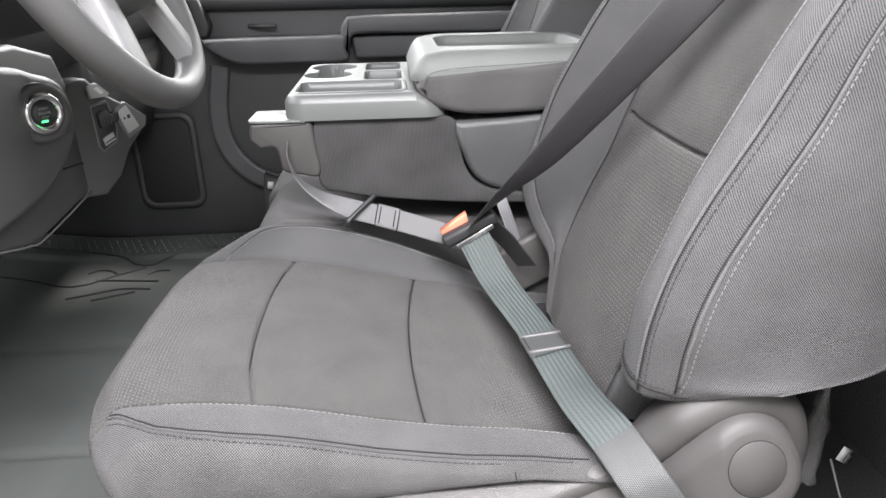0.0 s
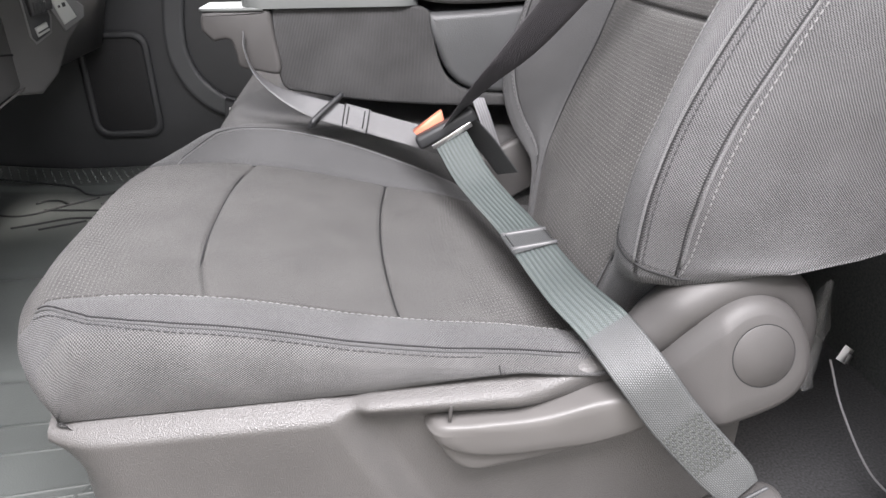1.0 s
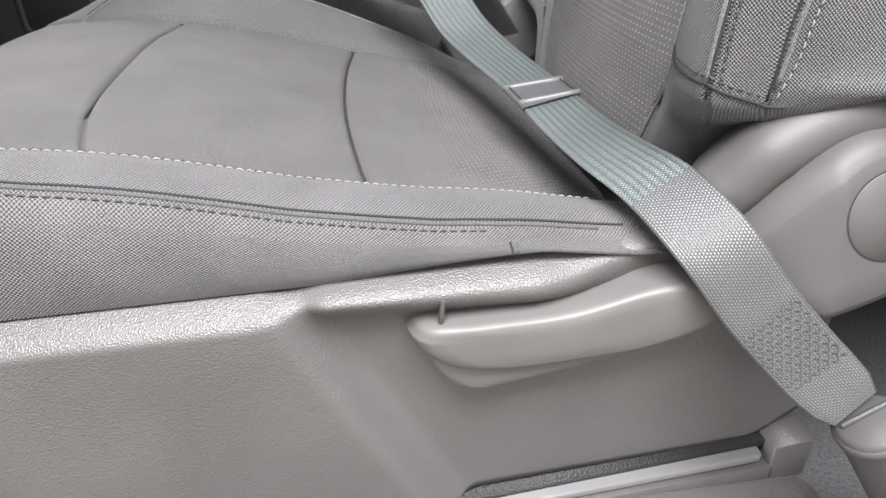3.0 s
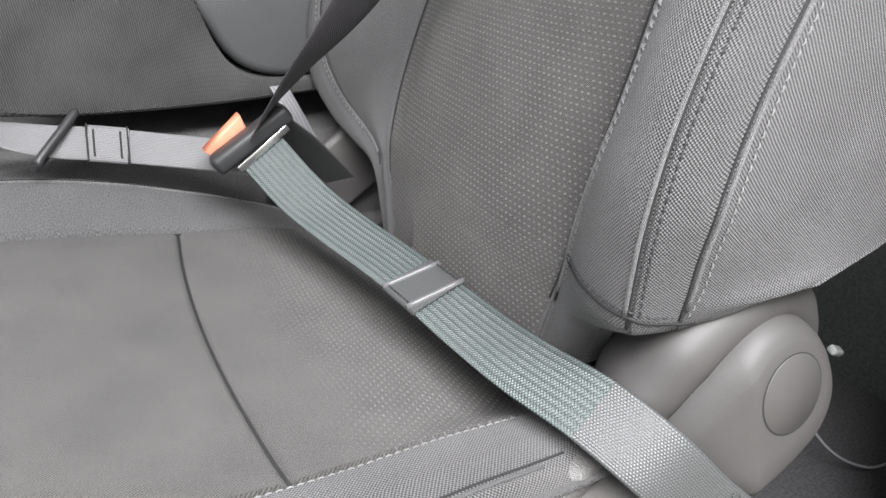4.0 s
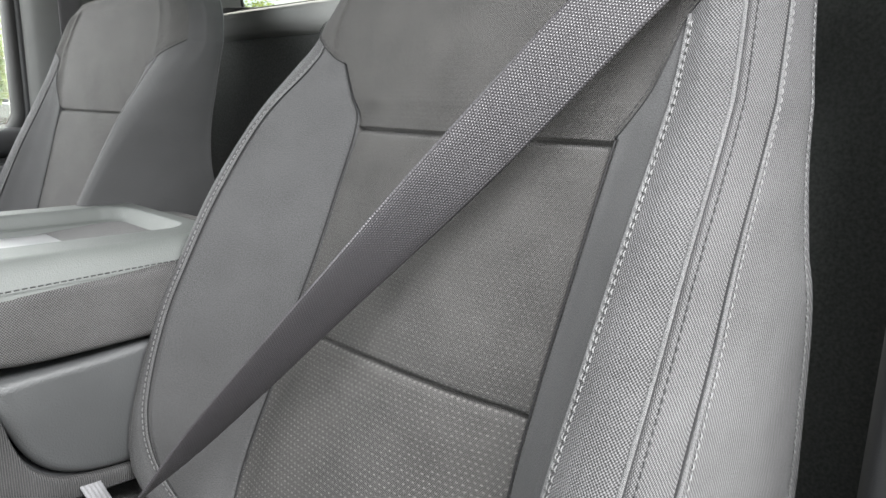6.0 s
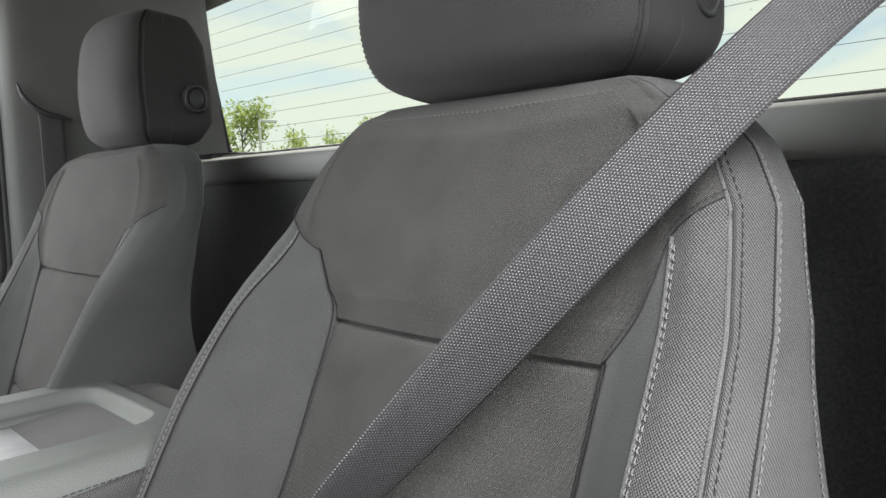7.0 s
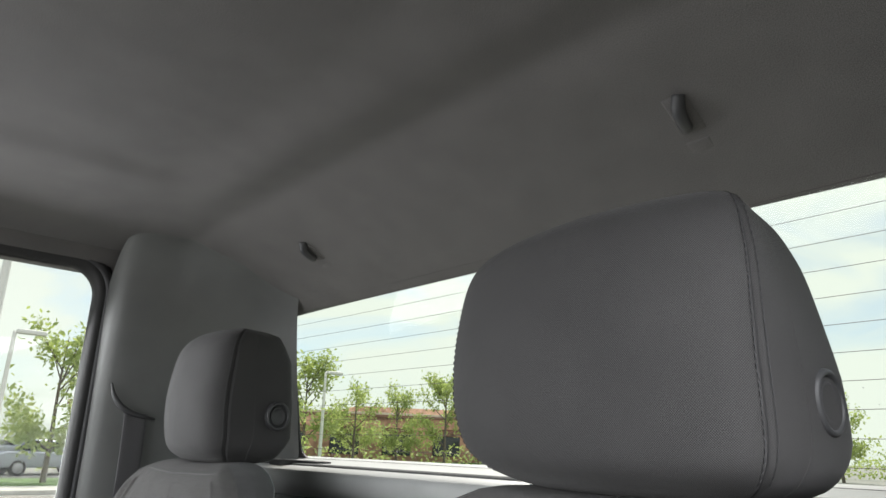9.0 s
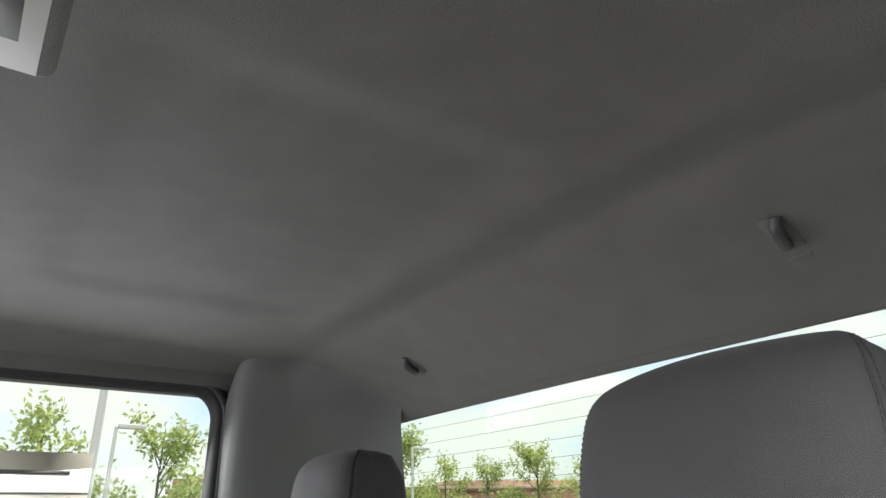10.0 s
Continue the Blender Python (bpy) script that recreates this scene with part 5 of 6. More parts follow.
part("rim", tube([axis0 + (axis1 - axis0) * t for t in (0.03, 0.045, 0.07, 0.085)], [0.0225, 0.0246, 0.0246, 0.0225], 0, 24), M_SMOOTH, anchor)
part("plate", box((0.036, 0.004, 0.014), (0.650, 0.476, 0.783), 0.0018, 2, (0, -31, 0)), M_CHARCOAL, anchor)
part("bolt", tube([axis1, axis1 + np.array([0.012, 0, -0.03])], 0.006, 4), M_STEEL, anchor)

centre_belt = thing("centre_seat_belt", (0.27, 1.07, 1.0), "light grey centre seat belt with black guide loop", "seat belt")
cb = smooth_line([(0.135, 1.117, 1.118), (0.137, 1.100, 1.100), (0.150, 1.090, 1.070), (0.185, 1.080, 1.042), (0.235, 1.076, 1.019), (0.29, 1.072, 1.003), (0.35, 1.064, 0.985), (0.405, 1.045, 0.972), (0.44, 1.03, 0.962)], 80)
ca = smooth_line([(-0.1, 0.9, -0.2), (-0.1, 0.9, -0.2), (-0.05, 0.9, -0.1), (0.0, 0.85, 0.2), (0.12, 0.65, 0.6), (0.2, 0.55, 0.8), (0.2, 0.5, 0.85), (0.2, 0.5, 0.85), (0.2, 0.5, 0.85)], 80)
part("strap", strap(cb, ca, 0.036), M_BELT_GREY, centre_belt)
part("keeper", strap(cb[47:54] + (0, -0.002, 0.001), ca[47:54], 0.039, 0.006), M_BELT_GREY, centre_belt)
for q in (48, 52):
    c, a = cb[q], ca[q] / np.linalg.norm(ca[q])
    part("keeper_seam", tube([c - a * 0.014 + np.array([0, -0.005, 0.003]), c + a * 0.014 + np.array([0, -0.005, 0.003])], 0.001, 6, 6), M_DARK_THREAD_SHADE, centre_belt)
for q in (47, 53):
    c, a = cb[q], ca[q] / np.linalg.norm(ca[q])
    part("keeper_edge", tube([c - a * 0.0205 + np.array([0, -0.004, 0.002]), c + a * 0.0205 + np.array([0, -0.004, 0.002])], 0.0012, 6, 6), M_DARK_THREAD_SHADE, centre_belt)
c = cb[42]
a = ca[42] / np.linalg.norm(ca[42])
o = np.array([0.25, -0.85, 0.3])
o = o - a * np.dot(o, a)
o /= np.linalg.norm(o)
d = cb[44] - cb[40]
d = d / np.linalg.norm(d) * 0.016
part("guide_loop", tube([c + a * 0.028 + d + o * 0.004, c + a * 0.026 + d + o * 0.009, c - a * 0.024 - d + o * 0.010, c - a * 0.028 - d + o * 0.004, c - a * 0.026 - d - o * 0.006, c + a * 0.026 + d - o * 0.006, c + a * 0.028 + d + o * 0.004], 0.0044, 60, 10), M_BLACK, centre_belt, "black plastic belt guide loop")
pull = thing("latch_strap", (0.5, 1.12, 1.0), "pale grey webbing latch strap below the console", "strap")
part("strap", strap(smooth_line([(0.490, 1.125, 1.020), (0.495, 1.112, 1.004), (0.505, 1.105, 0.975), (0.52, 1.10, 0.93)], 20), [(0.9, 0.25, 0.2)] * 20, 0.021, 0.002), M_PALE_WEB, pull)


# ---- cab shell ----
def ceiling_z(X, Y):
    z = 2.075 - 0.045 * np.abs((Y - 1.27) / 0.80) ** 5 * (1 - 0.8 * np.clip((X - 0.85) / 0.25, 0, 1))
    z = z - 0.136 * np.clip((X - 0.80) / 0.32, 0, 1) ** 1.5
    z = z - 0.008 * np.exp(-((X - 0.765) / 0.045) ** 2) * np.clip((1.75 - Y) / 0.2, 0, 1)
    z = z - 0.010 * np.exp(-((X - 0.845) / 0.025) ** 2) * -0.6
    z = z + 0.006 * soft_step(rounded_box_dist(X, Y, 0.285, 0.70, 0.93, 1.61, 0.05), 0.08)
    return z


xs, ys = np.linspace(-0.45, 1.125, 120), np.linspace(0.47, 2.07, 100)
X, Y = np.meshgrid(xs, ys, indexing="ij")
tagged(part("ceiling", sheet(np.stack([X, Y, ceiling_z(X, Y)], -1)), M_HEADLINER), "dark grey felt headliner", "ceiling", "", "structure")
tagged(part("roof_skin", box((1.75, 1.80, 0.02), (0.34, 1.27, 2.125), 0.004), M_BODY), "painted truck roof panel", "roof", "", "structure")


def quarter_trim(side, parent):
    """Moulded trim from the door opening round the corner to the back window."""
    mirror = lambda y: y if side > 0 else 2.54 - y
    plan = smooth_line([(0.728, 2.075), (0.731, 2.055), (0.742, 2.035), (0.77, 2.022), (0.85, 2.010), (0.95, 1.995), (1.04, 1.965), (1.09, 1.925), (1.105, 1.905)] if side > 0 else
                       [(0.80, 2.080), (0.803, 2.060), (0.815, 2.045), (0.85, 2.035), (0.92, 2.03), (1.0, 2.02), (1.06, 2.01), (1.09, 2.00), (1.105, 1.99)], 60)
    rows = []
    steps = [(t, 0.0) for t in np.linspace(0, 1, 44)] + [(1.0, a) for a in np.linspace(0, math.pi / 2, 24)[1:]]
    radius = 0.13 if side > 0 else 0.03
    for t, a in steps:
        row = []
        for x, y in plan:
            k = float(np.clip((x - 0.95) / 0.155, 0, 1))
            top = float(ceiling_z(np.array(x - radius * 0.35 * k), np.array(y - 0.03 - radius * (1 - 0.3 * k)))) - radius + 0.003
            z = 0.62 + (top - 0.62) * t + radius * math.sin(a)
            turn_in = radius * (1 - math.cos(a))
            lean = 0.030 * np.clip((z - 1.6) / 0.4, 0, 1) ** 1.5
            back = float(np.interp(z, [1.2, 1.61, 1.95], [0.055, 0.055, 0.0])) * np.clip((x - 0.80) / 0.3, 0, 1)
            row.append((x + back - turn_in * 0.35 * k, mirror(y - lean - turn_in * (1 - 0.3 * k)), z))
        rows.append(row)
    slots = np.repeat(np.array([1 if t < 0.74 else 0 for t, _ in steps[:-1]])[:, None], 59, 1)
    return part("quarter_trim", sheet(rows, flip=side < 0, mats=slots if side < 0 else None), [M_TRIM, M_CHARCOAL], parent)


def ring(centre, u, v, inner, outer, r_in, r_out, thick, name, mats, parent, label=""):
    """A flat frame with rounded corners; inner and outer are half sizes along the unit vectors u and v."""
    c, u, v = (np.asarray(q, float) for q in (centre, u, v))
    n = np.cross(u, v)

    def loop(h, r):
        pts = []
        for sx, sy, a0 in ((1, 1, 0), (-1, 1, 90), (-1, -1, 180), (1, -1, 270)):
            for a in np.linspace(a0, a0 + 90, 9):
                pts.append(c + u * (sx * (h[0] - r) + r * math.cos(radians(a))) + v * (sy * (h[1] - r) + r * math.sin(radians(a))))
        return np.array(pts)
    a, b = loop(inner, r_in), loop(outer, r_out)
    m = (a * 0.7 + b * 0.3)
    return part(name, sheet([a, a + n * thick, m + n * thick * 1.3, b + n * thick, b, a], closed=True), mats, parent, label)


rear = thing("wall_rear", (1.1, 1.27, 0.62), "dark rear cab wall with wide back window and pale ledge", "wall", "", "structure")
part("lower_panel", box((0.03, 1.60, 1.0), (1.085, 1.27, 1.10), 0.004), M_FELT, rear, "black felt rear panel")
shelf = [(1.175, 1.612), (1.16, 1.606), (1.10, 1.600), (1.058, 1.594), (1.046, 1.588), (1.042, 1.578), (1.043, 1.560), (1.050, 1.545), (1.075, 1.535), (1.19, 1.535), (1.19, 1.60)]
part("window_ledge", prism([tuple(p) for p in shelf], "y", 0.50, 2.04, 0.0), M_LEDGE, rear, "pale grey moulded ledge")
quarter_trim(1, rear)
quarter_trim(-1, rear)
window = thing("window_1", (1.13, 1.27, 1.61), "wide rear window with thin heating wires", "window", "", "structure")
wc, wu = np.array([1.133, 1.205, 1.779]), np.array([0, -1, 0])
wv = np.array([1.102 - 1.164, 0, 1.950 - 1.608])
wh = np.linalg.norm(wv) / 2
wv = wv / np.linalg.norm(wv)
ring(wc, wu, wv, (0.698, wh), (0.80, wh + 0.012), 0.035, 0.02, -0.004, "window_frame", M_RUBBER, window, "black window border")
glass_rows = [[wc + wu * a + wv * b + np.array([0.018 * (1 - (a / 0.7) ** 2) + 0.008, 0, 0]) for a in np.linspace(-0.72, 0.72, 20)] for b in (-wh - 0.02, wh + 0.02)]
pane = part("pane", sheet(glass_rows), M_GLASS, window)
pane.visible_shadow = False
for k in range(11):
    b = -wh + 0.022 + k * (2 * wh - 0.034) / 10
    part("heating_wire", tube([wc + wu * a + wv * b + np.array([0.012 * (1 - (a / 0.7) ** 2) + 0.0, 0, 0]) for a in np.linspace(-0.68, 0.68, 12)], 0.0004, 0, 4), M_WIRE, window)
drops = random.Random(11)
V, F = [], []
for i in range(70):
    a, b = drops.uniform(-0.62, 0.62), -wh + 0.012 + 0.10 * drops.random() ** 1.8
    r = drops.uniform(0.0004, 0.0009)
    o = wc + wu * a + wv * b + np.array([0.020 + 0.018 * (1 - (a / 0.7) ** 2) - 0.018, 0, 0])
    s0 = len(V)
    V += [tuple(o + np.array([-0.0012, 0, 0]))] + [tuple(o + r * (math.cos(q) * wu + math.sin(q) * wv)) for q in np.linspace(0, 2 * math.pi, 6, endpoint=False)]
    F += [(s0, s0 + 1 + j, s0 + 1 + (j + 1) % 6) for j in range(6)]
me = bpy.data.meshes.new("drops")
me.from_pydata(V, [], F)
tagged(part("rain_drops", me, M_DROP, window), "", "", "", "stuff")
part("tether_cover", prism([(1.06, 1.86), (1.115, 1.70), (1.06, 1.80)], "z", 1.594, 1.606, 0.002), M_BLACK, rear)

side = thing("wall_passenger", (0.2, 2.07, 0.62), "passenger side of the cab around the door", "wall", "", "structure")
part("roof_rail", prism([(2.02, 2.06), (2.045, 2.010), (2.07, 1.995), (2.12, 1.995), (2.12, 2.10), (2.02, 2.10)], "x", -0.75, 1.2, 0.004), M_HEADLINER, side)
part("outer_quarter", box((0.46, 0.02, 1.5), (0.97, 2.115, 1.35), 0.004), M_BODY, side)
ring((0.052, 2.082, 1.66), (1, 0, 0), (0, 0, 1), (0.655, 0.335), (0.690, 0.385), 0.06, 0.09, 0.028, "door_seal", M_RUBBER, side, "black rubber door seal")
ring((0.057, 2.06, 1.66), (1, 0, 0), (0, 0, 1), (0.668, 0.350), (0.684, 0.368), 0.07, 0.08, 0.012, "seal_lip", M_CHARCOAL, side)
door_window = thing("window_2", (0.04, 2.09, 1.33), "passenger door window with a printed price sheet", "window", "", "structure")
pane = part("pane", box((1.36, 0.004, 0.74), (0.03, 2.098, 1.66), 0.0), M_CLEAR, door_window)
pane.visible_shadow = False

# passenger belt hanging on the pillar
pbelt = thing("pillar_belt", (0.80, 2.0, 1.6), "grey passenger belt hanging from a slot in the pillar trim", "seat belt")
part("slot", tube(smooth_line([(0.757, 2.008, 1.750), (0.764, 1.998, 1.722), (0.785, 1.990, 1.697), (0.815, 1.986, 1.686), (0.848, 1.984, 1.680)], 24), [0.002 + 0.0045 * math.sin(math.pi * i / 23) for i in range(24)], 0, 10), M_CHARCOAL, pbelt)
part("strap", strap(smooth_line([(0.812, 2.000, 1.69), (0.812, 1.994, 1.62), (0.815, 1.994, 1.40), (0.818, 1.994, 1.10)], 30), [(1, 0, 0)] * 30, 0.046), M_BELT_SHADED, pbelt)

for xx, yy in ((0.985, 1.63), (0.98, 0.812)):
    hook = thing("coat_hook", (xx, yy, 2.0), "dark plastic hook recessed in the headliner", "coat hook", "ceiling hooks")
    zc = float(ceiling_z(np.array(xx), np.array(yy)))
    part("base", box((0.058, 0.030, 0.008), (xx, yy, zc + 0.002), 0.0038, 3, (0, 26, 0)), M_HEADLINER, hook)
    part("hook_arm", tube([(xx - 0.025, yy - 0.008, zc + 0.012), (xx - 0.02, yy - 0.004, zc - 0.002), (xx - 0.005, yy, zc - 0.010), (xx + 0.01, yy + 0.003, zc - 0.012)], 0.008, 16), M_CHARCOAL, hook)
    part("end_pad", box((0.03, 0.03, 0.006), (xx + 0.050, yy + 0.004, zc - 0.022), 0.0028, 3, (0, 24, 0)), M_HEADLINER, hook)

visor = thing("sun_visor", (0.1, 0.77, 1.95), "grey felt sun visor with white warning label", "sun visor")
part("board", box((0.29, 0.29, 0.018), (0.091, 0.705, 1.958), 0.008, 3), M_HEADLINER, visor)
lab = part("label", box((0.11, 0.12, 0.0006), (0.172, 0.783, 1.9485), 0.0), M_WHITE, visor, "white printed warning label")
part("print_block", box((0.020, 0.07, 0.0004), (0.206, 0.779, 1.9480), 0.0), M_PRINT, lab)
for k in range(5):
    part("print_bar", box((0.004, 0.085 - 0.01 * (k % 3), 0.0004), (0.186 - 0.010 * k, 0.783, 1.9480), 0.0), M_PRINT, lab)

sheet_ob = thing("price_sheet", (0.36, 2.09, 1.6), "cream printed price sheet taped inside the window", "paper")
part("paper", box((0.30, 0.001, 0.40), (0.325, 2.094, 1.655), 0.0), M_SHEET, sheet_ob)
for k in range(9):
    w_ = (0.22, 0.26, 0.18, 0.25, 0.20, 0.24, 0.15, 0.25, 0.22)[k]
    part("text_bar", box((w_, 0.0006, 0.004 if k % 3 else 0.008), (0.325 + 0.02 * (k % 2), 2.0930, 1.815 - 0.040 * k), 0.0), M_PRINT, sheet_ob)
part("text_block", box((0.07, 0.0006, 0.05), (0.42, 2.0930, 1.51), 0.0), M_PRINT, sheet_ob)


# ---- passenger door ----
door = thing("car_door", (0.05, 2.05, 0.7), "dark grey passenger door panel with armrest and speaker grille", "car door")
part("panel", prism([(-0.85, 0.58), (0.72, 0.58), (0.72, 1.32), (-0.85, 1.32)], "y", 2.03, 2.08, 0.006), M_CHARCOAL, door)
part("window_sill", prism([(2.09, 1.345), (2.03, 1.345), (2.005, 1.335), (1.995, 1.31), (2.01, 1.29), (2.05, 1.28), (2.09, 1.28)], "x", -0.7, 0.72, 0.004), M_CHARCOAL, door)
part("armrest", prism([tuple(p) for p in smooth_line([(-0.205, 1.216), (-0.10, 1.219), (0.10, 1.220), (0.187, 1.219), (0.19, 1.185), (0.186, 1.152), (0.05, 1.150), (-0.08, 1.150), (-0.13, 1.160), (-0.175, 1.185)], 50)], "y", 1.945, 2.04, 0.010, 4), M_DOORPAD, door, "dark grey padded door armrest")
part("pull_cup", prism([tuple(p) for p in smooth_line([(0.175, 1.222), (0.19, 1.258), (0.23, 1.270), (0.45, 1.272), (0.70, 1.270), (0.70, 1.225), (0.40, 1.222), (0.25, 1.224), (0.205, 1.212), (0.195, 1.16), (0.185, 1.16)], 70)], "y", 1.955, 2.04, 0.010, 4), M_DOORPAD, door)
part("rear_pad", prism([(0.205, 1.215), (0.70, 1.215), (0.70, 1.155), (0.215, 1.155)], "y", 1.985, 2.04, 0.008, 3), M_DOORPAD, door)
part("lock_lever", tube([(-0.08, 2.03, 1.245), (-0.04, 2.00, 1.247), (0.0, 2.005, 1.246)], 0.006, 14), M_CHARCOAL, door)
part("upper_recess_lip", prism([(-0.20, 1.322), (-0.18, 1.25), (-0.19, 1.222), (-0.215, 1.222), (-0.225, 1.322)], "y", 1.985, 2.04, 0.006, 3), M_CHARCOAL, door)
grille = ring((-0.365, 2.02, 0.868), (1, 0, 0), (0, 0, 1), (0.078, 0.128), (0.095, 0.146), 0.03, 0.04, 0.006, "speaker_frame", M_CHARCOAL, door)
part("speaker_mesh", box((0.165, 0.006, 0.265), (-0.365, 2.024, 0.868), 0.002), M_MESH, door, "black speaker mesh")
part("pocket_rib", strap(smooth_line([(-0.175, 2.022, 1.14), (-0.195, 2.020, 1.02), (-0.19, 2.018, 0.93), (-0.15, 2.015, 0.855), (-0.07, 2.010, 0.80), (0.10, 2.005, 0.775), (0.6, 2.005, 0.775)], 50), smooth_line([(1, 0, 0), (1, 0, 0), (1, 0, 0.3), (0.7, 0, 0.7), (0.3, 0, 1), (0, 0, 1), (0, 0, 1)], 50), 0.055, 0.022), M_DOORPAD, door)
part("pocket", prism([(-0.10, 0.68), (0.66, 0.68), (0.66, 0.80), (0.0, 0.80), (-0.08, 0.83)], "y", 1.965, 2.04, 0.012, 4), M_CHARCOAL, door)
part("tag", box((0.018, 0.002, 0.022), (-0.06, 1.955, 0.80), 0.0, 1, (0, 10, 20)), M_WHITE, door, "small white paper tag")

# ---- dashboard ----
dash = thing("dashboard", (-0.35, 1.27, 0.62), "dark grey dashboard with start button and switches", "dashboard")
part("upper_body", prism([(-0.75, 1.45), (-0.45, 1.47), (-0.30, 1.43), (-0.26, 1.36), (-0.27, 1.28), (-0.34, 1.22), (-0.45, 1.18), (-0.75, 1.18)], "y", 0.50, 2.04, 0.02, 4), M_DASH, dash)
part("glove_box", prism([(-0.55, 1.22), (-0.33, 1.24), (-0.32, 1.18), (-0.38, 0.98), (-0.55, 0.92)], "y", 1.50, 2.0, 0.015, 4), M_DASH, dash)
knee = part("knee_panel", prism([tuple(p) for p in smooth_line([(0.56, 1.29), (0.80, 1.292), (0.94, 1.278), (1.0, 1.262), (1.044, 1.250), (1.070, 1.236), (1.085, 1.213), (1.090, 1.187), (1.082, 1.158), (1.052, 1.136), (1.016, 1.118), (0.945, 1.097), (0.80, 1.088), (0.68, 1.085), (0.56, 1.10)], 80)], "x", -0.32, -0.178, 0.012, 4), M_DASH, dash, "dark knee panel")
part("lower_panel", prism([(0.55, 1.11), (0.80, 1.068), (0.90, 1.042), (0.95, 1.036), (1.165, 1.056), (1.20, 1.10), (1.18, 1.16), (1.13, 1.22), (1.10, 1.275), (1.0, 1.30), (0.55, 1.30)], "x", -0.40, -0.197, 0.008, 3), M_DASH, dash)
part("seam_strip", tube([(-0.194, 0.60, 1.105), (-0.194, 0.80, 1.069), (-0.194, 0.90, 1.043), (-0.194, 0.955, 1.0375), (-0.194, 1.16, 1.0575)], 0.0016, 34, 6), M_PLASTIC, knee)
part("panel_gap", tube([(-0.1965, 1.05, 1.111), (-0.1965, 1.099, 1.105), (-0.1965, 1.143, 1.098)], 0.0014, 12, 6), M_DARK_THREAD_SHADE, knee)


TURN = pose(-0.168, 0.972, 1.211, 0, 0, -32)      # the start button looks towards the driver


def facing_ring(r0, r1, d, lift, name, mats, parent, label=""):
    """A round bezel on the start button's own axis."""
    prof = [(r1, -0.012), (r1, d * 0.6), ((r0 + r1) / 2, d), (r0, d * 0.6), (r0, -0.012)]
    rows = [[tuple(TURN @ Vector((q + lift, r * math.cos(a), r * math.sin(a)))) for a in np.linspace(0, 2 * math.pi, 40, endpoint=False)] for r, q in prof]
    return part(name, sheet(rows, closed=True), mats, parent, label)


start = facing_ring(0.0185, 0.0285, 0.006, 0.002, "start_button", M_CHROME, dash, "chrome ringed start button")
facing_ring(0.0287, 0.041, 0.004, 0.0, "button_surround", M_DASH, start)
part("button_face", tube([tuple(TURN @ Vector((-0.012, 0, 0))), tuple(TURN @ Vector((0.004, 0, 0)))], 0.0178, 3, 32), M_BLACK, start)
lamp_mesh = box((0.001, 0.009, 0.0025), (0.0046, -0.002, -0.0105), 0.0)
bmesh.ops.transform(lamp_mesh, matrix=TURN, verts=lamp_mesh.verts)
part("status_light", lamp_mesh, M_GREEN, start, "small green status light")
for word, dz, size in (("START", 0.0065, 0.0050), ("ENGINE", 0.0005, 0.0050), ("STOP", -0.0052, 0.0042)):
    cu = bpy.data.curves.new("word", "FONT")
    cu.body, cu.size, cu.align_x, cu.align_y = word, size, "CENTER", "CENTER"
    tmp = bpy.data.objects.new("word", cu)
    me = bpy.data.meshes.new_from_object(tmp)
    me.transform(TURN @ Matrix.Translation((0.0047, 0, dz)) @ Matrix(((0, 0, 1), (1, 0, 0), (0, 1, 0))).to_4x4())
    part("lettering", me, M_PRINT_PALE, start, "", False)
    bpy.data.objects.remove(tmp)


def on_stack(name, outline, d0, d1, bevel, mats, parent, label=""):
    """A plate on the slanted switch panel beside the column: an outline along the panel and in height, from depth d0 out to d1."""
    bm = prism(outline, "x", d0, d1, bevel, 2)
    bmesh.ops.transform(bm, matrix=pose(-0.150, 1.168, 1.170, 0, 0, -42), verts=bm.verts)
    return part(name, bm, mats, parent, label)


stack = on_stack("switch_panel", [(-0.09, 0.05), (-0.05, 0.062), (-0.035, 0.062), (-0.012, 0.035), (0.018, 0.015), (0.052, -0.0105), (0.0496, -0.027), (0.016, -0.061), (-0.008, -0.104), (-0.039, -0.130), (-0.09, -0.125)], -0.05, 0.0, 0.006, M_DASH, dash)
on_stack("port_lip", [(-0.005, 0.003), (0.002, 0.013), (0.019, 0.018), (0.051, -0.0105), (0.0485, -0.0265), (0.0145, -0.044)], -0.01, 0.003, 0.002, M_SPOKE, stack)
on_stack("switch_frame", [(-0.040, 0.020), (-0.011, 0.026), (-0.008, 0.016), (-0.001, -0.020), (-0.006, -0.044), (-0.032, -0.058), (-0.039, -0.047)], -0.01, 0.002, 0.001, M_SPOKE, stack)
on_stack("switch_bezel", [(-0.0378, 0.0175), (-0.0122, 0.0225), (-0.0109, 0.0154), (-0.0041, -0.020), (-0.0089, -0.0418), (-0.032, -0.054), (-0.0365, -0.0463)], -0.01, 0.0032, 0.001, M_BLACK, stack)
rocker = on_stack("rocker_switch", [(-0.0344, 0.0064), (-0.0224, 0.0126), (-0.0108, 0.0037), (-0.0111, -0.0143), (-0.0326, -0.017)], 0.0, 0.014, 0.003, M_CHARCOAL, stack, "black rocker switch")
for k in range(4):
    q = -0.030 + 0.005 * k
    on_stack("rocker_rib", [(q, 0.002), (q + 0.0018, 0.002), (q + 0.0018, -0.013), (q, -0.013)], 0.013, 0.0152, 0.0004, M_BLACK, rocker)
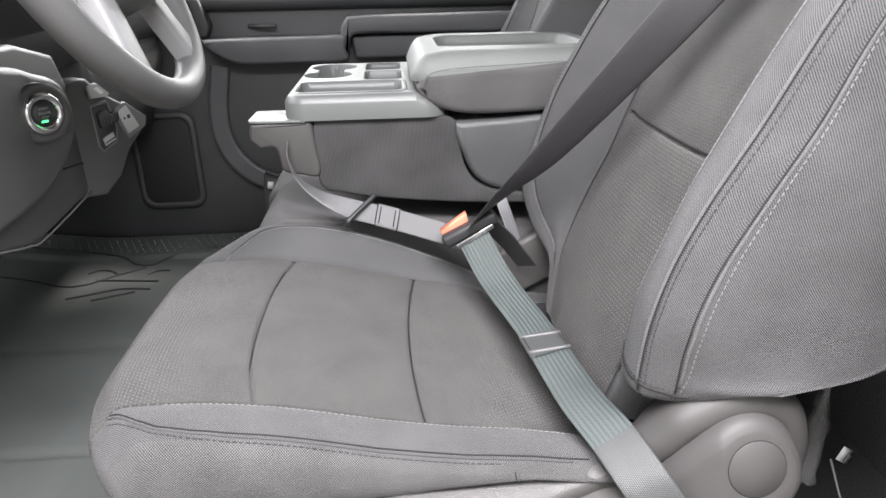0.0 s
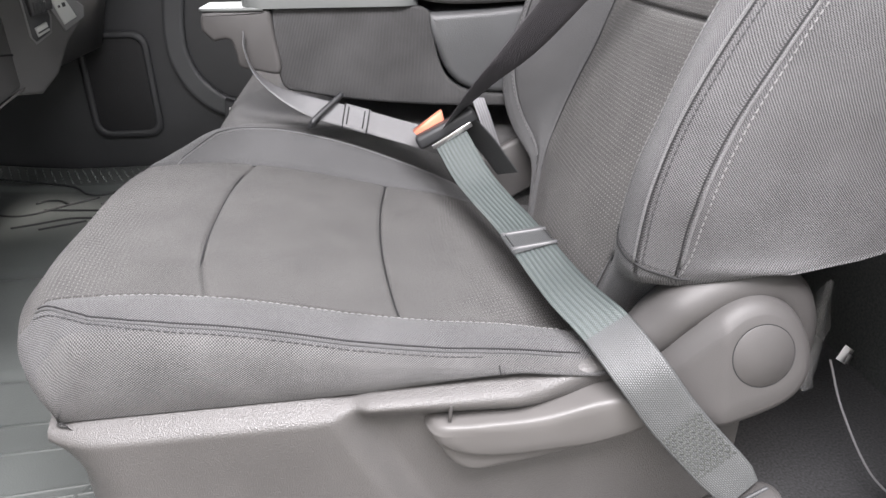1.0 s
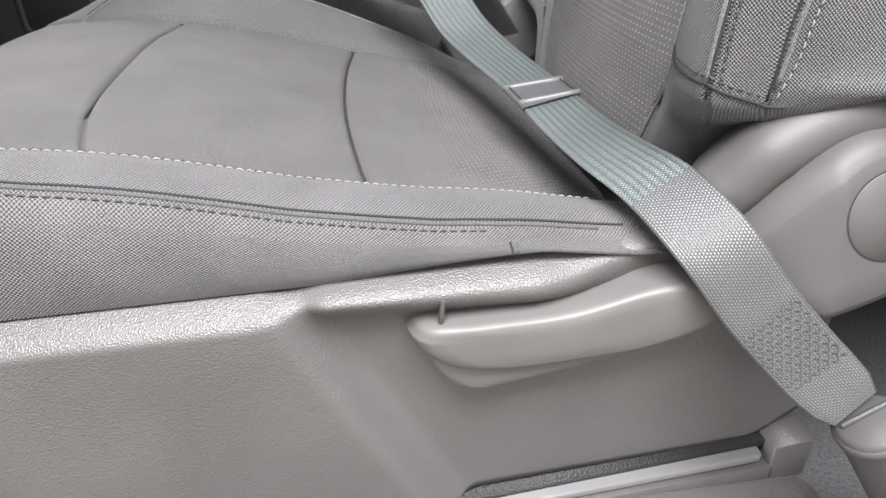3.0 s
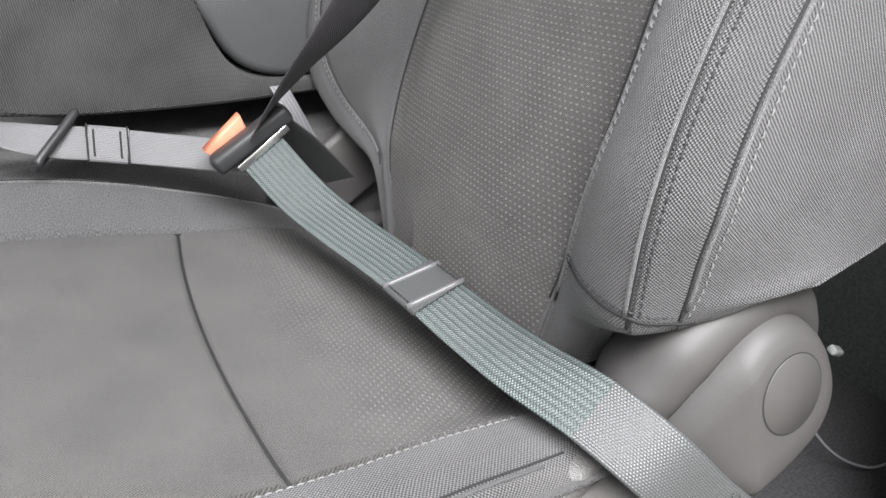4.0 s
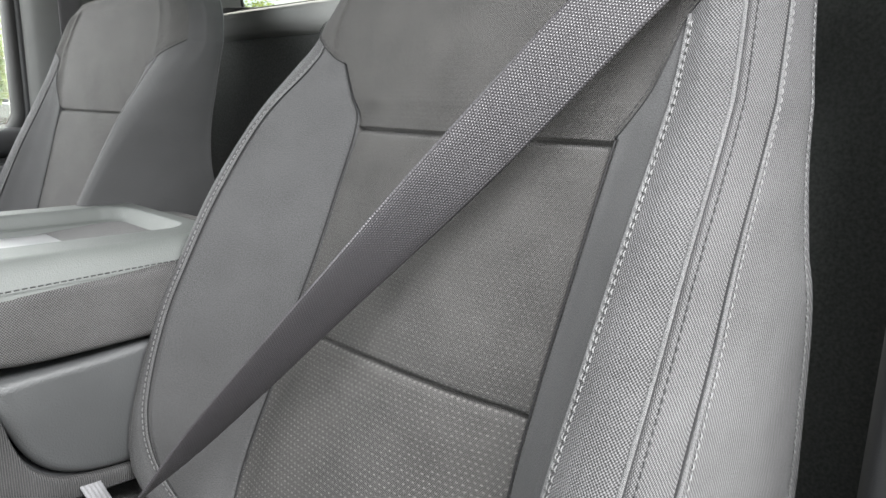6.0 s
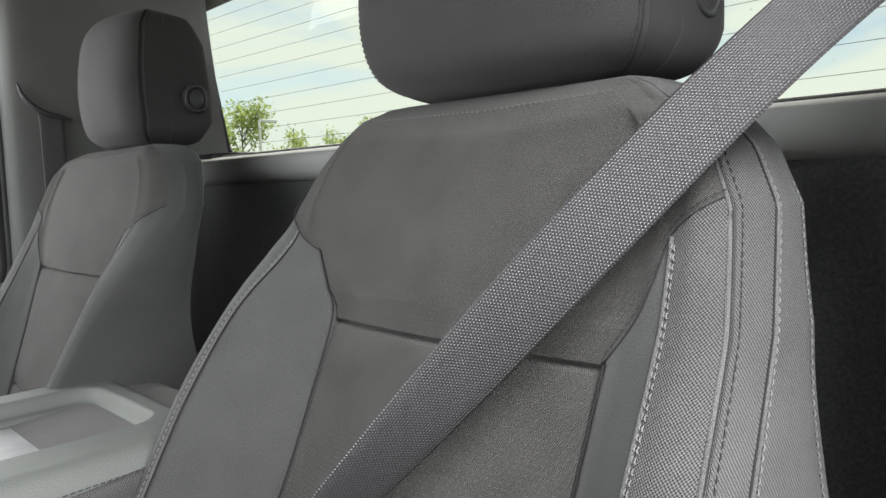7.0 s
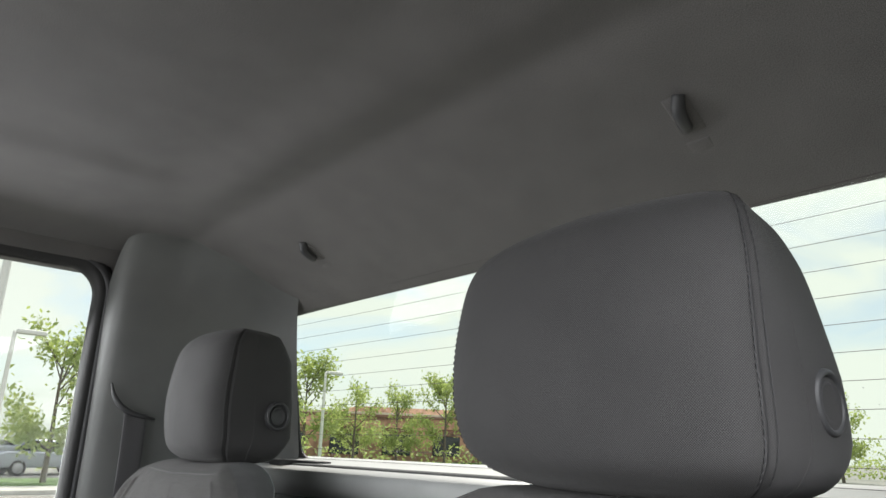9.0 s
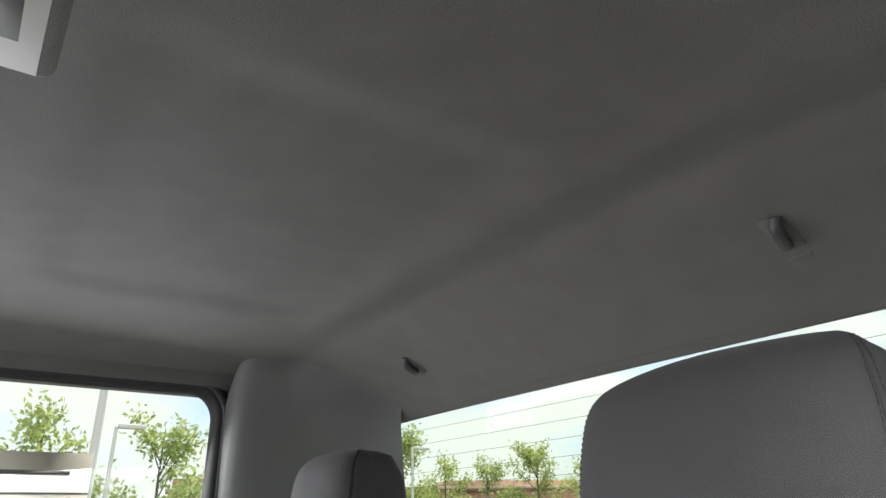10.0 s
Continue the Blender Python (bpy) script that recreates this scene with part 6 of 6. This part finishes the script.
on_stack("rocker_tip", [(-0.0102, 0.0063), (0.0017, 0.0064), (0.0001, -0.0097), (-0.0105, -0.0117)], 0.0, 0.010, 0.002, M_BLACK, stack)
dial = on_stack("dial", [(-0.0311, -0.0345), (-0.0121, -0.0269), (-0.0092, -0.0394), (-0.0287, -0.0478)], 0.0, 0.007, 0.003, M_LEDGE, stack, "silver dimmer dial")
on_stack("dial_slot", [(-0.0285, -0.0405), (-0.0115, -0.0337), (-0.0110, -0.0357), (-0.0280, -0.0425)], 0.005, 0.0078, 0.0003, M_CHARCOAL, dial)
usb = on_stack("usb_panel", [(0.0014, 0.0046), (0.0182, 0.0131), (0.0352, -0.0247), (0.0137, -0.0342)], 0.0, 0.006, 0.0015, M_LEDGE, stack, "grey charging port panel")
for h, z, e in ((0.0108, -0.0078, 0.0016), (0.0182, -0.0056, 0.0026)):
    on_stack("port", [(h - e, z + e), (h + e, z + e * 1.3), (h + e * 1.3, z - e), (h - e * 0.7, z - e * 1.3)], 0.004, 0.0066, 0.0003, M_BLACK, usb)
module = on_stack("connector_module", [(-0.0406, 0.0514), (-0.0258, 0.0557), (-0.0079, 0.0371), (-0.0125, 0.0324), (-0.0389, 0.0324)], 0.0, 0.012, 0.002, M_LEDGE, stack, "silver connector module")
on_stack("module_label", [(-0.0330, 0.0478), (-0.0262, 0.0500), (-0.0175, 0.0398), (-0.0235, 0.0378)], 0.010, 0.0126, 0.0002, M_WHITE, module)
# Black puts the column's shadow into the colour; widened to fit the view.
part("column_shroud", prism([(-0.36, 1.42), (-0.12, 1.44), (-0.10, 1.40), (-0.13, 1.32), (-0.36, 1.27)], "y", 0.72, 0.985, 0.03, 4), M_BLACK, dash)

wheel = thing("steering_wheel", (-0.01, 0.83, 1.41), "grey leather steering wheel with satin spokes", "steering wheel")
C0, UP, OUT = np.array([-0.018, 0.845, 1.420]), np.array([-0.43, 0, 0.903]), np.array([0.903, 0, 0.43])
AX = np.array([0, 1.0, 0])
rim_rows = []
for a in np.linspace(0, 2 * math.pi, 97):
    e = math.cos(a) * AX + math.sin(a) * UP
    rim_rows.append([C0 + 0.183 * e + 0.017 * math.cos(b) * e + 0.0195 * math.sin(b) * OUT for b in np.linspace(0, 2 * math.pi, 16, endpoint=False)])
rim = part("rim", sheet(rim_rows, closed=True), M_RIM, wheel)


def on_wheel(h, v, out=0.0):
    return C0 + AX * h + UP * v + OUT * out


def wheel_plate(outline, d0, d1, name, mats, label=""):
    pts = smooth_line(outline + [outline[0]], 60)[:-1]
    rows = [[on_wheel(p[0], p[1], d) for p in pts] for d in (d0, d1 - 0.004)]
    c = pts.mean(0)
    rows.append([on_wheel(*(c + (p - c) * 0.95), d1) for p in pts])
    rows.append([on_wheel(*(c + (p - c) * 0.5), d1 + 0.002) for p in pts])
    rows.append([on_wheel(c[0], c[1], d1 + 0.002) for p in pts])
    return part(name, sheet(rows, closed=True), mats, wheel, label)


wheel_plate([(-0.085, 0.05), (0.0, 0.06), (0.085, 0.05), (0.095, -0.01), (0.06, -0.07), (0.0, -0.085), (-0.06, -0.07), (-0.095, -0.01)], -0.03, 0.035, "hub", M_DASH, "dark airbag hub")
for sgn in (-1, 1):
    wheel_plate([(sgn * 0.08, 0.03), (sgn * 0.18, 0.025), (sgn * 0.182, -0.02), (sgn * 0.09, -0.03)], -0.01, 0.012, "spoke", M_CHARCOAL)
    wheel_plate([(sgn * 0.045, -0.06), (sgn * 0.085, -0.05), (sgn * 0.105, -0.10), (sgn * 0.12, -0.148), (sgn * 0.085, -0.168), (sgn * 0.065, -0.12)], -0.008, 0.012, "lower_spoke", M_SPOKE, "satin grey spoke")

# ---- floor ----
tagged(part("floor", box((2.0, 1.72, 0.04), (0.15, 1.26, 0.600), 0.004), M_CARPET), "black carpeted cab floor", "floor", "", "structure")
liner = thing("floor_liner", (-0.3, 1.27, 0.62), "dark grey rubber floor liner with moulded ribs and studs", "floor mat")


def liner_height(X, Y):
    z = 0.632 + 0.012 * soft_step(np.abs(Y - 1.345) - 0.02, 0.02) * 0 + 0 * X
    z = z + 0.010 * soft_step(Y - 1.83, 0.03)
    z = z + 0.030 * np.clip((-0.50 - X) / 0.30, 0, 1) ** 1.5
    z = z - 0.012 * np.exp(-((Y - 1.345) / 0.012) ** 2) - 0.010 * np.exp(-((Y - 0.985) / 0.010) ** 2)
    return z


relief(-0.80, 0.12, 0.52, 1.99, 150, 260, liner_height, 0.012, M_MAT, liner, "mat")
V, F = [], []
for i in range(40):
    for j in range(6):
        x, y, r = -0.79 + i * 0.0215 + (0.01 if j % 2 else 0), 1.865 + j * 0.021, 0.0042
        b = len(V)
        V += [(x + r * math.cos(q), y + r * math.sin(q), 0.640) for q in np.linspace(0, 2 * math.pi, 8, endpoint=False)]
        V += [(x + 0.6 * r * math.cos(q), y + 0.6 * r * math.sin(q), 0.6455 + 0.030 * max(0, (-0.5 - x) / 0.3) ** 1.5) for q in np.linspace(0, 2 * math.pi, 8, endpoint=False)]
        F += [(b + k, b + (k + 1) % 8, b + 8 + (k + 1) % 8, b + 8 + k) for k in range(8)] + [tuple(range(b + 8, b + 16))]
me = bpy.data.meshes.new("studs")
me.from_pydata(V, [], F)
tagged(part("studs", me, M_MAT, liner), "", "", "", "stuff")
# Raised black tubes put the shade of the mat's grooves into colour.
for run in ([(-0.78, 1.885), (-0.72, 1.879), (-0.50, 1.845), (-0.429, 1.796), (-0.379, 1.786), (-0.344, 1.826), (-0.276, 1.868), (-0.2, 1.875)],
            [(-0.74, 1.70), (-0.653, 1.686), (-0.569, 1.659), (-0.517, 1.670), (-0.461, 1.717), (-0.392, 1.769)],
            [(-0.531, 1.587), (-0.466, 1.614), (-0.41, 1.634), (-0.336, 1.626)], [(-0.464, 1.573), (-0.37, 1.613)],
            [(-0.536, 1.74), (-0.515, 1.76), (-0.483, 1.756), (-0.455, 1.731)], [(-0.371, 1.721), (-0.35, 1.741), (-0.319, 1.741)],
            [(-0.498, 1.696), (-0.329, 1.673)]):
    part("groove", tube([(x, y, 0.6335 + 0.010 * float(soft_step(np.array(y - 1.83), 0.03)) + 0.030 * max(0, (-0.50 - x) / 0.30) ** 1.5) for x, y in run], 0.0030, 40, 6), M_BLACK, liner)
for x0, y0, x1, y1 in ((-0.18, 0.56, -0.02, 0.80), (-0.25, 0.62, 0.06, 0.66), (-0.25, 0.70, 0.05, 0.73), (-0.25, 0.715, 0.05, 0.745), (-0.25, 0.80, 0.05, 0.815), (-0.25, 0.86, 0.05, 0.87), (-0.06, 0.55, 0.04, 0.68)):
    part("rib", tube([(x0, y0, 0.6315), (x1, y1, 0.6315)], 0.0030, 4, 6), M_MAT, liner)

sill = thing("door_sill", (0.3, 0.42, 0.62), "grey textured plastic door sill trim", "door sill")
sill_rows = []
for x in np.linspace(-0.45, 0.72, 60):
    drop = 0.05 * max(0, (x - 0.675) / 0.045) ** 2
    sill_rows.append([(x, y, z - drop) for y, z in ((0.575, 0.600), (0.560, 0.628), (0.552, 0.637), (0.545, 0.640), (0.50, 0.641), (0.46, 0.639), (0.44, 0.634), (0.425, 0.622), (0.40, 0.616), (0.36, 0.612), (0.345, 0.59), (0.34, 0.50))])
part("trim", sheet(sill_rows), M_PLASTIC, sill)

# ---- loose things behind the seat ----
bag = thing("plastic_bag", (0.87, 0.68, 0.63), "crumpled clear plastic wrap with a white tag behind the seat", "plastic bag")
rr = random.Random(7)
crumple = [[(0.855 + 0.011 * math.cos(a) * s + rr.uniform(-.005, .005), 0.70 + 0.011 * math.sin(a) * s + rr.uniform(-.006, .006), 0.72 + t) for a in np.linspace(0, 2 * math.pi, 14, endpoint=False)] for s, t in ((0.2, 0.0), (0.9, 0.01), (1.1, 0.04), (0.8, 0.07), (1.0, 0.10), (0.5, 0.14), (0.15, 0.16))]
wrap = part("wrap", sheet(crumple, closed=True), M_WRAP, bag)
wrap.visible_shadow = False
part("paper_tag", box((0.026, 0.001, 0.020), (0.868, 0.66, 0.800), 0.0, 1, (0, 35, 20)), M_WHITE, bag)
part("tag_print", box((0.012, 0.001, 0.012), (0.873, 0.6588, 0.794), 0.0, 1, (0, 35, 20)), M_PRINT, bag)
cable = thing("cable", (0.95, 0.6, 0.64), "thin pale cable on the rear floor", "cable")
part("wire", tube([(0.855, 0.665, 0.79), (0.87, 0.64, 0.73), (0.90, 0.60, 0.66), (0.94, 0.57, 0.632), (0.99, 0.56, 0.630)], 0.0015, 30, 6), M_SILVERGREY, cable)
part("connector", box((0.022, 0.012, 0.010), (0.98, 0.66, 0.72), 0.003, 2, (20, 30, 0)), M_WHITE, cable)

# ---- front of the cab ----
front = thing("wall_front", (-0.8, 1.27, 0.62), "firewall, pillars and windscreen frame", "wall", "", "structure")
part("firewall", box((0.03, 1.6, 0.9), (-0.83, 1.27, 1.02), 0.004), M_CARPET, front)
part("pillar", tube([(-0.80, 2.06, 1.36), (-0.42, 2.04, 2.06)], 0.04, 8, 12), M_TRIM, front)
part("pillar", tube([(-0.80, 0.48, 1.36), (-0.42, 0.50, 2.06)], 0.04, 8, 12), M_TRIM, front)
part("header", box((0.08, 1.56, 0.05), (-0.44, 1.27, 2.08), 0.01), M_HEADLINER, front)
drv = thing("wall_driver", (0.95, 0.44, 0.62), "driver side body behind the open doorway", "wall", "", "structure")
part("outer_quarter", box((0.44, 0.02, 1.5), (0.98, 0.425, 1.35), 0.004), M_BODY, drv)
part("roof_rail", prism([(0.52, 2.06), (0.495, 2.010), (0.47, 1.995), (0.42, 1.995), (0.42, 2.10), (0.52, 2.10)], "x", -0.75, 1.2, 0.004), M_HEADLINER, drv)
part("belt_guide", box((0.05, 0.02, 0.09), (0.905, 0.470, 1.735), 0.008, 3, (0, 25, 0)), M_TRIM, drv)

# ---- outside ----
tagged(part("ground", sheet([[(x, y, 0.0) for y in (-300, 0, 300)] for x in (-300, 0, 300)]), M_ASPHALT), "pale grey concrete lot", "ground", "", "structure")


def slab(name, x0, x1, y0, y1, z, mats, label, cat):
    return tagged(part(name, box((x1 - x0, y1 - y0, z), ((x0 + x1) / 2, (y0 + y1) / 2, z / 2), 0.02), mats), label, cat, "", "structure")


slab("pavement_1", -20, 40, 24, 26, 0.13, M_CONCRETE, "pale concrete kerb walk", "pavement")
slab("lawn_1", -20, 45, 26, 31, 0.12, M_GRASS, "mown green grass verge", "lawn")
slab("lawn_2", 30, 120, 60, 66, 0.12, M_GRASS, "mown green grass verge", "lawn")
slab("road_1", -40, 60, 31.2, 38, 0.02, M_ROAD, "dark asphalt road", "road")


def leaf_cloud(seed, height, spread, count, crown_from=0.3):
    """Small leaves in loose clumps along the limbs."""
    rg = np.random.default_rng(seed)
    V, F = [], []
    ends = []
    for k in range(15):
        a, t = rg.uniform(0, 2 * math.pi), rg.uniform(crown_from, 1.0)
        reach = spread * (1.15 - 0.75 * abs(t - 0.5) * 1.3) * rg.uniform(0.45, 1.0)
        ends.append((np.array([0, 0, height * max(0.22, t - 0.28)]), np.array([reach * math.cos(a), reach * math.sin(a), height * t])))
    for i in range(count):
        o, e = ends[rg.integers(len(ends))]
        q = rg.uniform(0.45, 1.08)
        c = o + (e - o) * q + rg.normal(size=3) * height * 0.042
        s = height * rg.uniform(0.012, 0.026)
        n1 = rg.normal(size=3); n1 /= np.linalg.norm(n1)
        n2 = np.cross(n1, rg.normal(size=3)); n2 /= np.linalg.norm(n2)
        b = len(V)
        V += [tuple(c - n1 * s), tuple(c + n2 * s * 0.5), tuple(c + n1 * s), tuple(c - n2 * s * 0.5)]
        F.append((b, b + 1, b + 2, b + 3))
    me = bpy.data.meshes.new("leaves")
    me.from_pydata(V, [], F)
    limbs = []
    for o, e in ends[:11]:
        limbs.append((o, e))
    return me, limbs


def tree(seed, height, spread, count=2600):
    t = thing("tree", (0, 0, 0), "young street tree with sparse light green leaves", "tree", "street trees")
    me, limbs = leaf_cloud(seed, height, spread, count)
    part("trunk", tube([(0, 0, -0.05), (0.03, 0.02, height * 0.3), (0.0, 0.05, height * 0.62), (0.02, 0.03, height * 0.93)], np.linspace(0.11, 0.015, 14) * height / 6, 14, 8), M_BARK, t)
    for o, e in limbs:
        part("limb", tube([o, (o * 0.45 + e * 0.55) + np.array([0, 0, -0.04 * height * 0.2]), e], np.linspace(0.035, 0.008, 8) * height / 6, 8, 5), M_BARK, t)
    part("crown", me, M_LEAF, t, "", False)
    return t


base_trees = [tree(3, 6.4, 2.1), tree(5, 5.6, 1.9), tree(9, 6.9, 2.3)]
spots = [(2.6, 28.5, 0, 1.0, 0), (6.6, 28.0, 40, 1.05, 1), (-1.6, 29.0, 120, 1.0, 2), (10.5, 29.5, 200, 1.0, 0), (15.5, 29.0, 80, 0.95, 1),
         (27, 45, 10, 1.05, 2), (31.5, 45, 150, 0.95, 0), (36.5, 46, 60, 1.05, 1), (41, 45, 230, 1.0, 2), (46, 44, 300, 1.0, 0), (23, 47, 260, 1.0, 1),
         (52, 40, 20, 1.1, 2), (58, 33, 70, 1.05, 1), (26, 0.6, 100, 1.0, 2), (60, 20, 100, 1.0, 0), (64, 12, 210, 1.0, 1), (62, 27, 330, 1.0, 2), (54, -4.5, 20, 0.9, 0)]
used = set()
for x, y, r, s, k in spots:
    m = pose(x, y, 0.0, 0, 0, r)
    if k not in used:
        used.add(k)
        base_trees[k].matrix_basis = m
    else:
        c = copy_thing(base_trees[k], m)
        s = s * (1.12 if x > 20 else 1.0)
        c.scale = (s, s, s)


def hedge(name, x0, y0, x1, y1, h, seed):
    rg = np.random.default_rng(seed)
    V, F = [], []
    for i in range(2600):
        t = rg.uniform()
        c = np.array([x0 + (x1 - x0) * t, y0 + (y1 - y0) * t, 0]) + np.array([rg.normal() * 0.7, rg.normal() * 0.7, h * rg.uniform() ** 0.8 * (0.75 + 0.3 * math.sin(t * 23) * math.sin(t * 61))])
        s = rg.uniform(0.10, 0.22)
        n1 = rg.normal(size=3); n1 /= np.linalg.norm(n1)
        n2 = np.cross(n1, rg.normal(size=3)); n2 /= np.linalg.norm(n2)
        b = len(V)
        V += [tuple(c - n1 * s), tuple(c + n2 * s * 0.6), tuple(c + n1 * s), tuple(c - n2 * s * 0.6)]
        F.append((b, b + 1, b + 2, b + 3))
    me = bpy.data.meshes.new("hedge")
    me.from_pydata(V, [], F)
    return tagged(part(name, me, M_LEAF, None, "", False), "row of leafy green shrubs", "shrubs", "", "stuff")


hedge("shrubs", 8, 62, 70, 30, 2.6, 1)
hedge("shrubs", 70, 30, 75, 0, 2.8, 2)
hedge("shrubs", -15, 40, 20, 40, 2.2, 3)

building = thing("shop_building", (52, 74, 0), "low red-brown brick shop building with pale cornice", "building")
part("wall", prism([(0, 0), (46, 0), (46, 6.2), (30, 6.2), (30, 5.2), (12, 5.2), (12, 6.6), (0, 6.6)], "y", 0, 14, 0.0), M_BRICK, building)
part("cornice", box((47, 0.5, 0.5), (23, -0.2, 5.3), 0.05), M_STUCCO, building)
part("roof", box((47, 15, 0.3), (23, 7, 5.15), 0.05), M_ROOF, building)
for k in range(7):
    w = part("window", box((3.4, 0.2, 2.3), (4 + k * 6.2, -0.05, 1.9), 0.02), M_DARKGLASS, building)
    part("awning", prism([(-0.9, 3.3), (0.05, 3.9), (0.05, 3.3)], "x", 2.2 + k * 6.2, 5.8 + k * 6.2, 0.0), M_ROOF, w)
for o in building.children_recursive:
    o.matrix_basis = Matrix.Identity(4)
building.matrix_basis = pose(20, 80, 0, 0, 0, -25)


def light_pole(x, y, h):
    p = thing("street_lamp", (x, y, 0), "tall pale grey lamp post", "street lamp", "lamp posts")
    part("pole", tube([(x, y, 0), (x, y, h * 0.5), (x, y, h)], np.linspace(0.10, 0.06, 10), 10, 10), M_POLE, p)
    part("foot", tube([(x, y, 0), (x, y, 0.5)], 0.22, 3, 14), M_CONCRETE, p)
    part("head", box((0.9, 0.3, 0.15), (x + 0.5, y, h), 0.04), M_POLE, p)


light_pole(2.35, 15.0, 8.0)
light_pole(4.6, 26.5, 5.0)
light_pole(19.0, 30.0, 5.2)


def parked_car(paint, label):
    c = thing("parked_car", (0, 0, 0), label, "car", "parked cars")
    low = [(-2.2, 0.35), (2.2, 0.35), (2.3, 0.55), (2.25, 0.80), (1.9, 0.92), (1.15, 1.0), (-1.9, 1.02), (-2.25, 0.9), (-2.3, 0.55)]
    part("body", prism(low, "y", -0.9, 0.9, 0.08, 3), paint, c)
    top = [(1.2, 0.98), (0.45, 1.50), (-1.2, 1.55), (-1.95, 1.02)]
    cab = part("roof", prism(top, "y", -0.78, 0.78, 0.10, 3), paint, c)
    for sgn in (-1, 1):
        part("side_window", prism([(0.95, 1.05), (0.38, 1.43), (-1.1, 1.46), (-1.6, 1.06)], "y", sgn * 0.785 - 0.01, sgn * 0.785 + 0.01, 0.0), M_DARKGLASS, cab)
    part("rear_window", box((0.02, 1.3, 0.42), (-1.62, 0, 1.28), 0.01, 1, (0, -35, 0)), M_DARKGLASS, cab)
    for x in (-1.4, 1.4):
        for sgn in (-1, 1):
            w = part("wheel", tube([(x, sgn * 0.72, 0.33), (x, sgn * 0.92, 0.33)], 0.33, 3, 24), M_RUBBER, c)
            part("rim", tube([(x, sgn * 0.90, 0.33), (x, sgn * 0.935, 0.33)], 0.21, 3, 18), M_SILVER, w)
    for sgn in (-1, 1):
        part("tail_light", box((0.05, 0.3, 0.16), (-2.27, sgn * 0.68, 0.82), 0.02), M_REDGLASS, c)
    return c


car_a = parked_car(M_CARSILVER, "silver hatchback parked along the kerb")
car_a.matrix_basis = pose(8.3, 36.0, 0, 0, 0, 12)
car_b = parked_car(M_CARWHITE, "white car parked before the shop building")
car_b.matrix_basis = pose(57, 71, 0, 0, 0, -22)
copy_thing(car_b, pose(45, 76, 0, 0, 0, -25))
copy_thing(car_b, pose(66, 55, 0, 0, 0, 60))
copy_thing(car_b, pose(3.5, 44.0, 0, 0, 0, 5))
